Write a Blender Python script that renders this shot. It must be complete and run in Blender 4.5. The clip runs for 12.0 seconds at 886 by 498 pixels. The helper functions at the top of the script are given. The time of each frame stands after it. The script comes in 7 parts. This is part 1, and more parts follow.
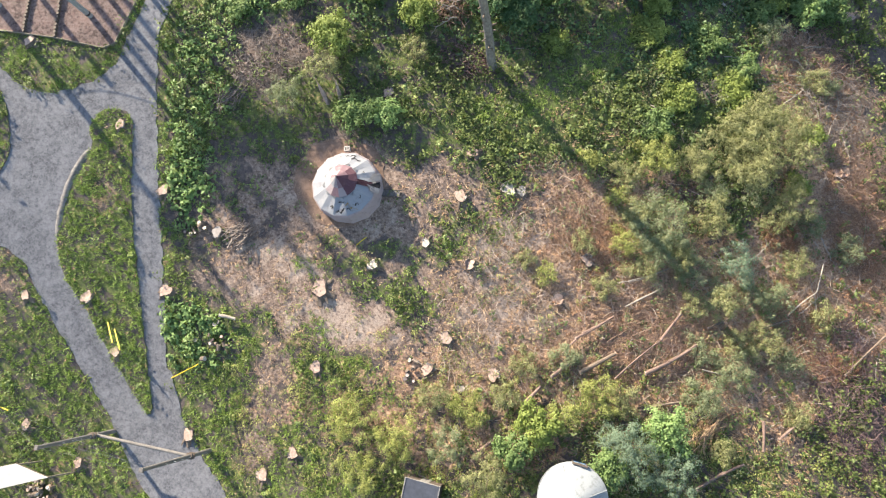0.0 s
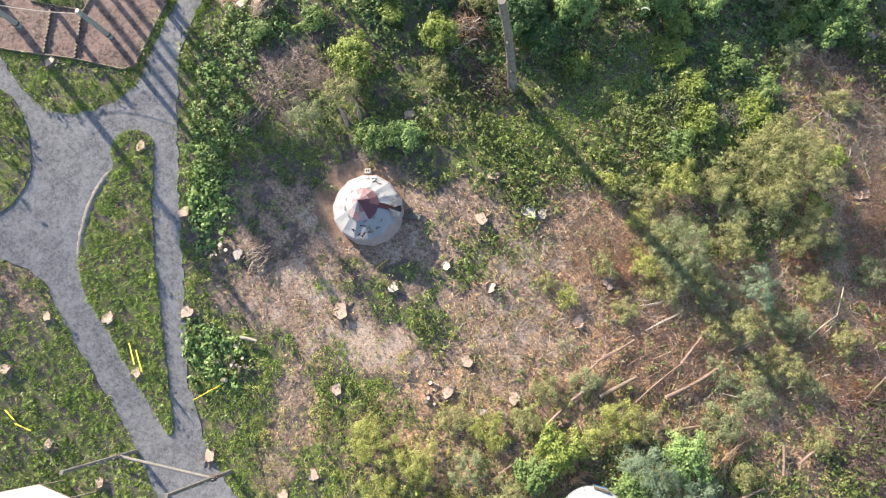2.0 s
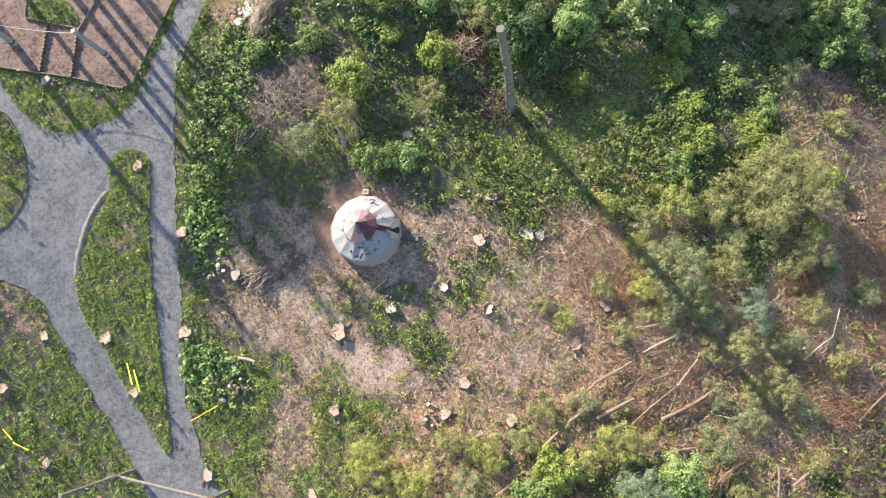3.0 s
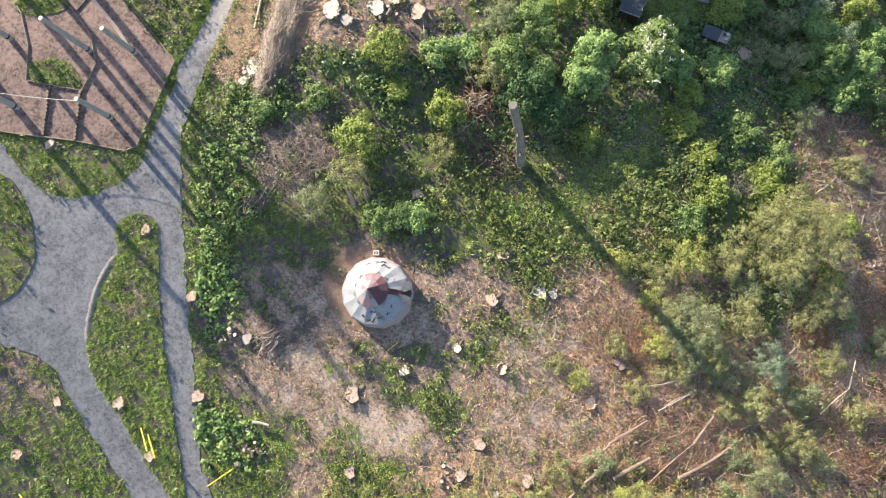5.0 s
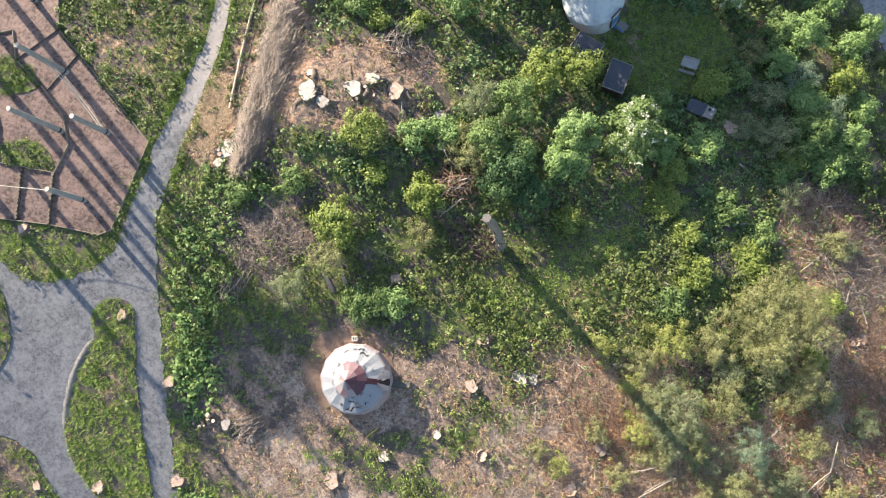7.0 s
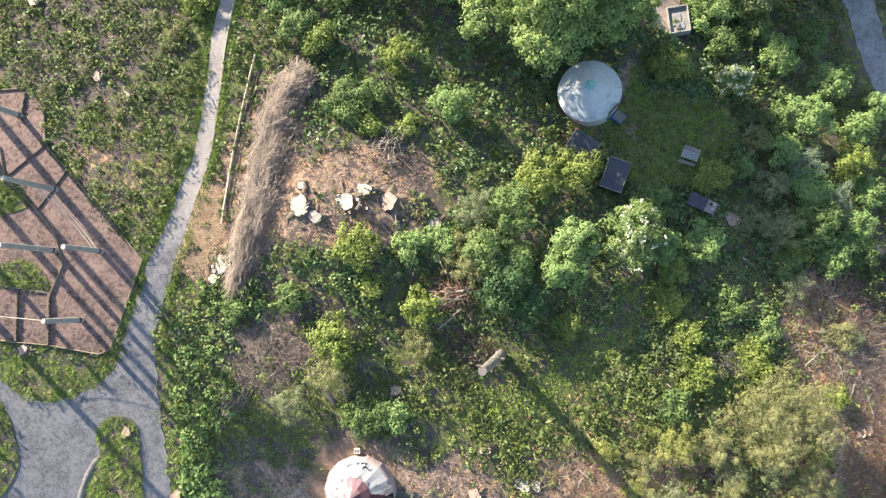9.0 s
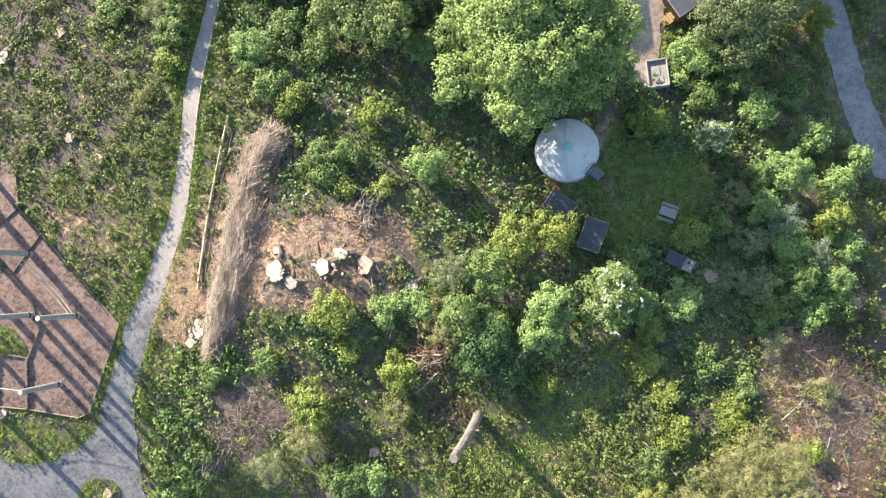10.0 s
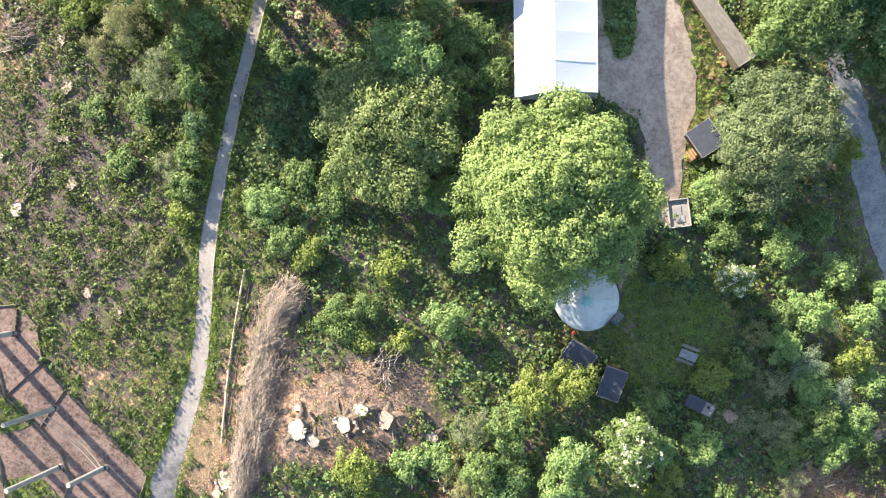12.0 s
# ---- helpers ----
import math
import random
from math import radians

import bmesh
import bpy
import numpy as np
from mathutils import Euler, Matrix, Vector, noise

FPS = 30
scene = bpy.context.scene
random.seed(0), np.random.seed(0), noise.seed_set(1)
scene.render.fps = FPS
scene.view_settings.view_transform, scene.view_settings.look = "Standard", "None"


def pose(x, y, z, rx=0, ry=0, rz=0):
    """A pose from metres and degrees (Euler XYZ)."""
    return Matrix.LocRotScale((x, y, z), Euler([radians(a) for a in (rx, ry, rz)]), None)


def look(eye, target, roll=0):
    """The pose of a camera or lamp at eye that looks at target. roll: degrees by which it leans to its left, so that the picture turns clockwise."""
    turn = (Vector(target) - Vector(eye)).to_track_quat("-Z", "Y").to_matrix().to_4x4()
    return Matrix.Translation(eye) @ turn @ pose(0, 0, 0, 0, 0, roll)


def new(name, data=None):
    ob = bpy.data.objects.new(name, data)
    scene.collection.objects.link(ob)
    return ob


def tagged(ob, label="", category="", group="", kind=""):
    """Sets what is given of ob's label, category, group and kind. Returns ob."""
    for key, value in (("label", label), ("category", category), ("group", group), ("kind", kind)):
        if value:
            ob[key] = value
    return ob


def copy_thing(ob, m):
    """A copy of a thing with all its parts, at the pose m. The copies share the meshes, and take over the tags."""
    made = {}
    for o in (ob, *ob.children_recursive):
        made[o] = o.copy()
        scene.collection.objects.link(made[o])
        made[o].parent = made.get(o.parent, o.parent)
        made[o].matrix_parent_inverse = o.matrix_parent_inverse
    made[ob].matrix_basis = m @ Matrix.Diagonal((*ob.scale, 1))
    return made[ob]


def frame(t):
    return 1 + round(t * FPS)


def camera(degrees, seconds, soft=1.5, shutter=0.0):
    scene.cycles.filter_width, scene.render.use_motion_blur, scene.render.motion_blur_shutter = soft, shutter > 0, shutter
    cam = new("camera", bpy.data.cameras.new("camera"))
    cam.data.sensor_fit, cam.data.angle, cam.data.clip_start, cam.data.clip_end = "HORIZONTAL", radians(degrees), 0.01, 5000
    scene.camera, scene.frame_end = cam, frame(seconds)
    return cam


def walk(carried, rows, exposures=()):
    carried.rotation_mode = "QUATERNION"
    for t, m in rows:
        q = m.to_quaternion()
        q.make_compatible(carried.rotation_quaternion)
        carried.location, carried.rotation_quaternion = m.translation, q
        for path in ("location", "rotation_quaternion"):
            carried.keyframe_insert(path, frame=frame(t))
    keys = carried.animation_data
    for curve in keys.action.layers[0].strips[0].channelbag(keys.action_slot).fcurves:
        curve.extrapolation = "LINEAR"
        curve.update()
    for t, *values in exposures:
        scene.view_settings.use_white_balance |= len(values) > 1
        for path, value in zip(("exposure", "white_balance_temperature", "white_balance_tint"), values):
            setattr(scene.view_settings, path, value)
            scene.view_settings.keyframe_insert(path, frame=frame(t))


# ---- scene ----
# ---------- camera and its way ----------
cam = camera(72.2, 12.0, soft=1.2)
PATH = [
    (0, (17.116, -14.885, 47.36), (16.746, -14.476, 45.438), -38.1),
    (0.5, (15.946, -14.625, 47.652), (15.566, -14.217, 45.731), -38.9),
    (1, (16.736, -14.141, 47.689), (16.363, -13.735, 45.766), -38.2),
    (1.5, (15.997, -13.372, 47.985), (15.625, -12.976, 46.06), -39.0),
    (2, (15.486, -12.767, 48.191), (15.111, -12.376, 46.266), -39.6),
    (2.5, (15.387, -11.608, 48.467), (15.017, -11.23, 46.539), -40.2),
    (3, (15.338, -10.462, 48.699), (14.972, -10.094, 46.767), -40.5),
    (3.2, (14.983, -10.024, 48.799), (14.61, -9.661, 46.868), -41.5),
    (4.8, (14.173, -5.104, 49.501), (13.809, -4.78, 47.561), -44.8),
    (5, (14.099, -4.382, 49.553), (13.731, -4.062, 47.613), -45.6),
    (5.5, (13.926, -2.325, 49.742), (13.555, -2.023, 47.8), -47.6),
    (6, (13.755, -0.382, 49.897), (13.381, -0.092, 47.954), -49.1),
    (6.5, (13.929, 1.805, 49.963), (13.539, 2.082, 48.021), -51.2),
    (7, (15.286, 4.072, 49.976), (14.921, 4.337, 48.028), -50.7),
    (7.2, (15.317, 5.068, 50.004), (14.935, 5.326, 48.058), -52.9),
    (8.8, (15.637, 14.402, 50.589), (15.256, 14.573, 48.633), -63.9),
    (9, (15.736, 15.669, 50.613), (15.345, 15.83, 48.658), -65.8),
    (9.5, (16.288, 19.044, 50.661), (15.898, 19.169, 48.703), -70.5),
    (10, (17.299, 22.546, 50.625), (16.915, 22.638, 48.665), -75.0),
    (10.5, (17.259, 26.196, 50.604), (16.854, 26.256, 48.646), -80.2),
    (11, (18.297, 30.148, 50.55), (17.903, 30.174, 48.589), -84.8),
    (11.5, (17.38, 34.427, 50.668), (16.973, 34.406, 48.71), -91.6),
    (12, (16.221, 38.426, 50.832), (15.809, 38.38, 48.876), -95.4),
]
walk(cam, [(t, look(eye, target, roll)) for t, eye, target, roll in PATH], exposures=[(0.0, 1.56), (7.0, 1.50), (9.5, 1.66), (12.0, 1.75)])

# ---------- sky and sun ----------
SUN_ELEVATION = radians(28.0)
SUN_AZIMUTH = (-0.695, 0.719)          # towards the sun, on the plan
world = bpy.data.worlds.new("sky")
world.use_nodes = True
scene.world = world
sky = world.node_tree.nodes.new("ShaderNodeTexSky")
sky.sky_type = "NISHITA"
sky.sun_disc = False
sky.sun_elevation = SUN_ELEVATION
sky.sun_rotation = math.atan2(SUN_AZIMUTH[0], SUN_AZIMUTH[1])
background = world.node_tree.nodes["Background"]
background.inputs["Strength"].default_value = 0.1
world.node_tree.links.new(sky.outputs["Color"], background.inputs["Color"])
sun_data = bpy.data.lights.new("sun", "SUN")
sun_data.energy = 5.0
sun_data.angle = radians(0.6)
sun_data.color = (1.0, 0.88, 0.71)
sun = new("sun", sun_data)
sun_way = Vector((SUN_AZIMUTH[0] * math.cos(SUN_ELEVATION), SUN_AZIMUTH[1] * math.cos(SUN_ELEVATION), math.sin(SUN_ELEVATION)))
sun.matrix_world = look(sun_way * 100, (0, 0, 0))

rng = np.random.default_rng(7)


# ---------- materials ----------
class Nodes:
    """A small helper to write node materials."""

    def __init__(self, name):
        self.mat = bpy.data.materials.new(name)
        self.mat.use_nodes = True
        self.tree = self.mat.node_tree
        self.bsdf = self.tree.nodes["Principled BSDF"]
        self.out = self.tree.nodes["Material Output"]

    def put(self, kind, **inputs):
        node = self.tree.nodes.new(kind)
        for key, value in inputs.items():
            self.plug(node, key.replace("_", " "), value)
        return node

    def plug(self, node, key, value):
        if isinstance(value, bpy.types.NodeSocket):
            self.tree.links.new(value, node.inputs[key])
        else:
            node.inputs[key].default_value = value

    def coords(self):
        return self.tree.nodes.new("ShaderNodeTexCoord").outputs["Object"]

    def place(self):
        return self.tree.nodes.new("ShaderNodeNewGeometry").outputs["Position"]

    def noise(self, vector, scale, detail=4.0, rough=0.55):
        node = self.put("ShaderNodeTexNoise", Scale=scale, Detail=detail, Roughness=rough)
        self.tree.links.new(vector, node.inputs["Vector"])
        return node.outputs["Fac"]

    def ramp(self, fac, stops):
        node = self.tree.nodes.new("ShaderNodeValToRGB")
        self.tree.links.new(fac, node.inputs["Fac"])
        ramp = node.color_ramp
        while len(ramp.elements) < len(stops):
            ramp.elements.new(0.5)
        for element, (at, colour) in zip(ramp.elements, stops):
            element.position = at
            element.color = (*colour, 1) if len(colour) == 3 else colour
        return node.outputs["Color"]

    def mix(self, fac, a, b, blend="MIX"):
        node = self.tree.nodes.new("ShaderNodeMix")
        node.data_type = "RGBA"
        node.blend_type = blend
        for at, value in ((0, fac), (6, a), (7, b)):
            if isinstance(value, bpy.types.NodeSocket):
                self.tree.links.new(value, node.inputs[at])
            elif at == 0:
                node.inputs[at].default_value = value
            else:
                node.inputs[at].default_value = (*value, 1)
        return node.outputs[2]

    def sums(self, kind, a, b, c=0.0):
        node = self.tree.nodes.new("ShaderNodeMath")
        node.operation = kind
        for at, value in ((0, a), (1, b), (2, c)):
            if isinstance(value, bpy.types.NodeSocket):
                self.tree.links.new(value, node.inputs[at])
            else:
                node.inputs[at].default_value = value
        return node.outputs[0]

    def bump(self, height, distance, strength=1.0):
        node = self.put("ShaderNodeBump", Height=height, Distance=distance, Strength=strength)
        self.tree.links.new(node.outputs["Normal"], self.bsdf.inputs["Normal"])

    def finish(self, colour, rough=0.8, metal=0.0):
        self.plug(self.bsdf, "Base Color", colour if isinstance(colour, bpy.types.NodeSocket) else (*colour, 1))
        self.plug(self.bsdf, "Roughness", rough)
        self.plug(self.bsdf, "Metallic", metal)
        return self.mat


def attribute(n, name, field="Fac"):
    node = n.tree.nodes.new("ShaderNodeAttribute")
    node.attribute_name = name
    return node.outputs[field]


def split(n, colour):
    node = n.tree.nodes.new("ShaderNodeSeparateColor")
    n.tree.links.new(colour, node.inputs["Color"])
    return node.outputs


def ground_material():
    n = Nodes("ground")
    p = n.place()
    big, mid, fine = n.noise(p, 0.35, 5), n.noise(p, 1.7, 6, 0.65), n.noise(p, 9.0, 5, 0.7)
    grain = n.sums("ADD", n.sums("MULTIPLY", fine, 0.35), n.sums("MULTIPLY", n.noise(p, 3.0, 8, 0.78), 0.65))
    clods = n.ramp(n.noise(p, 4.6, 3, 0.6), [(0.34, (0.5, 0.47, 0.46)), (0.5, (1.05, 1.05, 1.05))])
    green = n.mix(n.ramp(mid, [(0.38, (0, 0, 0)), (0.62, (1, 1, 1))]), (0.052, 0.064, 0.024), (0.152, 0.18, 0.052))
    soil = n.ramp(grain, [(0.36, (0.095, 0.067, 0.054)), (0.5, (0.28, 0.197, 0.148)), (0.63, (0.50, 0.375, 0.285))])
    litter = n.ramp(grain, [(0.36, (0.11, 0.068, 0.05)), (0.5, (0.43, 0.265, 0.17)), (0.63, (0.70, 0.485, 0.33))])
    parts = split(n, attribute(n, "cover", "Color"))
    pale = n.ramp(grain, [(0.36, (0.255, 0.187, 0.145)), (0.63, (0.54, 0.42, 0.33))])
    soil = n.mix(n.ramp(parts["Red"], [(0.8, (0, 0, 0)), (1.0, (1, 1, 1))]), soil, pale)
    soil, litter = n.mix(1.0, soil, clods, "MULTIPLY"), n.mix(1.0, litter, clods, "MULTIPLY")
    mould = n.ramp(grain, [(0.36, (0.05, 0.04, 0.036)), (0.63, (0.17, 0.132, 0.115))])

    def patchy(amount, tone):
        wobble = n.sums("ADD", amount, n.sums("MULTIPLY", n.sums("SUBTRACT", tone, 0.5), 2.6))
        return n.ramp(wobble, [(0.36, (0, 0, 0)), (0.64, (1, 1, 1))])

    base = n.mix(patchy(parts["Green"], mid), mould, green)
    base = n.mix(patchy(parts["Blue"], mid), base, litter)
    base = n.mix(patchy(parts["Red"], n.sums("ADD", n.sums("MULTIPLY", big, 0.45), n.sums("MULTIPLY", mid, 0.55))), base, soil)
    n.bump(n.sums("ADD", n.sums("MULTIPLY", mid, 0.6), n.sums("MULTIPLY", fine, 0.4)), 0.12)
    return n.finish(base, 0.95)


def gravel_material(name, dark, light, size=7.0, worn=(0.5, 0.5, 0.5)):
    n = Nodes(name)
    p = n.place()
    cells = n.put("ShaderNodeTexVoronoi", Scale=size)
    n.tree.links.new(p, cells.inputs["Vector"])
    fine, big = n.noise(p, 2.6, 10, 0.82), n.noise(p, 0.6, 5, 0.65)
    tone = n.sums("ADD", n.sums("MULTIPLY", fine, 0.66), n.sums("MULTIPLY", big, 0.34))
    colour = n.ramp(tone, [(0.44, dark), (0.56, light)])
    colour = n.mix(n.sums("MULTIPLY", split(n, cells.outputs["Color"])["Red"], 0.35), colour, worn)
    n.bump(fine, 0.025)
    return n.finish(colour, 0.95)


def path_material():
    """Grey gravel of the drive that turns into paler gravel up the footpath."""
    n = Nodes("path_gravel")
    p = n.place()
    fine, big = n.noise(p, 2.6, 10, 0.82), n.noise(p, 0.6, 5, 0.65)
    tone = n.sums("ADD", n.sums("MULTIPLY", fine, 0.7), n.sums("MULTIPLY", big, 0.3))
    grey = n.ramp(tone, [(0.43, (0.095, 0.095, 0.103)), (0.57, (0.24, 0.235, 0.24))])
    pale = n.ramp(tone, [(0.40, (0.265, 0.235, 0.217)), (0.60, (0.42, 0.376, 0.344))])
    n.bump(fine, 0.025)
    return n.finish(n.mix(n.sums("ADD", attribute(n, "pale"), n.sums("MULTIPLY", n.sums("SUBTRACT", big, 0.5), 0.3)), grey, pale), 0.95)


def wood_material(name, dark, light, grain=(1, 1, 0.12), scale=14.0, rough=0.8):
    n = Nodes(name)
    mapping = n.put("ShaderNodeMapping", Scale=grain)
    n.tree.links.new(n.coords(), mapping.inputs["Vector"])
    streak = n.noise(mapping.outputs["Vector"], scale, 6, 0.65)
    stain = n.noise(n.place(), 1.3, 3)
    tone = n.sums("ADD", n.sums("MULTIPLY", streak, 0.7), n.sums("MULTIPLY", stain, 0.3))
    n.bump(streak, 0.01)
    return n.finish(n.ramp(tone, [(0.32, dark), (0.66, light)]), rough)


def dry_material(name, dark, light, rough=0.9):
    """Dry twigs, straw and chips: each piece takes its tone from the mesh."""
    n = Nodes(name)
    return n.finish(n.ramp(attribute(n, "tint"), [(0.0, dark), (1.0, light)]), rough)


def leaf_material(name, dark, light, rough=0.55):
    """Leaves: each one takes its tone from the mesh, and light passes through them in part."""
    n = Nodes(name)
    tint = attribute(n, "tint")
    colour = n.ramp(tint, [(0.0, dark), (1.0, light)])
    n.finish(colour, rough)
    n.plug(n.bsdf, "Specular IOR Level", 0.25)
    behind = n.put("ShaderNodeBsdfTranslucent", Color=n.mix(0.4, colour, (0.18, 0.28, 0.07)))
    both = n.put("ShaderNodeMixShader", Fac=0.32)
    n.tree.links.new(n.bsdf.outputs[0], both.inputs[1])
    n.tree.links.new(behind.outputs[0], both.inputs[2])
    n.tree.links.new(both.outputs[0], n.out.inputs["Surface"])
    return n.mat


def cloth_material(name, colour, stain, amount=0.35, rough=0.75, scale=2.5):
    n = Nodes(name)
    p = n.place()
    blot = n.ramp(n.noise(p, scale, 6, 0.7), [(0.52, (0, 0, 0)), (0.78, (amount, amount, amount))])
    fold = n.noise(p, 6.0, 3)
    n.bump(fold, 0.015)
    return n.finish(n.mix(blot, colour, stain), rough)


def plain_material(name, colour, rough=0.6, metal=0.0, vary=0.25, scale=6.0):
    n = Nodes(name)
    tone = n.noise(n.coords(), scale, 5, 0.65)
    low = tuple(c * (1 - vary) for c in colour)
    high = tuple(min(1, c * (1 + vary)) for c in colour)
    n.bump(tone, 0.006)
    return n.finish(n.ramp(tone, [(0.3, low), (0.7, high)]), rough, metal)


M_GROUND = ground_material()
M_GRAVEL = gravel_material("grey_gravel", (0.082, 0.083, 0.092), (0.205, 0.202, 0.21), 7.0, (0.30, 0.295, 0.305))
M_TRACK = gravel_material("pale_gravel", (0.25, 0.18, 0.142), (0.49, 0.385, 0.31), 7.0, (0.56, 0.465, 0.39))
M_PATH = path_material()
M_BANK = gravel_material("raked_gravel", (0.09, 0.085, 0.08), (0.215, 0.198, 0.185), 7.0, (0.26, 0.245, 0.23))
M_ROAD = gravel_material("worn_tarmac", (0.13, 0.13, 0.14), (0.27, 0.265, 0.27), 7.0, (0.36, 0.35, 0.34))
M_CHIPS = gravel_material("bark_chips", (0.055, 0.033, 0.028), (0.215, 0.138, 0.117), 5.0, (0.38, 0.29, 0.25))
M_PALE_WOOD = wood_material("weathered_timber", (0.14, 0.13, 0.12), (0.34, 0.32, 0.29))
M_POLE = wood_material("grey_pole_wood", (0.20, 0.20, 0.195), (0.38, 0.375, 0.36))
M_SHED_ROOF = wood_material("weathered_roof_boards", (0.09, 0.08, 0.07), (0.21, 0.19, 0.17), (0.25, 1, 1), 7)
M_BOARD = wood_material("edging_timber", (0.12, 0.095, 0.07), (0.32, 0.27, 0.2))
M_DARK_WOOD = wood_material("dark_timber", (0.06, 0.045, 0.035), (0.17, 0.13, 0.10))
M_ORANGE_WOOD = wood_material("fresh_orange_timber", (0.22, 0.125, 0.055), (0.44, 0.29, 0.15))
M_PEELED = wood_material("peeled_log_wood", (0.34, 0.27, 0.18), (0.64, 0.55, 0.40), (1, 1, 0.2), 10)
M_BARK = wood_material("bark", (0.07, 0.05, 0.038), (0.25, 0.19, 0.14), (1, 1, 0.3), 16)
M_RED_BARK = wood_material("red_log_bark", (0.085, 0.056, 0.044), (0.29, 0.195, 0.155), (1, 1, 0.35), 9)
M_PALE_BARK = wood_material("grey_trunk_bark", (0.085, 0.078, 0.07), (0.30, 0.275, 0.245), (1, 1, 0.6), 6)
M_BLEACHED = wood_material("bleached_wood", (0.20, 0.17, 0.14), (0.46, 0.40, 0.33), (1, 1, 0.25), 12)
M_CUT = plain_material("sawn_wood", (0.42, 0.30, 0.235), 0.8, 0, 0.45, 5.0)
M_CUT_WHITE = plain_material("fresh_sawn_wood", (0.50, 0.43, 0.36), 0.8, 0, 0.5, 5.0)
M_CUT_GREY = plain_material("old_sawn_wood", (0.33, 0.29, 0.26), 0.85, 0, 0.3, 4)
M_TWIG = dry_material("dry_twigs", (0.135, 0.078, 0.054), (0.45, 0.30, 0.212), 0.9)
M_PURPLE_TWIG = dry_material("purple_brown_twigs", (0.09, 0.055, 0.052), (0.36, 0.24, 0.215), 0.9)
M_PALE_TWIG = dry_material("pale_dry_branches", (0.25, 0.195, 0.155), (0.62, 0.51, 0.42), 0.9)
M_GREY_TWIG = dry_material("grey_twigs", (0.12, 0.098, 0.085), (0.42, 0.345, 0.29), 0.9)
M_DRY = dry_material("dry_stalks", (0.25, 0.148, 0.08), (0.64, 0.45, 0.27), 0.9)
M_RUST = dry_material("rusty_bracken", (0.14, 0.065, 0.035), (0.44, 0.24, 0.13), 0.9)
M_SHAVING = dry_material("wood_chips", (0.30, 0.20, 0.12), (0.74, 0.60, 0.44), 0.9)
M_SAWDUST = dry_material("orange_sawdust", (0.32, 0.21, 0.12), (0.64, 0.48, 0.31), 0.95)
M_GRASS = leaf_material("grass", (0.115, 0.178, 0.034), (0.37, 0.485, 0.115), 0.6)
M_BRAMBLE = leaf_material("bramble_leaves", (0.045, 0.066, 0.022), (0.215, 0.262, 0.08))
LEAVES = {
    "bright": leaf_material("yellow_green_leaves", (0.115, 0.158, 0.032), (0.36, 0.43, 0.115)),
    "light": leaf_material("light_green_leaves", (0.135, 0.225, 0.072), (0.35, 0.485, 0.18)),
    "mid": leaf_material("mid_green_leaves", (0.06, 0.114, 0.036), (0.27, 0.37, 0.13)),
    "dark": leaf_material("dark_green_leaves", (0.032, 0.072, 0.032), (0.135, 0.23, 0.095)),
    "grey": leaf_material("grey_green_leaves", (0.125, 0.15, 0.076), (0.37, 0.405, 0.225)),
    "blue": leaf_material("blue_green_leaves", (0.11, 0.16, 0.105), (0.31, 0.40, 0.265)),
    "moss": leaf_material("mossy_yellow_leaves", (0.19, 0.205, 0.055), (0.50, 0.52, 0.165)),
    "willow": leaf_material("willow_leaves", (0.08, 0.118, 0.052), (0.285, 0.35, 0.17)),
    "ash": leaf_material("ash_leaves", (0.185, 0.262, 0.08), (0.365, 0.47, 0.165)),
    "sallow": leaf_material("sallow_leaves", (0.085, 0.128, 0.042), (0.325, 0.40, 0.15)),
    "olive": leaf_material("olive_leaves", (0.165, 0.165, 0.068), (0.43, 0.43, 0.20)),
}
M_DOCK = leaf_material("dock_leaves", (0.046, 0.078, 0.028), (0.19, 0.26, 0.095))
M_IVY = leaf_material("ivy_leaves", (0.025, 0.06, 0.026), (0.25, 0.37, 0.15), 0.4)
M_BLOSSOM = dry_material("cream_blossom", (0.48, 0.49, 0.33), (0.74, 0.73, 0.56), 0.8)
M_CANVAS = cloth_material("white_canvas", (0.285, 0.29, 0.305), (0.22, 0.19, 0.19), 0.9)
M_CANVAS_GREY = cloth_material("grey_white_canvas", (0.50, 0.535, 0.54), (0.24, 0.255, 0.24), 0.8, 0.65, 1.7)
# the dark mottle is mould and also leaf shadow painted into the cloth
M_CANVAS_MOULD_SHADE = cloth_material("mouldy_leaf_shaded_canvas", (0.30, 0.315, 0.32), (0.10, 0.105, 0.095), 0.9, 0.65, 2.6)
M_CANVAS_RED = cloth_material("faded_maroon_cloth", (0.105, 0.045, 0.058), (0.25, 0.16, 0.165), 0.5, 0.8, 2.2)
M_CANVAS_ROSE = cloth_material("dull_rose_cloth", (0.21, 0.125, 0.14), (0.34, 0.26, 0.265), 0.6, 0.8, 2.6)
M_OCHRE = plain_material("ochre_stain", (0.34, 0.22, 0.07), 0.9)
M_CANVAS_PINK = cloth_material("stained_pink_canvas", (0.34, 0.275, 0.275), (0.20, 0.125, 0.13), 0.8, 0.8, 3.0)
M_TEAL = cloth_material("teal_sheet", (0.20, 0.44, 0.44), (0.36, 0.48, 0.47), 0.7, 0.4, 3.0)
M_PVC = cloth_material("white_marquee_sheet", (0.68, 0.70, 0.72), (0.60, 0.64, 0.69), 0.3, 0.4, 0.8)
M_PVC_BLUE = cloth_material("blue_tinted_sheet", (0.62, 0.72, 0.82), (0.80, 0.86, 0.92), 0.4, 0.35, 0.7)
M_FELT = plain_material("grey_roofing_felt", (0.056, 0.063, 0.082), 0.75, 0, 0.22, 3)
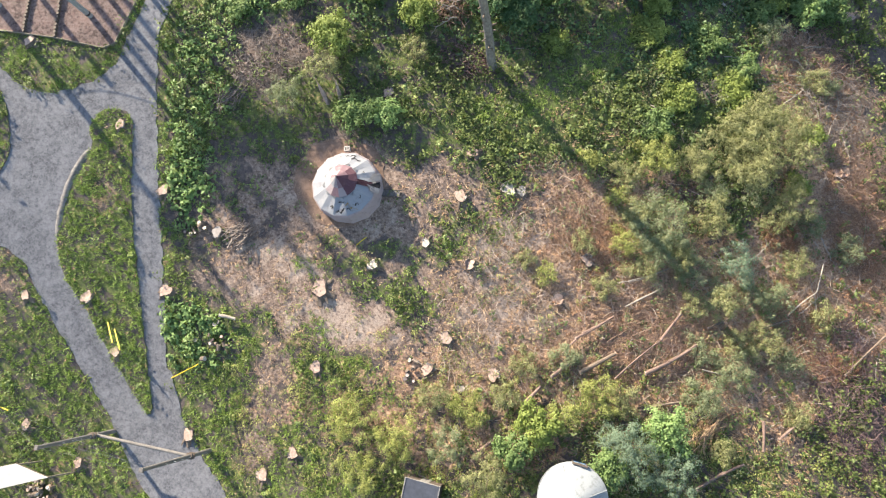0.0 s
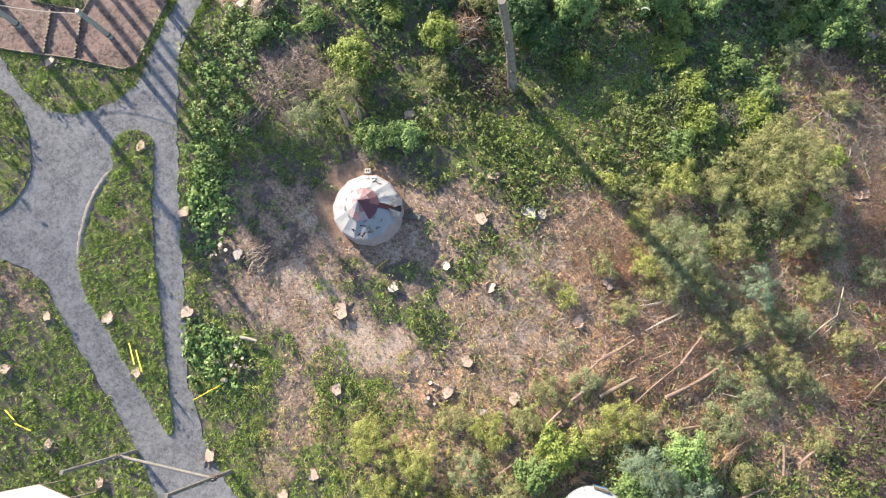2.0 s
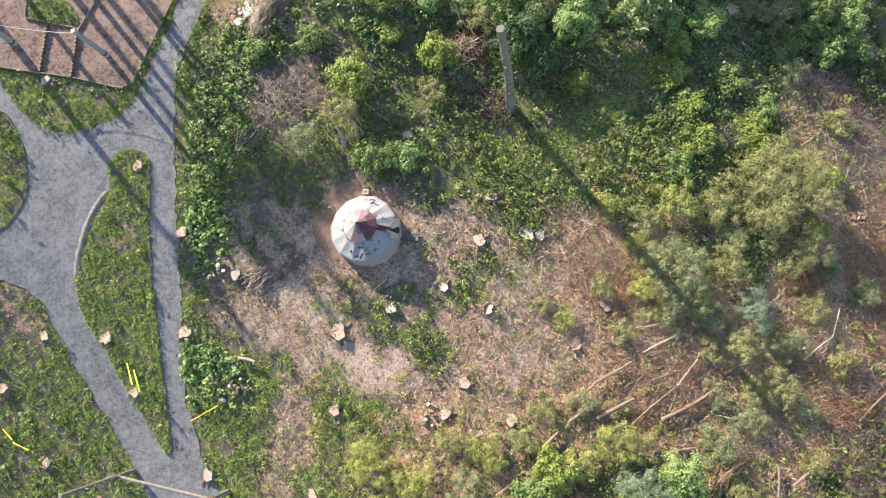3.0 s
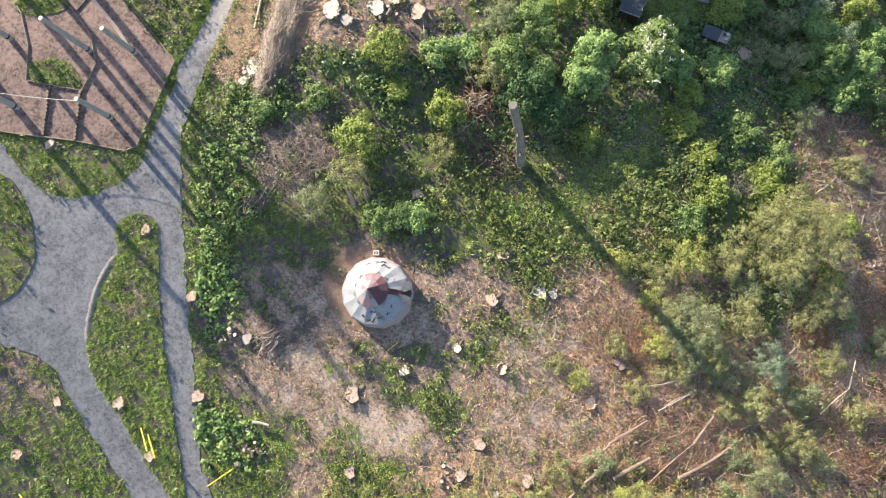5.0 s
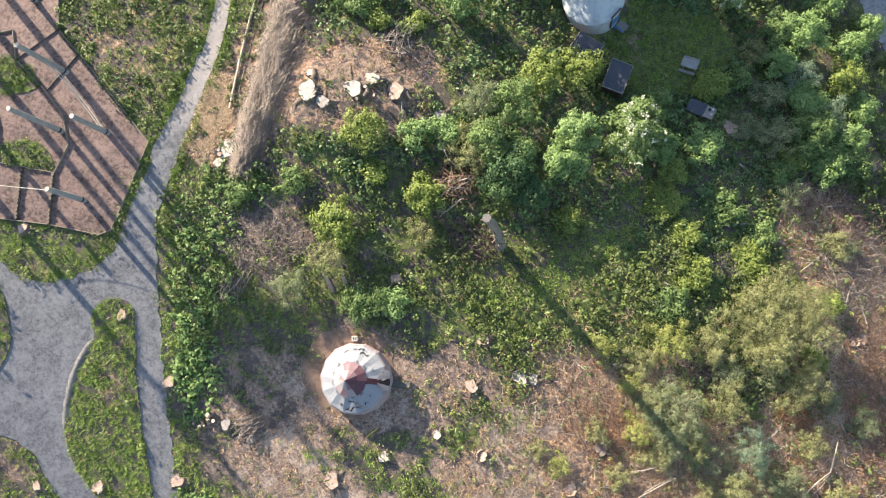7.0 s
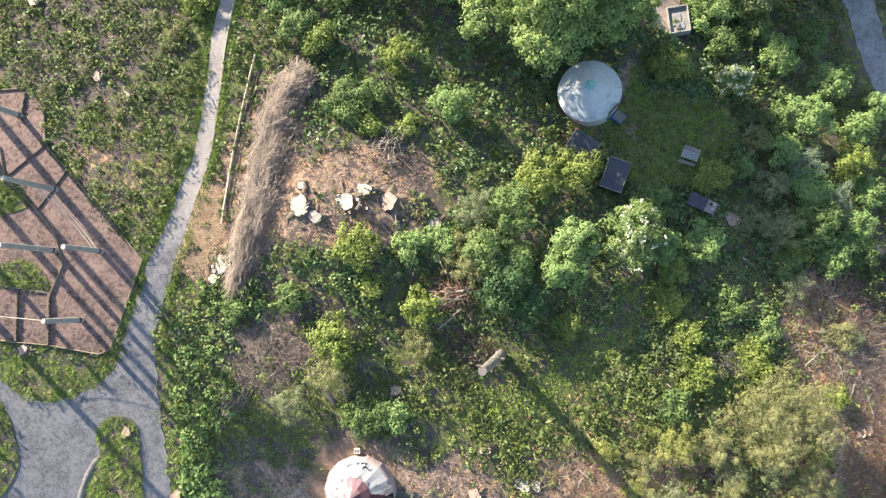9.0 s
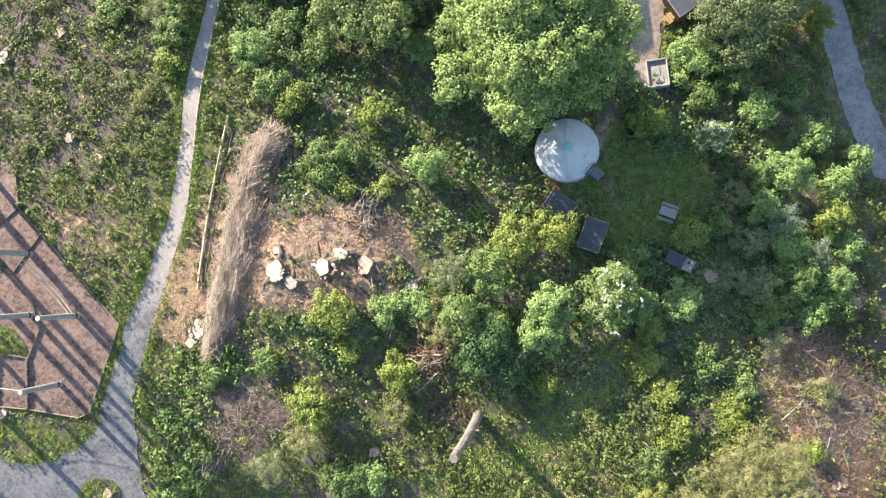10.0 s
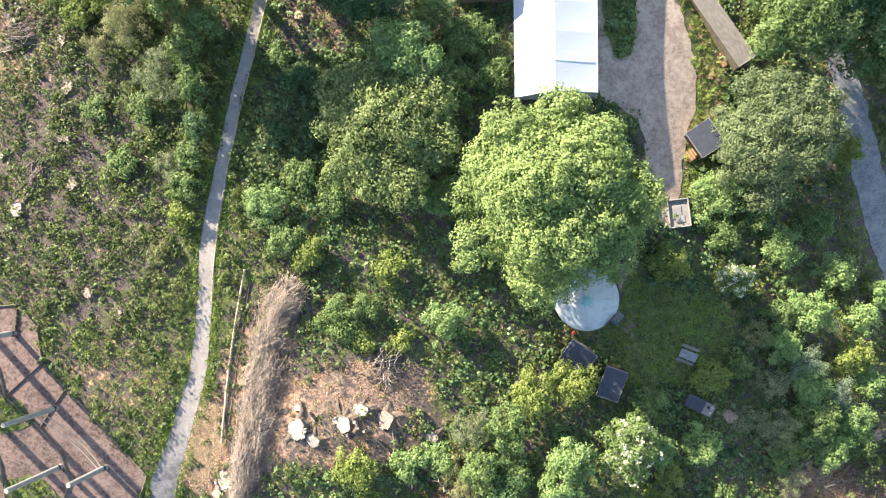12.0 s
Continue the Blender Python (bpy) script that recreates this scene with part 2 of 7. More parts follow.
M_ROOF_GREY = plain_material("grey_sheet_roof", (0.25, 0.245, 0.24), 0.6, 0, 0.25, 2.5)
M_ROOF_CREAM = plain_material("cream_sheet_roof", (0.62, 0.58, 0.50), 0.55, 0, 0.1, 2.5)
M_STEEL = plain_material("galvanised_steel", (0.45, 0.46, 0.47), 0.45, 0.7)
M_WIRE = plain_material("dull_steel_wire", (0.16, 0.165, 0.17), 0.6, 0.5)
M_TIMBER = wood_material("grey_brown_timber", (0.09, 0.08, 0.072), (0.235, 0.215, 0.195))
M_DARK = plain_material("black_parts_and_gap_shade", (0.03, 0.03, 0.033), 0.7)
M_BLUE = plain_material("blue_paint", (0.05, 0.17, 0.36), 0.5)
M_RED = plain_material("red_plastic", (0.45, 0.05, 0.04), 0.5)
M_YELLOW = plain_material("yellow_plastic", (0.78, 0.58, 0.03), 0.5, 0, 0.1)
M_ROPE = plain_material("pale_rope", (0.50, 0.46, 0.38), 0.9)
M_STONE = plain_material("pale_stone", (0.48, 0.44, 0.40), 0.9, 0, 0.35, 5)


# ---------- the lie of the land ----------
def held(v, low, high):
    """The value itself between two bounds, and levelling out beyond them."""
    v = np.asarray(v, float)
    under, over = np.clip(low - v, 0, None), np.clip(v - high, 0, None)
    return np.clip(v, low, high) - 6 * (1 - np.exp(-under / 6)) + 6 * (1 - np.exp(-over / 6))


HUMPS = ((-3, 21.5, 4.5, 1.43), (17, 51, 6.5, 1.3), (19, 30, 5.0, -0.76))          # low rises: stump bank, marquee terrace, yurt clearing


def rise(x, y):
    """Height of the hillside, which falls away to the east."""
    u, v = held(x, -34, 48) / 30, held(y, -28, 54) / 30
    slope = (+1.232 +4.121 * v -1.742 * v**2 -1.100 * v**3 +0.581 * v**4
            -4.727 * u -2.911 * u * v +1.405 * u * v**2 -0.217 * u * v**3 -0.918 * u**2
            -0.755 * u**2 * v +0.121 * u**2 * v**2 -0.833 * u**3 +0.725 * u**3 * v +0.080 * u**4)
    for cx, cy, wide, tall in HUMPS:
        slope = slope + tall * np.exp(-((np.asarray(x) - cx) ** 2 + (np.asarray(y) - cy) ** 2) / (2 * wide * wide))
    return slope


def lift(x, y, h=0.0):
    return Vector((x, y, float(rise(x, y)) + h))


def part(name, bm, material, parent=None, label="", smooth=False):
    """One mesh object out of a bmesh, under a thing or a part."""
    mesh = bpy.data.meshes.new(name)
    bm.to_mesh(mesh)
    bm.free()
    mesh.materials.append(material)
    if smooth:
        mesh.shade_smooth()
    ob = new(name, mesh)
    ob.parent = parent
    return tagged(ob, label)


def thing(name, x, y, label, category, group="", turn=0.0, h=0.0, kind=""):
    ob = new(name)
    ob.matrix_world = pose(*lift(x, y, h), 0, 0, turn)
    return tagged(ob, label, category, group, kind)


def soup(name, verts, faces, material, tint=None, smooth=False):
    """One mesh object out of arrays of points and of equal-sided faces."""
    verts, faces = np.asarray(verts, np.float32), np.asarray(faces, np.int32)
    mesh = bpy.data.meshes.new(name)
    mesh.vertices.add(len(verts))
    mesh.vertices.foreach_set("co", verts.ravel())
    sides = faces.shape[1]
    mesh.loops.add(faces.size)
    mesh.loops.foreach_set("vertex_index", faces.ravel())
    mesh.polygons.add(len(faces))
    mesh.polygons.foreach_set("loop_start", np.arange(len(faces), dtype=np.int32) * sides)
    mesh.update(calc_edges=True)
    mesh.materials.append(material)
    if tint is not None:
        layer = mesh.attributes.new("tint", "FLOAT", "POINT")
        layer.data.foreach_set("value", np.asarray(tint, np.float32))
    if smooth:
        mesh.shade_smooth()
    return new(name, mesh)


def box(bm, size, at=(0, 0, 0), turn=(0, 0, 0), bevel=0.0):
    made = bmesh.ops.create_cube(bm, size=1.0, matrix=pose(*at, *turn) @ Matrix.Diagonal((*size, 1)))
    if bevel:
        edges = list({e for v in made["verts"] for e in v.link_edges})
        bmesh.ops.bevel(bm, geom=edges, offset=bevel, segments=1, affect="EDGES")
    return bm


def beam(bm, a, b, width, height=None, bevel=0.0):
    """A squared beam from point a to point b."""
    a, b = Vector(a), Vector(b)
    turn = (b - a).to_track_quat("X", "Z").to_matrix().to_4x4()
    m = Matrix.Translation((a + b) / 2) @ turn @ Matrix.Diagonal(((b - a).length, width, height or width, 1))
    made = bmesh.ops.create_cube(bm, size=1.0, matrix=m)
    if bevel:
        edges = list({e for v in made["verts"] for e in v.link_edges})
        bmesh.ops.bevel(bm, geom=edges, offset=bevel, segments=1, affect="EDGES")
    return bm


def tube(bm, points, radii, sides=8, caps=True, wobble=0.0, seed=0):
    """A round, tapering run along points, with an uneven skin where wobble is given."""
    dice = random.Random(seed)
    rings, n = [], len(points)
    points = [Vector(p) for p in points]
    for i, p in enumerate(points):
        way = (points[min(i + 1, n - 1)] - points[max(i - 1, 0)]).normalized()
        turn = way.to_track_quat("Z", "Y").to_matrix()
        r = radii[i] if isinstance(radii, (list, tuple)) else radii
        ring = []
        for k in range(sides):
            a = 2 * math.pi * k / sides
            rr = r * (1 + wobble * (dice.random() - 0.5))
            ring.append(bm.verts.new(p + turn @ Vector((rr * math.cos(a), rr * math.sin(a), 0))))
        rings.append(ring)
    for one, two in zip(rings, rings[1:]):
        for k in range(sides):
            bm.faces.new((one[k], one[(k + 1) % sides], two[(k + 1) % sides], two[k]))
    if caps:
        bm.faces.new(rings[0][::-1])
        bm.faces.new(rings[-1])
    return bm


def inside(px, py, loop):
    """Which of many points lie within a closed outline."""
    px, py = np.asarray(px), np.asarray(py)
    out = np.zeros(px.shape, bool)
    n = len(loop)
    for i in range(n):
        (x1, y1), (x2, y2) = loop[i], loop[(i + 1) % n]
        if y1 == y2:
            continue
        out ^= ((y1 > py) != (y2 > py)) & (px < (x2 - x1) * (py - y1) / (y2 - y1) + x1)
    return out


def curve_through(points, closed=True, step=0.5, ragged=0.0, seed=0):
    """A smooth outline through corners (Catmull-Rom), a little ragged."""
    dice = random.Random(seed)
    p = [Vector(q) for q in points]
    n, out = len(p), []
    for i in range(n if closed else n - 1):
        a, b, c, d = (p[(i + k) % n] if closed else p[min(max(i + k, 0), n - 1)] for k in (-1, 0, 1, 2))
        count = max(1, int((c - b).length / step))
        for j in range(count):
            t = j / count
            q = 0.5 * (2 * b + (c - a) * t + (2 * a - 5 * b + 4 * c - d) * t * t + (3 * b - a - 3 * c + d) * t**3)
            out.append((q.x + ragged * (dice.random() - 0.5), q.y + ragged * (dice.random() - 0.5)))
    if not closed:
        out.append(tuple(p[-1]))
    return out


def sheet(name, loop, material, h=0.04, cell=0.8, label="", category="", kind="structure", parent=None, thick=0.12):
    """A surface laid over the land within an outline, with a turned-down edge."""
    from mathutils import geometry
    xs, ys = [q[0] for q in loop], [q[1] for q in loop]
    gx, gy = np.meshgrid(np.arange(min(xs), max(xs), cell), np.arange(min(ys), max(ys), cell))
    gx, gy = gx.ravel(), gy.ravel()
    keep = inside(gx, gy, loop)
    pts = [Vector(q) for q in loop] + [Vector(q) for q in zip(gx[keep].tolist(), gy[keep].tolist())]
    n = len(loop)
    co, _, faces, *_ = geometry.delaunay_2d_cdt(pts, [(i, (i + 1) % n) for i in range(n)], [list(range(n))], 1, 1e-4)
    bm = bmesh.new()
    z = rise([c.x for c in co], [c.y for c in co]) + h
    verts = [bm.verts.new((c.x, c.y, float(k))) for c, k in zip(co, z)]
    for f in faces:
        bm.faces.new([verts[i] for i in f])
    rim = [e for e in bm.edges if e.is_boundary]
    low = bmesh.ops.extrude_edge_only(bm, edges=rim)
    bmesh.ops.translate(bm, verts=[v for v in low["geom"] if isinstance(v, bmesh.types.BMVert)], vec=(0, 0, -thick))
    bmesh.ops.recalc_face_normals(bm, faces=bm.faces)
    if sum(f.normal.z for f in bm.faces) < 0:
        bmesh.ops.reverse_faces(bm, faces=bm.faces)
    return tagged(part(name, bm, material, parent), label, category, "", kind)


# Outlines on the plan -------------------------------------------------
DRIVE = curve_through([
    (-38.15, 9.95), (-35.69, 13.94), (-32.42, 10.06), (-29.85, 7.07), (-26.47, 5.70), (-22.52, 7.00), (-20.72, 8.72), (-20.04, 10.65),
    (-17.89, 16.79), (-16.61, 20.31), (-15.49, 24.17), (-14.61, 26.56), (-13.91, 24.77), (-14.98, 19.91), (-16.26, 15.67), (-17.25, 11.30), (-17.01, 7.55), (-16.62, 3.37),
    (-15.84, -3.56), (-15.28, -9.14), (-14.55, -16.22), (-14.15, -16.58), (-13.08, -19.96), (-11.41, -22.80), (-9.05, -25.66), (-6.94, -29.53), (-12.22, -31.53),
    (-14.94, -27.80), (-17.56, -24.36), (-19.49, -20.56), (-23.02, -15.57), (-25.92, -11.04), (-27.24, -8.58), (-29.28, -7.41), (-33.52, -6.58), (-38.91, -5.61), (-41.46, 3.83)],
    ragged=0.25, seed=1)
VERGE = curve_through([(-15.86, -20.22), (-18.69, -16.74), (-21.81, -12.00), (-23.86, -9.09), (-24.39, -5.54), (-23.44, -1.85), (-21.97, 1.24), (-22.26, 2.98),
                       (-21.05, 4.61), (-19.22, 4.61), (-18.59, 2.94), (-18.44, -1.55), (-17.76, -6.64), (-16.91, -12.16), (-16.17, -16.75)], ragged=0.2, seed=2)
WEST_BED = curve_through([(-35.53, 7.71), (-32.21, 7.37), (-30.34, 5.81), (-29.19, 2.99), (-29.01, -0.04), (-30.39, -2.34), (-31.88, -3.38), (-35.11, -4.46)],
                         ragged=0.2, seed=3)
NORTH_PATH = curve_through([
    (-18.15, 16.66), (-17.32, 19.02), (-16.03, 22.33), (-14.65, 26.59), (-13.98, 33.29), (-13.78, 38.18), (-11.89, 48.27), (-10.76, 52.93), (-9.63, 57.52), (-8.74, 61.62),
    (-7.73, 61.62), (-8.56, 57.53), (-9.69, 52.94), (-10.82, 48.28), (-12.45, 38.21), (-12.75, 33.33), (-13.24, 26.63), (-14.50, 21.91), (-15.78, 17.68), (-16.21, 15.80)],
    ragged=0.06, seed=4)
TRACK = curve_through([
    (17.79, 60.78), (18.03, 55.08), (18.21, 50.23), (20.07, 49.16), (21.74, 47.40), (22.58, 43.24), (23.25, 39.70), (24.11, 39.24), (25.20, 42.83), (25.44, 46.16), (26.27, 50.44), (25.69, 54.64), (24.56, 58.34), (24.03, 61.62)],
    ragged=0.3, seed=5)
ROAD = curve_through([
    (34.99, 61.73), (36.59, 56.15), (38.13, 51.92), (39.42, 47.11), (40.48, 42.72), (42.15, 37.81), (44.64, 32.85),
    (47.25, 33.86), (44.41, 39.83), (42.80, 44.75), (41.50, 49.13), (39.85, 53.89), (38.83, 57.18), (37.40, 61.84)], ragged=0.25, seed=6)
PLAY = [(-33.86, 31.65), (-30.85, 31.89), (-29.32, 32.07), (-27.63, 30.25), (-27.09, 27.08), (-25.06, 25.09), (-18.33, 17.84), (-20.88, 10.35), (-21.85, 9.91),
        (-26.07, 10.48), (-31.67, 10.77), (-35.63, 11.26)]
PLAY_GREEN = [(-33.37, 23.40), (-31.98, 21.28), (-30.95, 18.50), (-30.67, 15.34), (-25.90, 14.77), (-24.98, 17.15), (-25.69, 19.65), (-27.41, 21.64), (-30.36, 24.22),
              (-31.07, 26.90), (-33.12, 26.23)]
ISLANDS = [
    curve_through([(-33.2, 23.5), (-31.5, 24.6), (-30.5, 24.5), (-28.9, 23.5), (-27.9, 22.2), (-29.5, 21.3), (-31.9, 21.4)], ragged=0.25, seed=11),
    curve_through([(-30.5, 16.8), (-28.7, 17.4), (-26.9, 16.8), (-26.0, 15.1), (-28.2, 15.1), (-30.4, 15.5)], ragged=0.25, seed=12)]
YURT_A = (-0.25, -0.28)
APRON = curve_through([(YURT_A[0] + rad * math.cos(radians(a)), YURT_A[1] + rad * math.sin(radians(a))) for a, rad in ((45, 3.7), (80, 4.0), (110, 4.3), (140, 4.5), (170, 4.5), (200, 4.3), (230, 3.8), (260, 3.3), (300, 3.0), (350, 3.0))], ragged=0.3, seed=21)
YURT_B = (17.51, 33.36)
YURT_C = (19.15, -22.95)
MARQUEE_END, MARQUEE_FAR = (14.82, 49.66), (14.55, 59.06)

# Patches of cover: centre, half-widths, turn in degrees, and how much bare soil, green and litter
PATCHES = [
    (-0.50, -0.41, 4.9, 4.6, 0, 0.68, -0.5, 0.05),
    (-7.77, -4.48, 7.5, 4.0, 10, 0.2, -0.3, 0.25),
    (-5.12, -8.44, 5.0, 3.0, -30, 0.45, -0.1, 0.1),
    (0.98, -11.40, 3.8, 2.3, 0, 1.1, -0.6, 0.0),
    (4.92, -4.42, 3.5, 3.0, 0, 0.4, -0.1, 0.0),
    (7.82, 0.52, 3.4, 3.2, 0, 0.45, -0.2, 0.2),
    (12.72, -4.21, 3.5, 2.5, 20, 0.65, -0.3, 0.2),
    (10.36, -10.39, 5.5, 4.5, 40, 0.55, -0.4, 0.5),
    (-5.41, -18.56, 1.6, 9.0, -12, 0.35, -0.1, 0.1),
    (17.75, -4.22, 6.0, 6.0, 0, 0.25, -0.4, 0.6),
    (23.85, -8.73, 8.0, 7.0, 0, 0.15, -0.4, 0.7),
    (40.80, 1.85, 5.0, 12.0, 5, 0.0, -0.7, 0.9),
    (5.93, -9.17, 2.2, 1.7, -40, -0.6, 0.5, -0.3),
    (-0.40, -15.15, 3.2, 1.3, 5, -0.6, 0.5, -0.2),
    (8.62, -4.57, 1.8, 1.0, 40, -0.3, 0.4, 0.0),
    (22.43, 7.81, 8.0, 4.5, 20, -0.2, 0.3, -0.3),
    (30.22, 9.43, 4.0, 3.5, 20, -0.1, 0.3, -0.5),
    (12.14, 5.60, 5.0, 3.0, 0, -0.2, 0.3, -0.2),
]
PATCHES_TWO = [
    (41.08, -13.50, 6.0, 9.0, 0, 0.0, -0.7, 0.9),
    (34.02, -9.59, 6.0, 8.0, 0, 0.0, -0.3, 0.5),
    (44.61, -6.59, 5.0, 14.0, 0, 0.0, -0.8, 0.9),
    (40.15, 14.85, 6.0, 5.0, 0, 0.0, -0.5, 0.8),
    (-13.48, 21.48, 1.6, 5.5, -18, 0.7, -0.5, 0.5),
    (-1.91, 23.63, 6.5, 4.0, 0, 0.35, -0.6, 0.4),
    (-9.02, 24.38, 2.8, 9.0, -10, 0.0, -0.6, 0.7),
]
PATCHES_THREE = [
    (-8.6, 10.2, 3.6, 3.0, 0, 0.4, -0.5, 0.0),
    (-27.61, 45.87, 7.0, 14.0, 0, -0.12, -0.42, -0.05),
    (-24.27, 40.00, 8.0, 8.0, 0, -0.08, -0.25, -0.06),
    (-20.60, 26.41, 5.0, 4.0, 0, 0.05, -0.1, 0.22),
    (26.42, 50.45, 2.6, 9.0, 8, -0.1, 0.4, 0.1),
    (20.97, 33.68, 0.7, 5.5, 6, 0.6, -0.4, 0.0),
    (24.35, 30.34, 5.5, 6.0, 0, -0.1, 0.6, -0.2),
    (19.70, 56.12, 2.0, 4.0, 0, -0.1, 0.6, -0.2),
    (-5.31, 55.73, 3.0, 3.0, 0, 0.0, -0.6, 0.35),
    (-30.53, 55.08, 4.0, 6.0, 0, -0.1, -0.6, 0.5),
    (-30.10, -9.31, 4.0, 4.0, 0, 0.2, -0.2, 0.2),
    (42.45, -13.41, 3.5, 8.0, 0, -0.3, -0.4, -1.0),
    (43.82, 19.64, 3.5, 5.0, 0, -0.1, -0.3, -0.8),
    (44.66, 2.34, 2.0, 5.0, 0, -0.1, -0.3, -0.5),
    (-20.45, -2.05, 1.1, 4.2, -12, 0.1, -0.1, 0.25),
    (-5.89, -16.56, 1.6, 7.5, -12, 0.38, -0.15, 0.05),
]
PATCHES_FOUR = [
    # soil held low so dark mould shows: tree shade painted into the ground
    (-8.8, -1.4, 5.0, 4.0, 10, 0.34, -0.5, -0.1),
    (-5.0, -7.2, 5.5, 2.4, -20, 0.35, -0.25, 0.05),
    (-10.3, -9.3, 3.0, 2.0, -20, 0.4, -0.2, 0.0),
    (13.0, -7.8, 5.0, 4.5, 30, 0.4, -0.4, 0.3),
    (12.6, -3.3, 2.4, 1.8, 0, 0.6, -0.5, 0.0),
    (15.6, -11.3, 3.6, 3.0, 0, 0.15, -0.2, 0.4),
    (18.6, -0.4, 3.0, 2.4, 0, 0.0, -0.3, 0.5),
    (28.5, 11.0, 1.6, 1.2, 0, 0.1, -0.4, 0.6),
    (34.5, -3.0, 2.6, 3.4, 0, 0.0, -0.4, 0.6),
    (-5.0, 12.4, 3.6, 2.6, 0, 0.25, -0.4, 0.1),
    (-25.0, 46.5, 11.0, 16.0, 0, -0.1, -0.15, -0.1),
    (-16.0, 50.0, 4.5, 11.0, 0, -0.2, 0.3, -0.2),
    (-6.0, 48.0, 4.0, 8.0, 0, -0.2, 0.2, -0.2),
    (43.0, -17.5, 5.5, 6.5, 0, -0.3, -0.5, -1.2),
    (-12.6, 20.4, 1.6, 4.4, -14, 0.2, -0.3, 0.5),
    (6.2, -8.6, 2.6, 2.0, -40, 0.35, -0.3, 0.0),
    (41.5, 16.0, 4.2, 5.0, 0, 0.0, -0.3, -0.1),
    (17.6, 2.2, 3.2, 2.0, -30, 0.1, -0.3, 0.5),
    (21.5, 1.0, 3.4, 2.6, 0, 0.0, -0.3, 0.5),
    (26.0, 2.4, 3.0, 2.2, 0, 0.0, -0.3, 0.5),
    (22.0, 6.2, 2.0, 1.2, 0, 0.1, -0.2, 0.35),
    (14.2, 3.2, 1.6, 1.0, 0, 0.1, -0.2, 0.35),
    (-5.6, -16.6, 2.6, 7.5, -12, -0.14, 0.05, 0.12),
    (9.0, -17.5, 12.0, 4.6, 0, 0.05, -0.35, 0.5),
    (30.0, -8.0, 9.0, 8.0, 0, 0.0, -0.2, 0.3),
    (1.5, 26.6, 4.0, 2.0, 0, 0.1, -0.2, 0.3),
]


def waves(x, y, scale, seed):
    """A soft random field between 0 and 1."""
    d = np.random.default_rng(seed)
    out = np.zeros(x.shape)
    for k in range(14):
        a, f, ph = d.uniform(0, 6.28), d.uniform(0.6, 1.8) / scale, d.uniform(0, 6.28)
        out += np.sin((x * math.cos(a) + y * math.sin(a)) * f * 2 * math.pi + ph)
    return np.clip(0.5 + out / 9, 0, 1)


def cover(x, y):
    """Shares of bare soil, green and litter on the land at many places."""
    x, y = np.asarray(x, float), np.asarray(y, float)
    soil, green, litter = np.full(x.shape, 0.12), np.full(x.shape, 0.55), np.full(x.shape, 0.12)
    for cx, cy, rx, ry, turn, *amounts in PATCHES + PATCHES_TWO + PATCHES_THREE + PATCHES_FOUR:
        c, s = math.cos(radians(turn)), math.sin(radians(turn))
        dx, dy = x - cx, y - cy
        d = np.hypot((c * dx + s * dy) / rx, (c * dy - s * dx) / ry)
        share = np.clip(1.6 - 1.1 * d, 0, 1)
        share = share * share * (3 - 2 * share)
        soil, green, litter = soil + amounts[0] * share, green + amounts[1] * share, litter + amounts[2] * share
    broken = waves(x, y, 3.2, 131) - 0.5
    far = (np.abs(x) < 70) & (np.abs(y) < 90)
    soil = soil * np.where(far, 0.9 + 0.9 * broken, 1)
    green = green - np.where(far, 0.5 * broken, 0)
    litter = litter * np.where(far, 0.95 + 0.8 * (waves(x, y, 4.5, 133) - 0.5), 1)
    spots = np.where(far, waves(x, y, 1.5, 135) - 0.5, 0)
    soil, green, litter = soil + 0.5 * soil * spots, green - 0.25 * spots, litter - 0.6 * litter * spots
    return np.clip(soil, 0, 1), np.clip(green, 0, 1), np.clip(litter, 0, 1)


def build_ground():
    """One sheet of land, fine where the camera passes and coarse out to the horizon."""
    def axis(low, high, step):
        far = [12 * 1.45**k for k in range(14)]
        return np.array([low - f for f in far[::-1]] + list(np.arange(low, high + step / 2, step)) + [high + f for f in far])
    xs, ys = axis(-46, 62, 0.7), axis(-44, 76, 0.7)
    gx, gy = np.meshgrid(xs, ys)
    x, y = gx.ravel(), gy.ravel()
    z = rise(x, y)
    near = (x > -48) & (x < 64) & (y > -46) & (y < 78)
    z = z + np.where(near, 0.035 * np.array([noise.noise((a * 0.9, b * 0.9, 0)) if k else 0 for a, b, k in zip(x, y, near)]), 0)
    nx, ny = len(xs), len(ys)
    i = (np.arange(ny - 1)[:, None] * nx + np.arange(nx - 1)[None]).ravel()
    faces = np.stack([i, i + 1, i + nx + 1, i + nx], 1)
    ob = soup("ground", np.stack([x, y, z], 1), faces, M_GROUND, smooth=True)
    layer = ob.data.attributes.new("cover", "FLOAT_COLOR", "POINT")
    layer.data.foreach_set("color", np.stack([*cover(x, y), np.ones(len(x))], 1).astype(np.float32).ravel())
    return tagged(ob, "hillside of grass, bare soil and leaf litter", "ground", "", "structure")


def give_cover(ob):
    co = np.empty(len(ob.data.vertices) * 3, np.float32)
    ob.data.vertices.foreach_get("co", co)
    co = co.reshape(-1, 3)
    layer = ob.data.attributes.new("cover", "FLOAT_COLOR", "POINT")
    layer.data.foreach_set("color", np.stack([*cover(co[:, 0], co[:, 1]), np.ones(len(co))], 1).astype(np.float32).ravel())


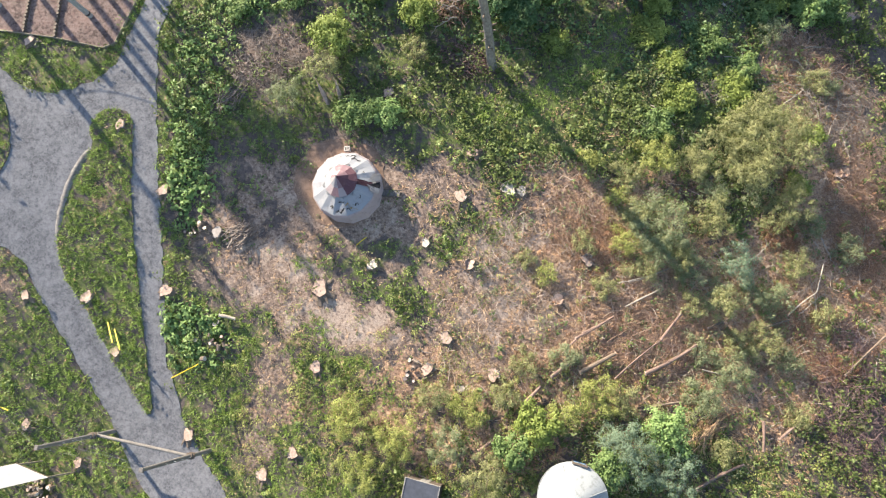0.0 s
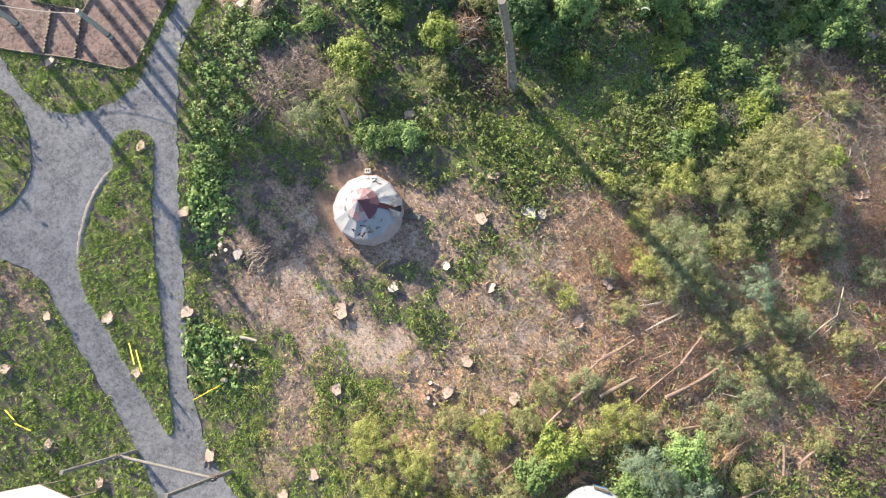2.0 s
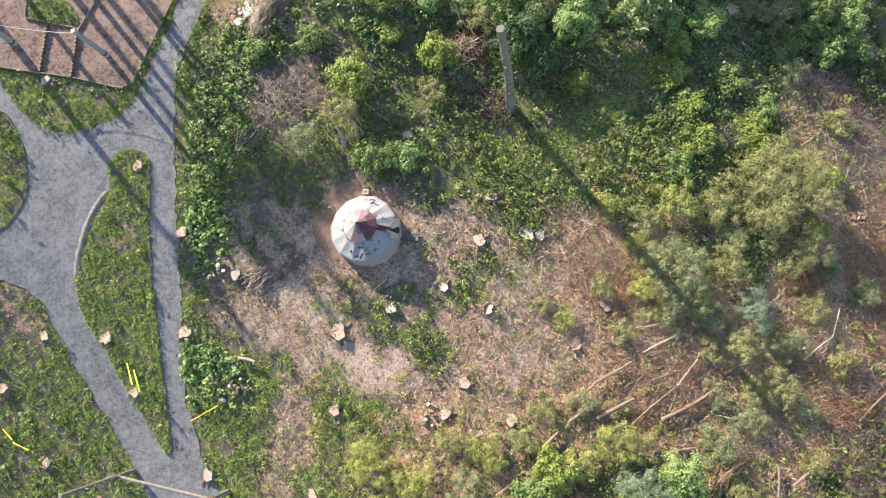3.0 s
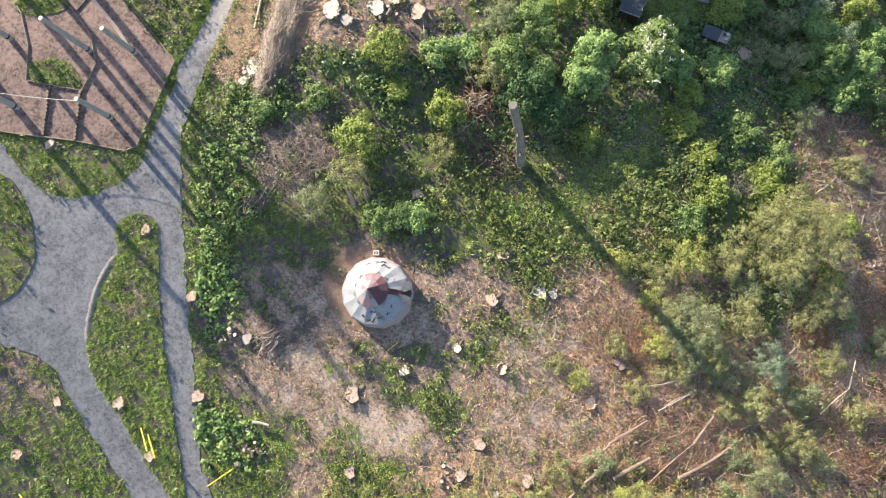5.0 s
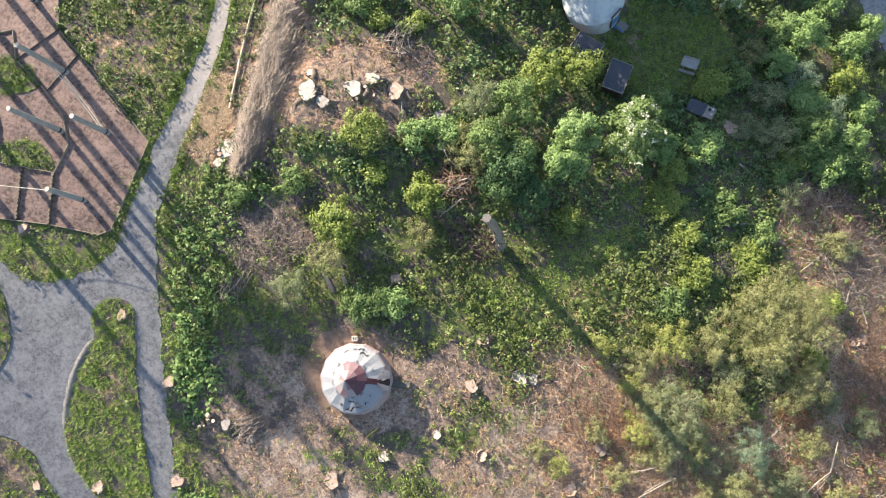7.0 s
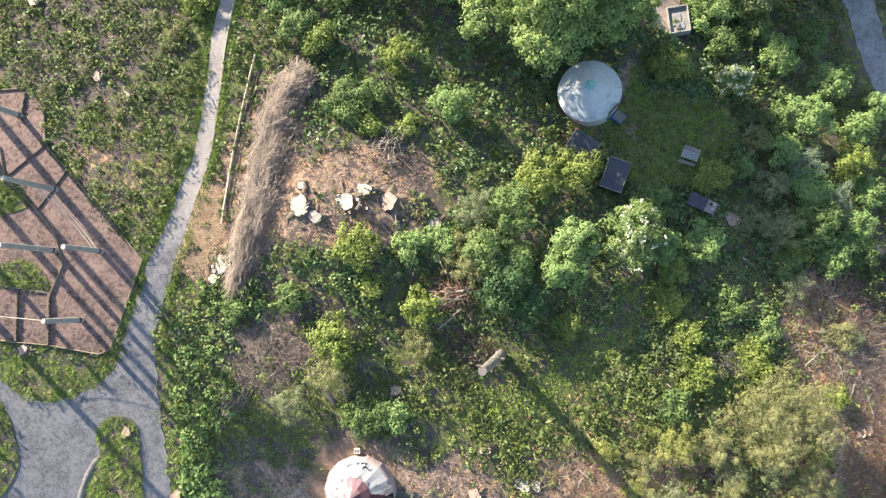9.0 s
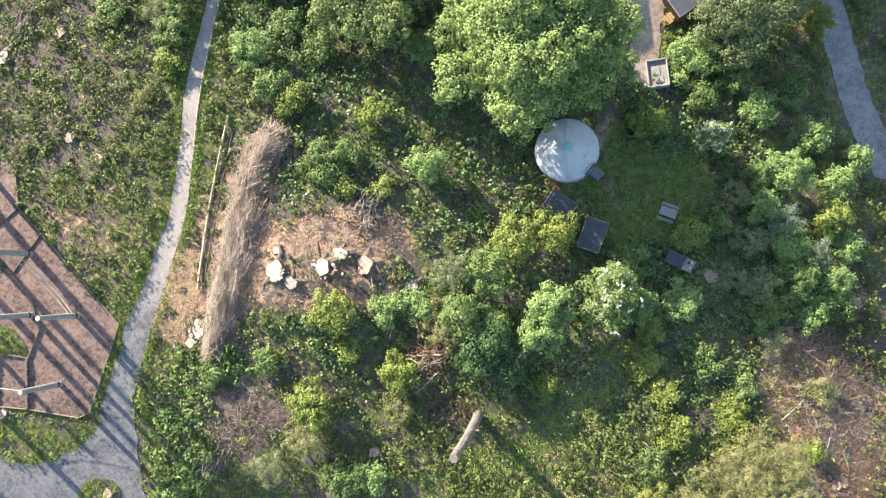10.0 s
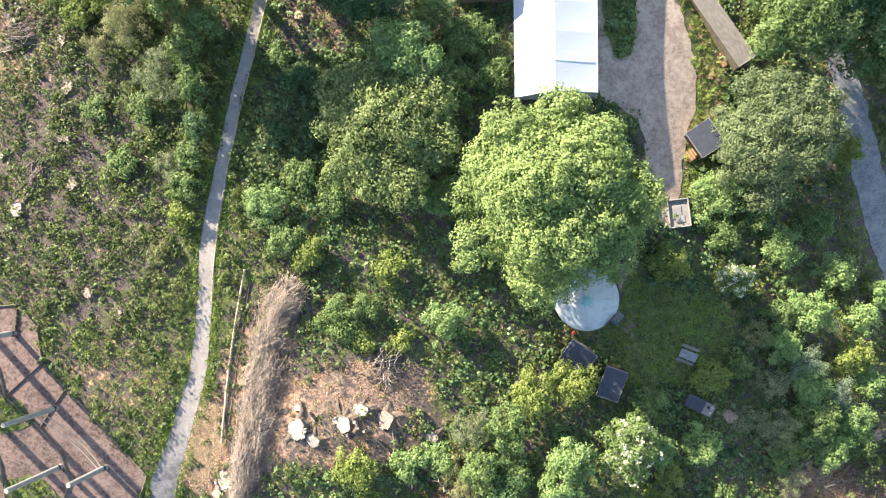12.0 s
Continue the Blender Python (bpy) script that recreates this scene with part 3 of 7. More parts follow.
build_ground()
sheet("drive", DRIVE, M_GRAVEL, 0.05, 0.8, "grey gravel drive that forks round a grass verge", "drive")
M_EARTH = gravel_material("trodden_earth", (0.17, 0.108, 0.075), (0.29, 0.19, 0.135), 4.0, (0.24, 0.165, 0.12))
sheet("earth_apron", APRON, M_EARTH, 0.03, 0.5, "ring of trodden orange-brown earth round the patchwork yurt", "earth", thick=0.1)
give_cover(sheet("verge", VERGE, M_GROUND, 0.12, 0.6, "long grassy verge between two gravel paths", "verge"))
give_cover(sheet("planting_bed", WEST_BED, M_GROUND, 0.12, 0.6, "rounded bed of dark plants beside the drive", "bed"))
path = sheet("footpath", NORTH_PATH, M_PATH, 0.056, 0.6, "narrow pale gravel footpath through the undergrowth", "path")
heights = np.empty(len(path.data.vertices) * 3, np.float32)
path.data.vertices.foreach_get("co", heights)
path.data.attributes.new("pale", "FLOAT", "POINT").data.foreach_set("value", np.clip((heights[1::3] - 17.5) / 6.5, 0, 1.0).astype(np.float32))
sheet("track", TRACK, M_TRACK, 0.045, 0.8, "pale gravel track beside the marquee", "track")
GREEN_OVAL = curve_through([(18.13, 59.84), (18.45, 57.00), (18.95, 54.66), (19.80, 53.12), (20.71, 53.45), (21.14, 55.74), (20.90, 59.05), (19.86, 60.89)], ragged=0.2, seed=9)
give_cover(sheet("verge", GREEN_OVAL, M_GROUND, 0.12, 0.5, "oval of dark grass beside the marquee", "verge"))
sheet("road", ROAD, M_ROAD, 0.05, 0.8, "narrow grey lane under trees", "road")


def path_rail(points):
    """Low pale rails laid end to end along the footpath's edge."""
    rail = thing("path_rail", *points[0], "low pale timber rail along the footpath's edge", "rail", kind="structure")
    back = rail.matrix_world.inverted()
    line = curve_through(points, False, 2.4)
    for a, b in zip(line, line[1:]):
        bm = bmesh.new()
        beam(bm, back @ lift(*a, 0.16), back @ lift(*b, 0.16), 0.07, 0.1, 0.012)
        part("rail_board", bm, M_PEELED, rail)
        bm = bmesh.new()
        p = back @ lift(*a)
        box(bm, (0.09, 0.09, 0.42), p + Vector((0, 0, 0.03)), bevel=0.012)
        part("rail_post", bm, M_PEELED, rail)


path_rail([(-7.68, 61.17), (-8.55, 57.53), (-9.68, 52.94), (-10.80, 48.28), (-11.72, 43.59), (-12.40, 38.89), (-12.66, 35.61), (-12.78, 32.6)])

def verge_bank(points):
    """A low rounded bank of raked gravel and dead grass along the verge's western side."""
    line = curve_through(points, False, 0.35)
    dice = random.Random(4)
    bm, rings = bmesh.new(), []
    for k, (x, y) in enumerate(line):
        x2, y2 = line[min(k + 1, len(line) - 1)]
        x1, y1 = line[max(k - 1, 0)]
        way = Vector((x2 - x1, y2 - y1)).normalized()
        thin = min(1.0, 0.25 + k / 4, 0.25 + (len(line) - 1 - k) / 4)
        ring = []
        for off, z in ((-0.34, -0.04), (-0.22, 0.07), (-0.08, 0.14), (0.07, 0.15), (0.2, 0.08), (0.32, -0.02)):
            o = (off + dice.uniform(-0.05, 0.05)) * thin
            px, py = x - way.y * o, y + way.x * o
            ring.append(bm.verts.new(lift(px, py, 0.06 + (z + dice.uniform(-0.03, 0.03)) * thin)))
        rings.append(ring)
    for one, two in zip(rings, rings[1:]):
        for k in range(5):
            bm.faces.new((one[k], two[k], two[k + 1], one[k + 1]))
    bmesh.ops.recalc_face_normals(bm, faces=bm.faces)
    if sum(f.normal.z for f in bm.faces) < 0:
        bmesh.ops.reverse_faces(bm, faces=bm.faces)
    tagged(part("gravel_bank", bm, M_BANK, smooth=True), "low pale bank of raked gravel beside a verge", "bank", "", "structure")


verge_bank([(-24.45, -6.6), (-24.38, -5.31), (-24.1, -3.42), (-23.55, -1.5), (-22.75, 0.22), (-21.9, 1.45)])

# ---------- playground ----------
def build_playground():
    play = thing("playground", -24.80, 18.23, "bark-chip play area edged with timber boards", "playground", kind="structure")
    back = play.matrix_world.inverted()

    def run(name, a, b, width, height, material, sunk=0.1):
        bm = bmesh.new()
        va, vb = lift(*a, height / 2 - sunk), lift(*b, height / 2 - sunk)
        beam(bm, back @ va, back @ vb, width, height, 0.012)
        return part(name, bm, material, play)

    ob = sheet("chip_surface", PLAY, M_CHIPS, 0.07, 0.6, "reddish bark chippings")
    for key in ("kind",):
        del ob[key]
    ob.data.transform(back)
    ob.parent = play
    for loop in ISLANDS:
        green = sheet("grass_island", loop, M_GROUND, 0.13, 0.5, "patch of long grass inside the chippings")
        del green["kind"]
        give_cover(green)
        green.data.transform(back)
        green.parent = play
    for loop in (PLAY, PLAY_GREEN):
        for a, b in zip(loop, loop[1:] + loop[:1]):
            if min(a[0], b[0]) > -41:
                run("edging_board", a, b, 0.07, 0.34, M_BOARD)
    for a, b in (((-27.41, 21.64), (-25.13, 25.05)), ((-27.28, 27.07), (-30.37, 24.27))):
        run("edging_board", a, b, 0.09, 0.3, M_DARK_WOOD)
    # rows of upright half logs that part the bays
    for a, b in (((-28.65, 14.98), (-28.76, 10.68)), ((-25.99, 14.77), (-26.07, 10.48)), ((-29.43, 31.67), (-29.56, 29.28))):
        a, b = Vector(a), Vector(b)
        count = max(3, int((b - a).length / 0.32))
        dice = random.Random(count)
        for k in range(count):
            q = a.lerp(b, (k + 0.5) / count)
            bm = bmesh.new()
            p = back @ lift(q.x, q.y, -0.1)
            tube(bm, [p, p + Vector((0, 0, 0.34 + 0.1 * dice.random()))], 0.15, 8, True, 0.15, k)
            part("upright_log", bm, M_DARK_WOOD, play)
    return play


build_playground()

POLE_FEET = []


def standing_pole(x, y, height, radius, label, lean=(0.0, 0.0), material=None, group="playground poles"):
    """A peeled pole set in the ground, with an iron collar near its foot and a pale sawn top."""
    pole = thing("climbing_pole", x, y, label, "pole", group)
    bm = bmesh.new()
    steps = 7
    pts = [(lean[0] * k / steps, lean[1] * k / steps, -0.3 + (height + 0.3) * k / steps) for k in range(steps + 1)]
    tube(bm, pts, [radius * (1.12 - 0.2 * k / steps) for k in range(steps + 1)], 14, True, 0.05, int(height * 10))
    part("shaft", bm, material or M_POLE, pole, smooth=False)
    bm = bmesh.new()
    tube(bm, [(lean[0], lean[1], height), (lean[0], lean[1], height + 0.02)], radius * 0.88, 14)
    part("sawn_top", bm, M_CUT_WHITE, pole, "pale sawn end")
    bm = bmesh.new()
    tube(bm, [(0, 0, 0.35), (0, 0, 0.5)], radius * 1.2, 14)
    part("collar", bm, M_DARK, pole, "dark metal collar")
    POLE_FEET.append((x, y, height, radius))
    return pole


def rope(name, a, b, sag, radius, material, label, group="ropes"):
    a, b = Vector(a), Vector(b)
    pts = [a.lerp(b, k / 12) - Vector((0, 0, sag * 4 * (k / 12) * (1 - k / 12))) for k in range(13)]
    ob = new(name)
    ob.location = a
    bm = bmesh.new()
    tube(bm, [p - a for p in pts], radius, 6)
    part("strand", bm, material, ob)
    return tagged(ob, label, "rope", group)


for x, y, height in ((-23.32, 12.69, 3.9), (-21.86, 18.43, 4.0), (-25.72, 18.34, 5.2), (-25.96, 23.40, 5.0), (-32.64, 19.00, 6.0), (-31.25, 13.01, 6.0), (-29.62, 29.63, 6.0)):
    standing_pole(x, y, height, 0.22, "grey peeled timber pole standing in bark chippings")
rope("climbing_rope", lift(-23.32, 12.69, 3.5), lift(-31.25, 13.01, 3.4), 0.35, 0.03, M_ROPE, "pale rope strung between two grey poles")
rope("climbing_rope", lift(-21.86, 18.43, 0.9), lift(-25.96, 23.40, 2.4), 0.5, 0.035, M_ROPE, "pale rope sloping between two grey poles")
rope("climbing_rope", lift(-21.86, 18.43, 0.5), lift(-25.96, 23.40, 1.6), 0.5, 0.035, M_ROPE, "pale rope sloping between two grey poles")


# ---------- high rope poles, their beam and guy wires ----------
def rope_pole(x, y, height, head):
    pole = thing("rope_course_pole", x, y, "tall grey timber rope-course pole beside the gravel drive", "pole", "rope course poles")
    bm = bmesh.new()
    lean = Vector((head[0] - x, head[1] - y, 0)) / height
    pts = [lean * (height * k / 8) + Vector((0, 0, -0.3 + (height + 0.3) * k / 8)) for k in range(9)]
    tube(bm, pts, [0.19 - 0.05 * k / 8 for k in range(9)], 14, True, 0.04, 3)
    part("shaft", bm, M_TIMBER, pole)
    for z in (height * 0.3, height * 0.34):
        bm = bmesh.new()
        box(bm, (0.5, 0.5, 0.06), lean * z + Vector((0, 0, z)), bevel=0.01)
        part("bracket", bm, M_DARK_WOOD, pole, "square timber bracket")
    bm = bmesh.new()
    box(bm, (0.32, 0.32, 0.22), lean * height + Vector((0, 0, height - 0.1)), bevel=0.02)
    part("head_cap", bm, M_TIMBER, pole)
    for k in range(9):
        bm = bmesh.new()
        side, z = 1 if k % 2 else -1, 2.6 + 0.45 * k
        at = lean * z
        tube(bm, [(at.x + 0.1 * side, at.y, z), (at.x + 0.32 * side, at.y, z)], 0.018, 5)
        part("rung", bm, M_STEEL, pole, "steel climbing staple")


POLE_ONE, POLE_TWO = (-18.94, -21.82), (-10.43, -22.57)
HEAD_ONE, HEAD_TWO = (-18.98, -22.47), (-10.84, -23.19)
TOP_ONE, TOP_TWO = 8.0, 8.2
TIP_ONE = lift(*POLE_ONE, TOP_ONE) + Vector((HEAD_ONE[0] - POLE_ONE[0], HEAD_ONE[1] - POLE_ONE[1], 0))
TIP_TWO = lift(*POLE_TWO, TOP_TWO) + Vector((HEAD_TWO[0] - POLE_TWO[0], HEAD_TWO[1] - POLE_TWO[1], 0))
rope_pole(*POLE_ONE, TOP_ONE, HEAD_ONE)
rope_pole(*POLE_TWO, TOP_TWO, HEAD_TWO)


def build_beam():
    a, b = lift(*POLE_ONE).lerp(TIP_ONE, 0.27), lift(*POLE_TWO).lerp(TIP_TWO, 0.33)
    ob = new("balance_beam")
    ob.location = a
    bm = bmesh.new()
    tube(bm, [(0, 0, 0), (b - a) / 2, b - a], 0.13, 10, True, 0.05)
    part("log", bm, M_TIMBER, ob)
    tagged(ob, "grey log beam fixed between two tall poles", "beam")


build_beam()
for spot, top in (((-19.87, -12.78), TIP_TWO), ((-19.27, -13.29), TIP_TWO - Vector((0, 0, 1.0))), ((-11.64, -15.57), TIP_ONE),
                  ((-29.69, -20.50), TIP_TWO - Vector((0, 0, 0.5))), ((-30.47, -19.43), TIP_ONE)):
    low = lift(*spot, 0.1)
    wire = new("guy_wire")
    wire.location = low
    bm = bmesh.new()
    tube(bm, [(0, 0, 0), top - low], 0.006, 5)
    part("cable", bm, M_WIRE, wire)
    bm = bmesh.new()
    way = (top - low).normalized()
    tube(bm, [way * 0.2, way * 2.5], 0.05, 8)
    part("guard", bm, M_YELLOW, wire, "yellow plastic tube")
    tagged(wire, "steel guy wire with a yellow guard tube", "wire", "guy wires")
rope("safety_cable", TIP_ONE, TIP_TWO, 0.2, 0.007, M_WIRE, "thin steel cable between two tall poles", "cables")
rope("safety_cable", lift(*POLE_ONE).lerp(TIP_ONE, 0.8), lift(*POLE_TWO).lerp(TIP_TWO, 0.85), 0.2, 0.007, M_WIRE, "thin steel cable between two tall poles", "cables")


# ---------- yurts ----------
def cone_ring(bm, r0, z0, r1, z1, sides, start=0, stop=None, offset=0.0, closed=True, dent=0.0):
    """A band of flat facets between two rings."""
    stop = sides if stop is None else stop
    spots = []
    for k in range(start, stop + 1):
        a = 2 * math.pi * k / sides + offset
        d = dent if k % 2 else 0
        spots.append((bm.verts.new((r0 * math.cos(a), r0 * math.sin(a), z0 + d)), bm.verts.new((r1 * math.cos(a), r1 * math.sin(a), z1))))
    for (a, b), (c, d) in zip(spots, spots[1:]):
        bm.faces.new((a, c, d, b))
    bmesh.ops.remove_doubles(bm, verts=bm.verts, dist=1e-4)
    return bm


def door_of(yurt, radius, turn, material, ground=0.0):
    bm = bmesh.new()
    a = radians(turn)
    c, s = math.cos(a), math.sin(a)
    box(bm, (0.07, 0.95, 1.65), (c * (radius + 0.02), s * (radius + 0.02), 0.85 + ground), (0, 0, turn), 0.01)
    door = part("door", bm, material, yurt, "timber yurt door")
    bm = bmesh.new()
    for side in (-1, 1):
        box(bm, (0.12, 0.1, 1.8), (c * (radius + 0.03) - s * side * 0.53, s * (radius + 0.03) + c * side * 0.53, 0.9 + ground), (0, 0, turn), 0.01)
    box(bm, (0.14, 1.16, 0.1), (c * (radius + 0.03), s * (radius + 0.03), 1.83 + ground), (0, 0, turn), 0.01)
    part("door_frame", bm, M_DARK_WOOD, door)


def patchwork_yurt(x, y, turn):
    """A low canvas yurt of many facets, with a patched maroon cap, stains and a cut-back doorway."""
    yurt = thing("yurt", x, y, "low white canvas yurt with a patched maroon cap and dark stains", "yurt", "yurts", turn, 0.0)
    sides, eave, top = 14, (2.74, 0.95), (1.36, 1.74)
    fall = (top[1] - eave[1]) / (eave[0] - top[0])
    dice = random.Random(8)

    def on_roof(r, a, up=0.012):
        return (r * math.cos(a), r * math.sin(a), eave[1] + (eave[0] - r) * fall + up)

    bm = bmesh.new()
    cone_ring(bm, 3.04, -0.85, eave[0] + 0.03, eave[1] - 0.05, sides, dent=0.0)
    part("wall", bm, M_CANVAS_PINK, yurt, "stained pinkish canvas wall leaning outwards")
    # the roof: one canvas facet a side, each sagging a little differently
    for k in range(sides):
        a0, a1 = 2 * math.pi * k / sides, 2 * math.pi * (k + 1) / sides
        bm = bmesh.new()
        rows = []
        for i in range(4):
            r = eave[0] + (top[0] - eave[0]) * i / 3
            sag = -0.05 * math.sin(math.pi * i / 3) * dice.uniform(0.3, 1.3)
            mid = r * math.cos((a1 - a0) / 2)
            rows.append([bm.verts.new(on_roof(r, a0, 0.0)), bm.verts.new((mid * math.cos((a0 + a1) / 2), mid * math.sin((a0 + a1) / 2), eave[1] + (eave[0] - r) * fall + sag - 0.015)),
                         bm.verts.new(on_roof(r, a1, 0.0))])
        for one, two in zip(rows, rows[1:]):
            bm.faces.new((one[0], one[1], two[1], two[0]))
            bm.faces.new((one[1], one[2], two[2], two[1]))
        part("roof_panel", bm, M_CANVAS, yurt, "white canvas roof panel")
    bm = bmesh.new()
    cone_ring(bm, eave[0] + 0.12, eave[1] - 0.2, eave[0] + 0.005, eave[1] + 0.01, sides, dent=0.05)
    part("valance", bm, M_CANVAS_PINK, yurt, "stained canvas valance")
    # a ring of pointed flaps laps over the roof below the cap
    for k in range(12):
        a0, a1 = 2 * math.pi * k / 12, 2 * math.pi * (k + 1) / 12
        if 11 <= k or k == 0:
            continue
        bm = bmesh.new()
        bm.faces.new([bm.verts.new(q) for q in (on_roof(1.3, a0, 0.03), on_roof(dice.uniform(1.5, 1.75), (a0 + a1) / 2, 0.03), on_roof(1.3, a1, 0.03))])
        bmesh.ops.solidify(bm, geom=bm.faces[:], thickness=0.012)
        part("flap", bm, M_CANVAS, yurt, "pointed canvas flap")
    # the cap: twelve gores of faded cloth, maroon to the south-east, bleached and painted sunlit to the north-west
    cloths = {"r": M_CANVAS_RED, "p": M_CANVAS_PINK, "w": M_CANVAS, "m": M_CANVAS_ROSE}
    inner, outer = "rmmppmpwpmrr", "rrmmpwwpmprr"
    for band, r0, z0, r1, z1 in ((outer, 1.40, 1.76, 0.78, 2.18), (inner, 0.78, 2.18, 0.06, 2.92)):
        for k in range(12):
            bm = bmesh.new()
            cone_ring(bm, r0, z0, r1, z1, 12, k, k + 1)
            part("cap_gore", bm, cloths[band[k]], yurt, {"r": "faded maroon cloth", "p": "pink stained cloth", "w": "white cloth, bleached and painted sunlit", "m": "dull rose cloth"}[band[k]])
    bm = bmesh.new()
    tube(bm, [(0, 0, 2.72), (0.01, 0, 3.2)], [0.05, 0.03], 8)
    part("pole_tip", bm, M_PALE_WOOD, yurt, "grey tip of the centre pole")
    # a maroon strip runs down the roof to the doorway
    bm = bmesh.new()
    bm.faces.new([bm.verts.new(q) for q in ((1.3, -0.22, 1.80), (2.45, -0.27, 1.15), (2.45, 0.16, 1.15), (1.3, 0.24, 1.80))])
    bmesh.ops.solidify(bm, geom=bm.faces[:], thickness=0.015)
    part("door_strip", bm, M_CANVAS_RED, yurt, "maroon cloth strip above the door")
    # a black sheet over the canvas stands in for the doorway's inner shade
    bm = bmesh.new()
    bm.faces.new([bm.verts.new(q) for q in ((2.25, -0.06, 1.29), (3.0, -0.34, 0.93), (3.08, -0.05, 0.9), (3.0, 0.28, 0.93))])
    bmesh.ops.solidify(bm, geom=bm.faces[:], thickness=-0.03)
    part("door_gap_shade", bm, M_DARK, yurt, "dark sheet painting the shade in the open doorway")
    for side, far in ((-1, 0.42), (1, 0.62)):
        bm = bmesh.new()
        bm.faces.new([bm.verts.new(q) for q in ((2.1, 0.1 * side, 1.40), (3.06, 0.32 * side, 0.98), (3.0, (0.32 + far) * side, 0.99), (2.45, (0.3 + far) * side, 1.18))])
        bmesh.ops.solidify(bm, geom=bm.faces[:], thickness=-0.02)
        part("door_flap", bm, M_CANVAS, yurt, "canvas flap folded back beside the doorway")
    # mould that spreads in branching runs over the canvas
    for ang, dist, runs, size in ((-112, 2.2, 4, 0.06), (-100, 2.35, 5, 0.07), (-84, 2.4, 4, 0.06), (-92, 1.75, 3, 0.05), (-76, 2.0, 5, 0.06), (-60, 2.1, 2, 0.04), (-40, 2.0, 2, 0.035), (26, 2.0, 2, 0.04),
                                  (58, 2.35, 4, 0.05), (70, 2.45, 4, 0.05), (84, 2.4, 3, 0.035), (100, 2.3, 2, 0.03)):
        a, d = radians(ang), dist
        bm = bmesh.new()
        edge, rim = [], []
        for k in range(runs * 2 + 2):
            wide = size * dice.uniform(0.2, 0.9)
            edge.append(bm.verts.new(on_roof(d - wide, a, 0.02)))
            rim.append(bm.verts.new(on_roof(d + wide, a + 0.02, 0.02)))
            a += dice.uniform(-0.02, 0.075)
            d = min(2.62, max(1.55, d + dice.uniform(-0.16, 0.16)))
        for k in range(len(edge) - 1):
            bm.faces.new((edge[k], edge[k + 1], rim[k + 1], rim[k]))
        bmesh.ops.solidify(bm, geom=bm.faces[:], thickness=0.006)
        part("stain", bm, M_DARK if ang != -76 else M_OCHRE, yurt, "dark mould stain" if ang != -76 else "ochre rust stain")
    return yurt


def timber_ramp(x, y, turn):
    ramp = thing("timber_ramp", x, y, "grey plank ramp with a dark kerb at the yurt door", "ramp", turn=turn)
    for k in range(8):
        bm = bmesh.new()
        box(bm, (0.2, 0.5, 0.04), (-0.8 + 0.215 * k, 0, 0.2 - 0.012 * k), (0, 3, 0), 0.006)
        part("plank", bm, M_TIMBER, ramp)
    for side in (-1, 1):
        bm = bmesh.new()
        box(bm, (1.85, 0.06, 0.18), (0, 0.28 * side, 0.12), (0, 3, 0), 0.008)
        part("kerb", bm, M_DARK_WOOD, ramp)


A_TURN = 0.0
block = thing("concrete_block", -0.5, 2.9, "pale hollow concrete block on bare soil beside a yurt", "block", turn=4)
for side in (-1, 1):
    bm = bmesh.new()
    box(bm, (0.5, 0.09, 0.3), (0, 0.16 * side, 0.13), bevel=0.012)
    part("face_shell", bm, M_STONE, block)
for at in (-0.205, 0, 0.205):
    bm = bmesh.new()
    box(bm, (0.09, 0.23, 0.3), (at, 0, 0.13))
    part("web", bm, M_STONE, block)
rod = thing("yellow_rod", 1.2, -4.6, "thin yellow plastic rod lying on bare soil", "rod", turn=42)
bm = bmesh.new()
tube(bm, [(-0.55, 0, 0.06), (0, 0.02, 0.08), (0.55, 0, 0.06)], 0.035, 7)
part("tube", bm, M_YELLOW, rod)
patchwork_yurt(*YURT_A, A_TURN)
timber_ramp(YURT_A[0] + 3.55, YURT_A[1] - 0.2, A_TURN)


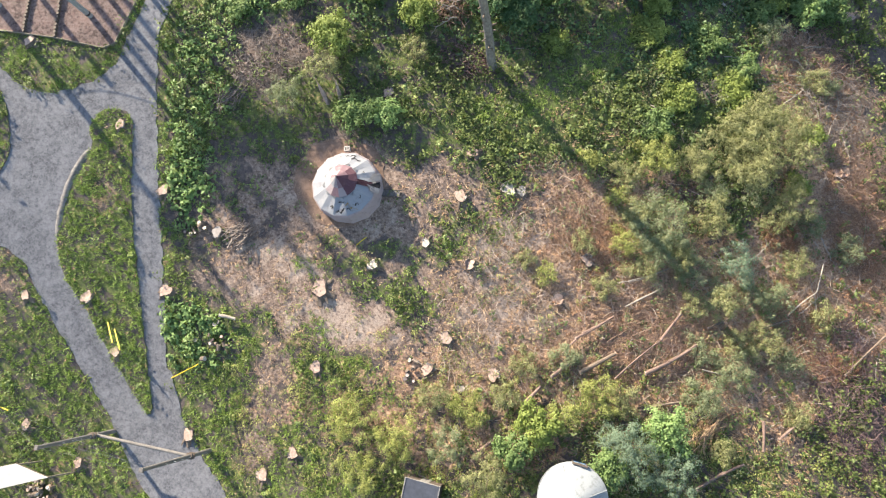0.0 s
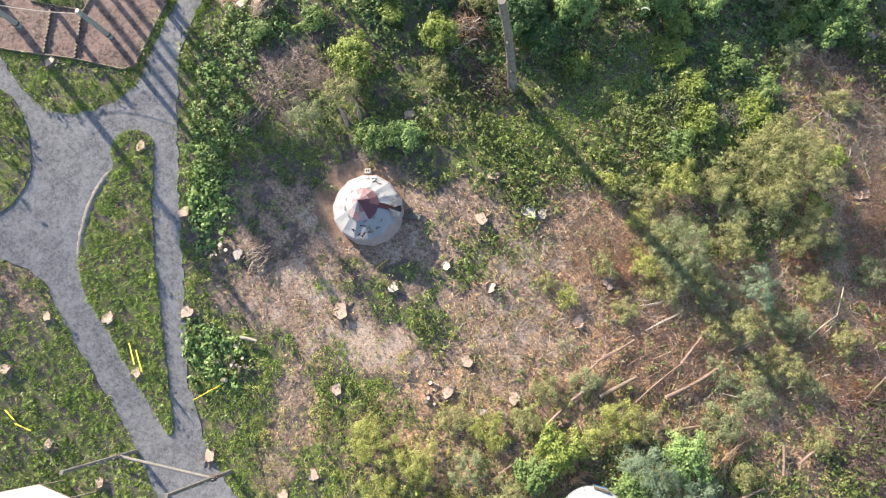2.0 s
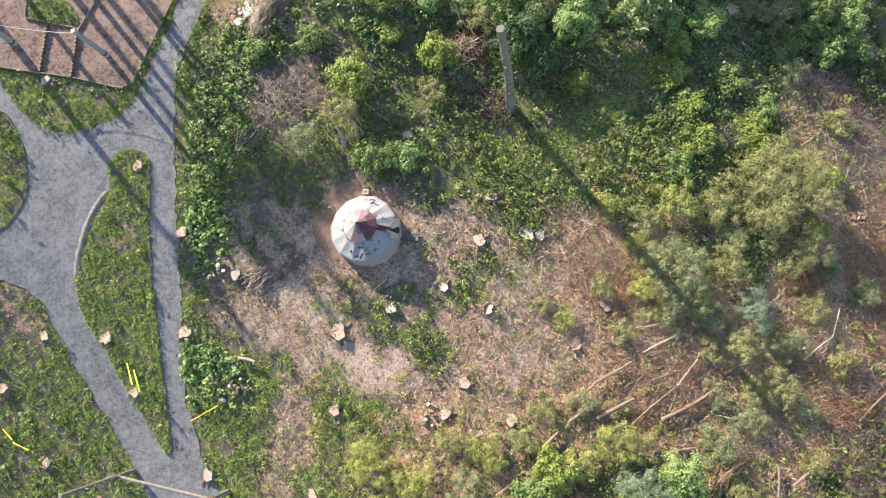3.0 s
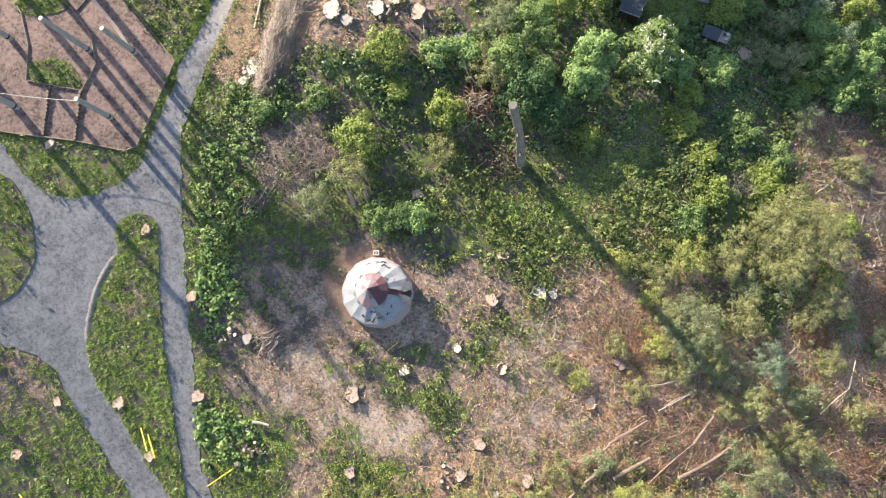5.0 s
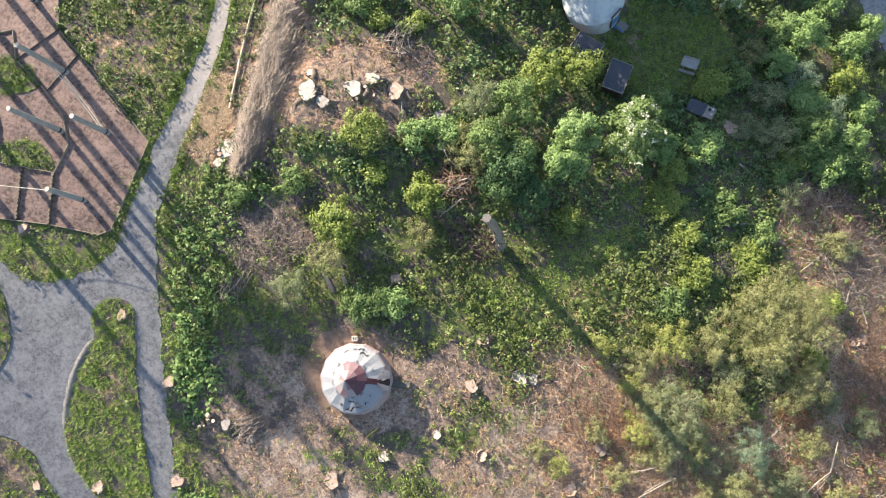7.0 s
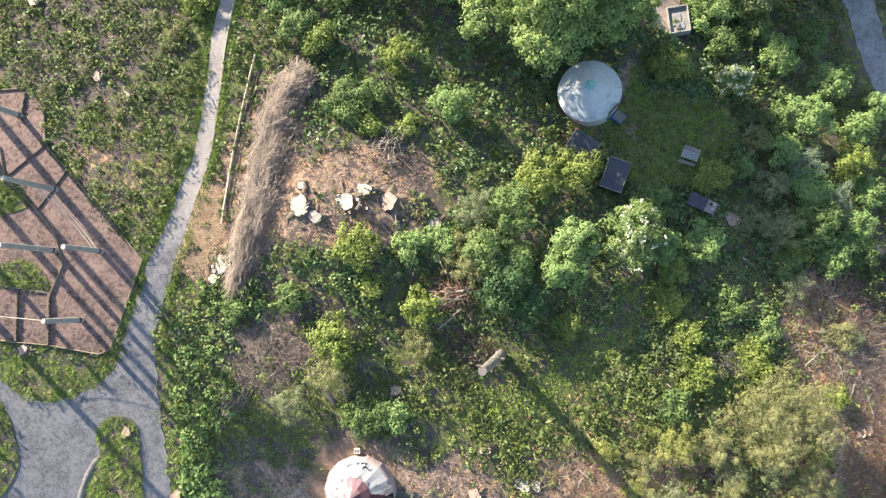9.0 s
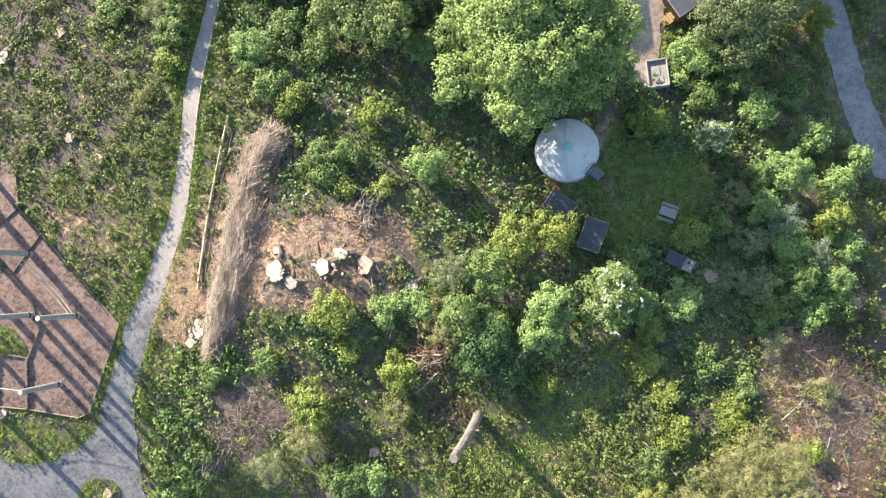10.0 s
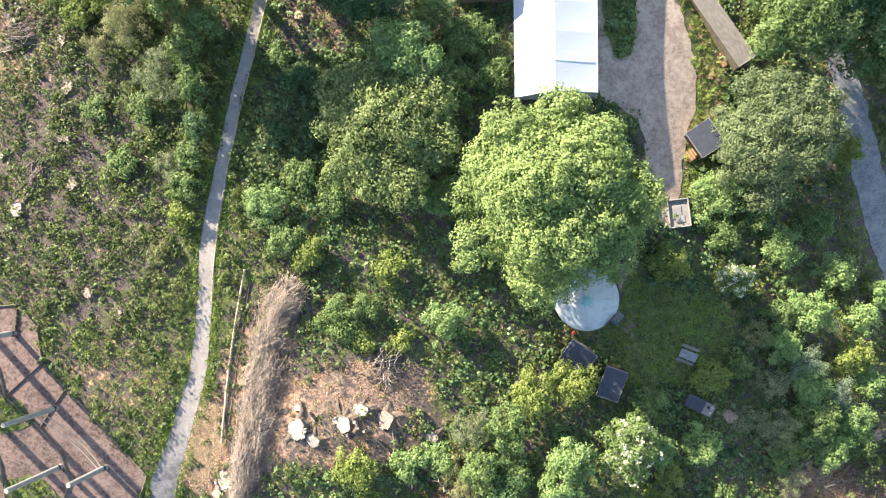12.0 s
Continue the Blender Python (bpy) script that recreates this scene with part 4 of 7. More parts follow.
def grey_yurt(x, y, turn, label, door_turn, canvas):
    """A low round yurt under a weathered sheet, with a star-shaped teal crown."""
    yurt = thing("yurt", x, y, label, "yurt", "yurts", turn, 0.1)
    r, sides = 2.62, 40
    bm = bmesh.new()
    cone_ring(bm, 2.48, -0.6, 2.48, 1.6, sides)
    part("wall", bm, canvas, yurt, smooth=True)
    bm = bmesh.new()
    profile = ((r, 1.62), (2.15, 1.96), (1.6, 2.32), (1.05, 2.72), (0.55, 3.06), (0.0, 3.3))
    for (ra, za), (rb, zb) in zip(profile, profile[1:]):
        cone_ring(bm, ra, za, rb, zb, sides)
    bmesh.ops.remove_doubles(bm, verts=bm.verts, dist=1e-3)
    for v in bm.verts:
        a = math.atan2(v.co.y, v.co.x)
        d = math.hypot(v.co.x, v.co.y)
        v.co.z += 0.05 * math.cos(4 * a) * min(d, 1.6) * (1 if d < 2.2 else 0.3) - (0.03 * abs(math.sin(11 * a)) if d > 2 else 0)
    part("roof", bm, canvas, yurt, "weathered grey-white roof sheet", smooth=True)
    bm = bmesh.new()
    cone_ring(bm, r + 0.02, 1.42, r, 1.64, sides, dent=0.03)
    part("valance", bm, canvas, yurt)
    bm = bmesh.new()
    ring, mid = [], bm.verts.new((0, 0, 3.38))
    for k in range(24):
        a = 2 * math.pi * k / 24
        d = 0.42 + 1.0 * max(0.0, math.cos(4 * a)) ** 1.3
        ring.append(bm.verts.new((d * math.cos(a), d * math.sin(a), 3.38 - 0.66 * d + 0.06)))
    for a, b in zip(ring, ring[1:] + ring[:1]):
        bm.faces.new((mid, a, b))
    part("crown_sheet", bm, M_TEAL, yurt, "teal star-shaped crown sheet")
    for k in range(4):
        a = math.pi / 2 * k
        bm = bmesh.new()
        pts = []
        for j in range(7):
            d = 1.1 + 1.5 * j / 6
            pts.append((d * math.cos(a), d * math.sin(a), 3.38 - 0.66 * d + 0.09))
        tube(bm, pts, 0.035, 6)
        part("roof_fold", bm, canvas, yurt, "raised fold in the roof sheet")
    door_of(yurt, 2.5, door_turn, M_BLUE)
    return yurt


grey_yurt(*YURT_B, 4, "round grey-white yurt with a teal crown in a shaded clearing", -44, M_CANVAS_GREY)
grey_yurt(*YURT_C, 20, "round grey-white yurt with a teal crown behind shrubs", 60, M_CANVAS_MOULD_SHADE)


def pallet_step(x, y, turn):
    step = thing("door_step", x, y, "grey timber step at the yurt door with a blue rail", "step", turn=turn)
    for k in range(5):
        bm = bmesh.new()
        box(bm, (0.17, 0.9, 0.04), (-0.4 + 0.19 * k, 0, 0.3), bevel=0.005)
        part("plank", bm, M_PALE_WOOD, step)
    for side in (-1, 1):
        bm = bmesh.new()
        box(bm, (0.95, 0.07, 0.28), (0, 0.38 * side, 0.14), bevel=0.006)
        part("bearer", bm, M_DARK_WOOD, step)
    bm = bmesh.new()
    box(bm, (0.12, 0.1, 0.75), (-0.42, -0.5, 0.38), bevel=0.01)
    box(bm, (0.95, 0.12, 0.06), (0, -0.5, 0.72), bevel=0.01)
    part("rail", bm, M_BLUE, step, "blue painted rail")


pallet_step(20.13, 31.76, -40)
bm = bmesh.new()
red = thing("gas_bottle", 16.58, 30.32, "small red gas bottle beside the yurt wall", "bottle")
tube(bm, [(0, 0, 0), (0, 0, 0.08), (0, 0, 0.45), (0, 0, 0.56)], [0.12, 0.16, 0.16, 0.07], 14)
part("body", bm, M_RED, red, smooth=False)
bm = bmesh.new()
tube(bm, [(0, 0, 0.56), (0, 0, 0.64)], 0.04, 8)
part("valve", bm, M_STEEL, red)


# ---------- marquee ----------
def build_marquee():
    a, b = Vector(MARQUEE_END), Vector(MARQUEE_FAR)
    way = (b - a).normalized()
    turn = math.degrees(math.atan2(way.y, way.x)) - 90
    tent = thing("marquee", a.x, a.y, "long white gabled marquee with a pale blue sunless slope", "marquee", turn=turn)
    half, eave, ridge, bay, count = 3.2, 1.5, 3.1, 2.3, 7
    base = min(float(rise(a.x, a.y)), float(rise(*(a + way * 12)))) - float(rise(a.x, a.y))
    for k in range(count):
        y0, y1 = k * bay, (k + 1) * bay
        for side in (-1, 1):
            bm = bmesh.new()
            n = 6
            grid = [[bm.verts.new((side * half * (1 - i / n), y0 + (y1 - y0) * j / 4,
                                   eave + (ridge - eave) * i / n - 0.05 * math.sin(math.pi * j / 4) * math.sin(math.pi * i / n)))
                     for j in range(5)] for i in range(n + 1)]
            for i in range(n):
                for j in range(4):
                    q = (grid[i][j], grid[i][j + 1], grid[i + 1][j + 1], grid[i + 1][j])
                    bm.faces.new(q if side < 0 else q[::-1])
            part("roof_panel", bm, M_PVC, tent, "white roof sheet", smooth=True)
            bm = bmesh.new()
            box(bm, (0.03, bay - 0.04, eave - base), (side * half, (y0 + y1) / 2, (eave + base) / 2), bevel=0.008)
            part("side_wall", bm, M_PVC, tent)
            if k < 2:
                bm = bmesh.new()
                beam(bm, (side * (half + 0.02), y0, eave + 0.01), (0, y0, ridge + 0.01), 0.05, 0.025)
                part("seam", bm, M_PVC_BLUE, tent, "blue-grey seam band")
    bm = bmesh.new()
    ring = [bm.verts.new(p) for p in ((-half, 0, base), (half, 0, base), (half, 0, eave), (0, 0, ridge), (-half, 0, eave))]
    bm.faces.new(ring)
    bmesh.ops.solidify(bm, geom=bm.faces[:], thickness=0.03)
    part("gable_wall", bm, M_PVC, tent)
    for side in (-1, 1):
        bm = bmesh.new()
        beam(bm, (side * half, -0.02, eave), (side * half, count * bay, eave), 0.09, 0.09)
        part("eave_rail", bm, M_PVC_BLUE, tent)
    for side in (-1, 1):
        for y in (0.3, 3.0, 6.0):
            bm = bmesh.new()
            tube(bm, [(side * half, y, eave), (side * (half + 1.4), y - 0.2, base + 0.15)], 0.015, 5)
            part("guy_line", bm, M_ROPE, tent)
    return tent


build_marquee()


# ---------- sheds, benches and stores ----------
def shed(name, x, y, turn, length, width, low, high, label, roof=None, wall=None, hang=0.12):
    """A small timber shed: four boarded walls, a door and a sloping roof with battens and a fascia."""
    s = thing(name, x, y, label, "shed", "", turn)
    wall = wall or M_DARK_WOOD
    drop = 0.8
    for side, height in ((-1, low), (1, high)):
        count = max(3, int(length / 0.3))
        for k in range(count):
            bm = bmesh.new()
            box(bm, (length / count - 0.012, 0.04, height + drop), (-length / 2 + length / count * (k + 0.5), side * width / 2, (height - drop) / 2), bevel=0.006)
            part("wall_board", bm, wall, s)
    for side in (-1, 1):
        bm = bmesh.new()
        ring = [bm.verts.new(p) for p in ((side * length / 2, -width / 2, -drop), (side * length / 2, width / 2, -drop),
                                          (side * length / 2, width / 2, high), (side * length / 2, -width / 2, low))]
        bm.faces.new(ring)
        bmesh.ops.solidify(bm, geom=bm.faces[:], thickness=0.04)
        part("end_wall", bm, wall, s)
    angle = math.degrees(math.atan2(high - low, width))
    run = math.hypot(high - low, width) + 2 * hang
    mid = (0, 0, (low + high) / 2 + 0.06)
    bm = bmesh.new()
    box(bm, (length + 2 * hang, run, 0.05), mid, (angle, 0, 0), 0.012)
    top = part("roof", bm, roof or M_FELT, s, "sloping felt roof")
    for k in (-0.5, 0.5):
        bm = bmesh.new()
        box(bm, (0.07, run, 0.05), (k * (length + 2 * hang - 0.1), 0, mid[2] + 0.05), (angle, 0, 0), 0.01)
        part("batten", bm, M_PALE_WOOD, top, "pale edge batten")
    for side in (-1, 1):
        bm = bmesh.new()
        c, sn = math.cos(radians(angle)), math.sin(radians(angle))
        box(bm, (length + 2 * hang, 0.03, 0.12), (0, side * run / 2 * c, mid[2] + side * run / 2 * sn - 0.03), (angle, 0, 0), 0.006)
        part("fascia", bm, M_PALE_WOOD, top, "pale fascia board")
    bm = bmesh.new()
    box(bm, (0.75, 0.05, min(1.7, high - 0.1)), (0, width / 2 + 0.03, min(1.7, high - 0.1) / 2 + 0.05), bevel=0.008)
    part("door", bm, M_PALE_WOOD, s)
    return s


shed("garden_shed", 16.98, 28.60, -33, 2.2, 1.7, 1.6, 1.85, "small dark shed with a blue-grey felt roof, half under a bush")
shed("garden_shed", 19.75, 26.40, 72, 2.45, 1.6, 1.5, 1.8, "small dark shed with a grey felt roof and pale edges")


def store_box(x, y, turn):
    """A long low bench store with a felt lid and a pile of pots at one end."""
    s = thing("bench_store", x, y, "low grey bench store with a felt lid and pale slab", "store", "", turn)
    bm = bmesh.new()
    box(bm, (2.3, 1.0, 1.0), (0, 0, 0.3), bevel=0.015)
    part("body", bm, M_DARK_WOOD, s)
    bm = bmesh.new()
    box(bm, (1.5, 1.15, 0.06), (-0.42, 0, 0.84), (3, 0, 0), 0.012)
    lid = part("lid", bm, M_FELT, s, "blue-grey felt lid")
    bm = bmesh.new()
    box(bm, (0.06, 1.18, 0.04), (0.35, 0, 0.88), (3, 0, 0), 0.008)
    part("batten", bm, M_PALE_WOOD, lid)
    bm = bmesh.new()
    box(bm, (0.8, 1.05, 0.06), (0.75, 0, 0.83), (-2, 2, 0), 0.012)
    part("slab", bm, M_PALE_WOOD, s, "pale weathered slab")
    for k, (px, py) in enumerate(((0.62, 0.2), (0.9, -0.15), (0.85, 0.3))):
        bm = bmesh.new()
        tube(bm, [(px, py, 0.86), (px, py, 1.02)], [0.08, 0.12], 10)
        part("pot", bm, M_STONE if k else M_DARK, s, "small garden pot")


store_box(27.05, 24.45, -25)


def picnic_table(x, y, turn):
    t = thing("picnic_table", x, y, "grey weathered picnic table with two benches on the lawn", "table", "", turn)
    for k in range(5):
        bm = bmesh.new()
        box(bm, (1.4, 0.135, 0.04), (0, -0.3 + 0.15 * k, 0.75), bevel=0.006)
        part("table_board", bm, M_POLE, t)
    for side in (-1, 1):
        for k in range(2):
            bm = bmesh.new()
            box(bm, (1.4, 0.13, 0.04), (0, side * (0.58 + 0.13 * k), 0.44), bevel=0.006)
            part("bench_board", bm, M_PALE_WOOD, t)
        for end in (-0.5, 0.5):
            bm = bmesh.new()
            beam(bm, (end, side * 0.55, -0.15), (end, side * 0.22, 0.72), 0.05, 0.09)
            part("leg", bm, M_DARK_WOOD, t)
    for end in (-0.5, 0.5):
        bm = bmesh.new()
        beam(bm, (end, -0.74, 0.38), (end, 0.74, 0.38), 0.05, 0.09)
        beam(bm, (end, -0.36, 0.69), (end, 0.36, 0.69), 0.05, 0.08)
        part("cross_bar", bm, M_DARK_WOOD, t)
    return t


picnic_table(26.05, 28.61, -20)


def raised_bed(x, y, turn):
    s = thing("sand_box", x, y, "timber-framed tray with grey sheet and pale slabs inside", "tray", "", turn)
    for sx, sy, w, d in ((0, 1.15, 1.7, 0.09), (0, -1.15, 1.7, 0.09), (0.82, 0, 0.09, 2.4), (-0.82, 0, 0.09, 2.4)):
        bm = bmesh.new()
        box(bm, (w, d, 0.9), (sx, sy, 0.2), bevel=0.012)
        part("side_board", bm, M_POLE, s, "weathered side board")
    bm = bmesh.new()
    box(bm, (1.55, 2.2, 0.3), (0, 0, 0.22), bevel=0.01)
    part("sheet", bm, M_PALE_WOOD, s, "grey sheet")
    for px, py, w, d in ((-0.1, 0.25, 0.65, 0.8), (0.1, -0.5, 0.7, 0.6), (-0.25, -0.2, 0.5, 0.5)):
        bm = bmesh.new()
        box(bm, (w, d, 0.06), (px, py, 0.41 + 0.02 * w), (0, 2, 10 * px), 0.01)
        part("slab", bm, M_ROOF_GREY, s, "pale grey slab")


raised_bed(25.02, 40.55, 8)
shed("long_shed", 27.76, 56.05, -57, 7.6, 1.15, 1.7, 1.85, "long low shed with a weathered grey board roof under overhanging trees", M_SHED_ROOF, M_BOARD)
shed("tool_shed", 26.80, 46.64, 35, 2.0, 2.2, 1.7, 1.9, "small shed with a grey sheet roof half under a tree", M_FELT, M_DARK_WOOD)


def timber_stack(x, y, turn, rows, length, label, material, radius=0.09, square=False, tiers=2):
    s = thing("timber_stack", x, y, label, "timber", "timber stacks", turn)
    dice = random.Random(rows)
    for tier in range(tiers):
        for k in range(rows - tier):
            bm = bmesh.new()
            px = (k - (rows - tier) / 2) * radius * 2.3
            a = (px + dice.uniform(-0.03, 0.03), -length / 2 + dice.uniform(-0.1, 0.1), radius * (1 + 1.8 * tier))
            b = (px + dice.uniform(-0.03, 0.03), length / 2 + dice.uniform(-0.1, 0.1), radius * (1 + 1.8 * tier))
            if square:
                beam(bm, a, b, radius * 1.8, radius * 1.2, 0.01)
            else:
                tube(bm, [a, b], radius, 9)
            part("billet", bm, material, s)
    return s


timber_stack(28.42, 53.40, -62, 8, 0.45, "stack of fresh orange sawn timber beside the long shed", M_ORANGE_WOOD, 0.07, True)
timber_stack(26.03, 45.52, 35, 5, 0.75, "stack of orange-brown logs beside the tool shed", M_ORANGE_WOOD, 0.11)
shed("store_hut", 8.73, 58.49, 2, 4.0, 2.0, 1.9, 2.2, "pale-roofed hut beside the marquee among trees", M_ROOF_CREAM, M_BOARD)


def canopy(corners, low):
    """A sloping cream sheet on four posts."""
    mid = sum((Vector(c) for c in corners), Vector((0, 0))) / 4
    c = thing("wood_canopy", mid.x, mid.y, "cream sheet canopy on timber posts over a firewood heap", "canopy")
    base = c.matrix_world.translation
    level = max(float(rise(*q)) for q in corners) + low
    tops = [Vector((q[0] - base.x, q[1] - base.y, level - base.z + extra)) for q, extra in zip(corners, (0.3, 0.0, 0.0, 0.3))]
    bm = bmesh.new()
    bm.faces.new([bm.verts.new(p) for p in tops])
    bmesh.ops.recalc_face_normals(bm, faces=bm.faces)
    bmesh.ops.solidify(bm, geom=bm.faces[:], thickness=0.05)
    part("roof_sheet", bm, M_ROOF_CREAM, c, "cream sheet roof")
    for a, b in zip(tops, tops[1:] + tops[:1]):
        bm = bmesh.new()
        beam(bm, a - Vector((0, 0, 0.1)), b - Vector((0, 0, 0.1)), 0.06, 0.12)
        part("edge_beam", bm, M_DARK_WOOD, c)
    for q, top in zip(corners, tops):
        foot_z = float(rise(*q)) - base.z - 0.2
        bm = bmesh.new()
        inward = Vector((-top.x, -top.y, 0)).normalized() * 0.25
        beam(bm, Vector((top.x, top.y, foot_z)) + inward, top + inward - Vector((0, 0, 0.1)), 0.12, 0.12)
        part("post", bm, M_BOARD, c)


canopy([(-25.03, -24.80), (-22.04, -25.57), (-29.65, -28.00), (-29.97, -26.26)], 2.3)
shed("garden_shed", 7.78, -24.05, -8, 2.6, 2.2, 1.8, 2.1, "small shed with a dark blue-grey roof among shrubs", M_FELT)


def firewood_heap(x, y, count, spread, label, seed):
    s = thing("firewood_heap", x, y, label, "firewood", "firewood heaps")
    dice = random.Random(seed)
    for k in range(count):
        a, d = dice.uniform(0, 2 * math.pi), spread * math.sqrt(dice.random())
        r, length = dice.uniform(0.1, 0.2), dice.uniform(0.25, 0.5)
        tilt, turn = dice.uniform(-25, 25) if k % 2 else dice.uniform(60, 90), dice.uniform(0, 360)
        z = 0.12 + 0.35 * (1 - d / spread) * dice.random()
        m = pose(d * math.cos(a), d * math.sin(a), z, tilt, 0, turn)
        bm = bmesh.new()
        tube(bm, [m @ Vector((0, 0, -length / 2)), m @ Vector((0, 0, length / 2))], r, 9, False, 0.2, k)
        log = part("log", bm, M_BARK, s)
        for end in (-1, 1):
            bm = bmesh.new()
            tube(bm, [m @ Vector((0, 0, end * (length / 2 - 0.01))), m @ Vector((0, 0, end * (length / 2 + 0.004)))], r * 0.99, 9)
            bmesh.ops.recalc_face_normals(bm, faces=bm.faces)
            part("sawn_end", bm, (M_CUT, M_CUT_GREY, M_CUT_WHITE)[k % 3], log, "pale sawn end")
    return s


firewood_heap(-12.64, -4.76, 13, 0.95, "heap of split logs on bare ground beside a stump", 1)
firewood_heap(-10.97, -13.53, 16, 1.7, "scattered sawn logs among broad-leaved weeds", 2)
firewood_heap(-25.40, -27.41, 30, 1.3, "dark heap of firewood under the store's eave", 3)
firewood_heap(6.09, -14.72, 8, 0.9, "few sawn logs and bark beside a stump", 4)
firewood_heap(-4.59, 23.54, 7, 1.2, "big pale sawn rounds among fresh stumps", 6)
firewood_heap(-0.87, 22.22, 6, 1.3, "big pale sawn rounds among fresh stumps", 7)
firewood_heap(-12.56, 16.87, 5, 0.8, "pale sawn slabs beside a fresh stump", 8)
firewood_heap(-30.25, 56.51, 6, 0.8, "few sawn logs beside a heap of sticks", 5)


# ---------- stumps ----------
def stump_model(seed, cut, roots=5, torn=False):
    """A sawn or torn stump with splayed roots, its pale face and a felling hinge."""
    dice = random.Random(seed)
    s = new("tree_stump")
    sides = 22
    bm = bmesh.new()
    phase = [dice.uniform(0, 6.28) for _ in range(5)]
    knobs = [dice.uniform(-0.07, 0.07) for _ in range(sides)]

    def radius(k, z):
        a = 2 * math.pi * k / sides
        flare = (1 - z) ** 2
        lobes = 0.5 + 0.5 * math.cos(roots * a + phase[0])
        wedge = 0.72 if torn and math.sin(a + phase[4]) < -0.1 else 1.0
        return 0.42 * (1 + 0.12 * math.sin(2 * a + phase[1]) + 0.1 * math.sin(3 * a + phase[2]) + 0.14 * (lobes - 0.5) + knobs[k % sides]) * (1 + flare * (0.3 + 0.8 * lobes)) * (wedge if z > 0.5 else 1)

    def top(k):
        a = 2 * math.pi * k / sides
        return 0.35 + (0.26 * math.cos(a + phase[3]) if torn else (0.05 if math.sin(a + phase[3]) > 0.2 else 0.0))

    def spot(k, r, z):
        return bm.verts.new((r * math.cos(2 * math.pi * k / sides), r * math.sin(2 * math.pi * k / sides), z))

    rings = [[spot(k, radius(k, z), -0.25 + (top(k) + 0.25) * z) for k in range(sides)] for z in (0, 0.25, 0.6, 1.0)]
    for one, two in zip(rings, rings[1:]):
        for k in range(sides):
            bm.faces.new((one[k], one[(k + 1) % sides], two[(k + 1) % sides], two[k]))
    part("bark", bm, M_BARK, s, "rough brown bark with root flare")
    bm = bmesh.new()
    low = [spot(k, radius(k, 1.0) * 0.96, top(k) + 0.01) for k in range(sides)]
    mid = bm.verts.new((0.04, 0.02, 0.37))
    for a, c in zip(low, low[1:] + low[:1]):
        bm.faces.new((mid, a, c))
    ext = bmesh.ops.extrude_edge_only(bm, edges=[e for e in bm.edges if e.is_boundary])
    bmesh.ops.translate(bm, verts=[g for g in ext["geom"] if isinstance(g, bmesh.types.BMVert)], vec=(0, 0, -0.1))
    part("sawn_face", bm, cut, s, "pale torn face" if torn else "pale sawn face")
    bm = bmesh.new()
    strip = []
    for k in range(11):
        c = phase[3] + (k / 10 - 0.5) * (2.0 if torn else 1.3)
        foot_, tip = dice.uniform(0.34, 0.4), dice.uniform(0.36, 0.52)
        tall = (dice.uniform(0.12, 0.45) if torn else dice.uniform(0.05, 0.25)) * (1 if k % 2 else 0.4)
        strip.append([bm.verts.new((q * math.cos(c), q * math.sin(c), z)) for q, z in ((foot_ - 0.06, 0.3), (tip, 0.34 + tall), (foot_ + 0.08, 0.28))])
    for one, two in zip(strip, strip[1:]):
        for k in range(2):
            bm.faces.new((one[k], two[k], two[k + 1], one[k + 1]))
    part("splinters", bm, M_CUT_GREY if seed % 2 else cut, s, "torn hinge splinters")
    for k in range(3):
        c = phase[0] + 2 * math.pi * k / 3 + dice.uniform(-0.5, 0.5)
        reach = dice.uniform(0.75, 1.25)
        way, side = Vector((math.cos(c), math.sin(c), 0)), Vector((-math.sin(c), math.cos(c), 0))
        bm = bmesh.new()
        tube(bm, [way * 0.3 + Vector((0, 0, 0.12)), way * reach * 0.65 + side * dice.uniform(-0.12, 0.12) + Vector((0, 0, 0.06)), way * reach + side * dice.uniform(-0.25, 0.25) - Vector((0, 0, 0.06))],
             [0.15, 0.09, 0.03], 7, True, 0.25, k)
        part("root", bm, M_BARK, s)
    return s


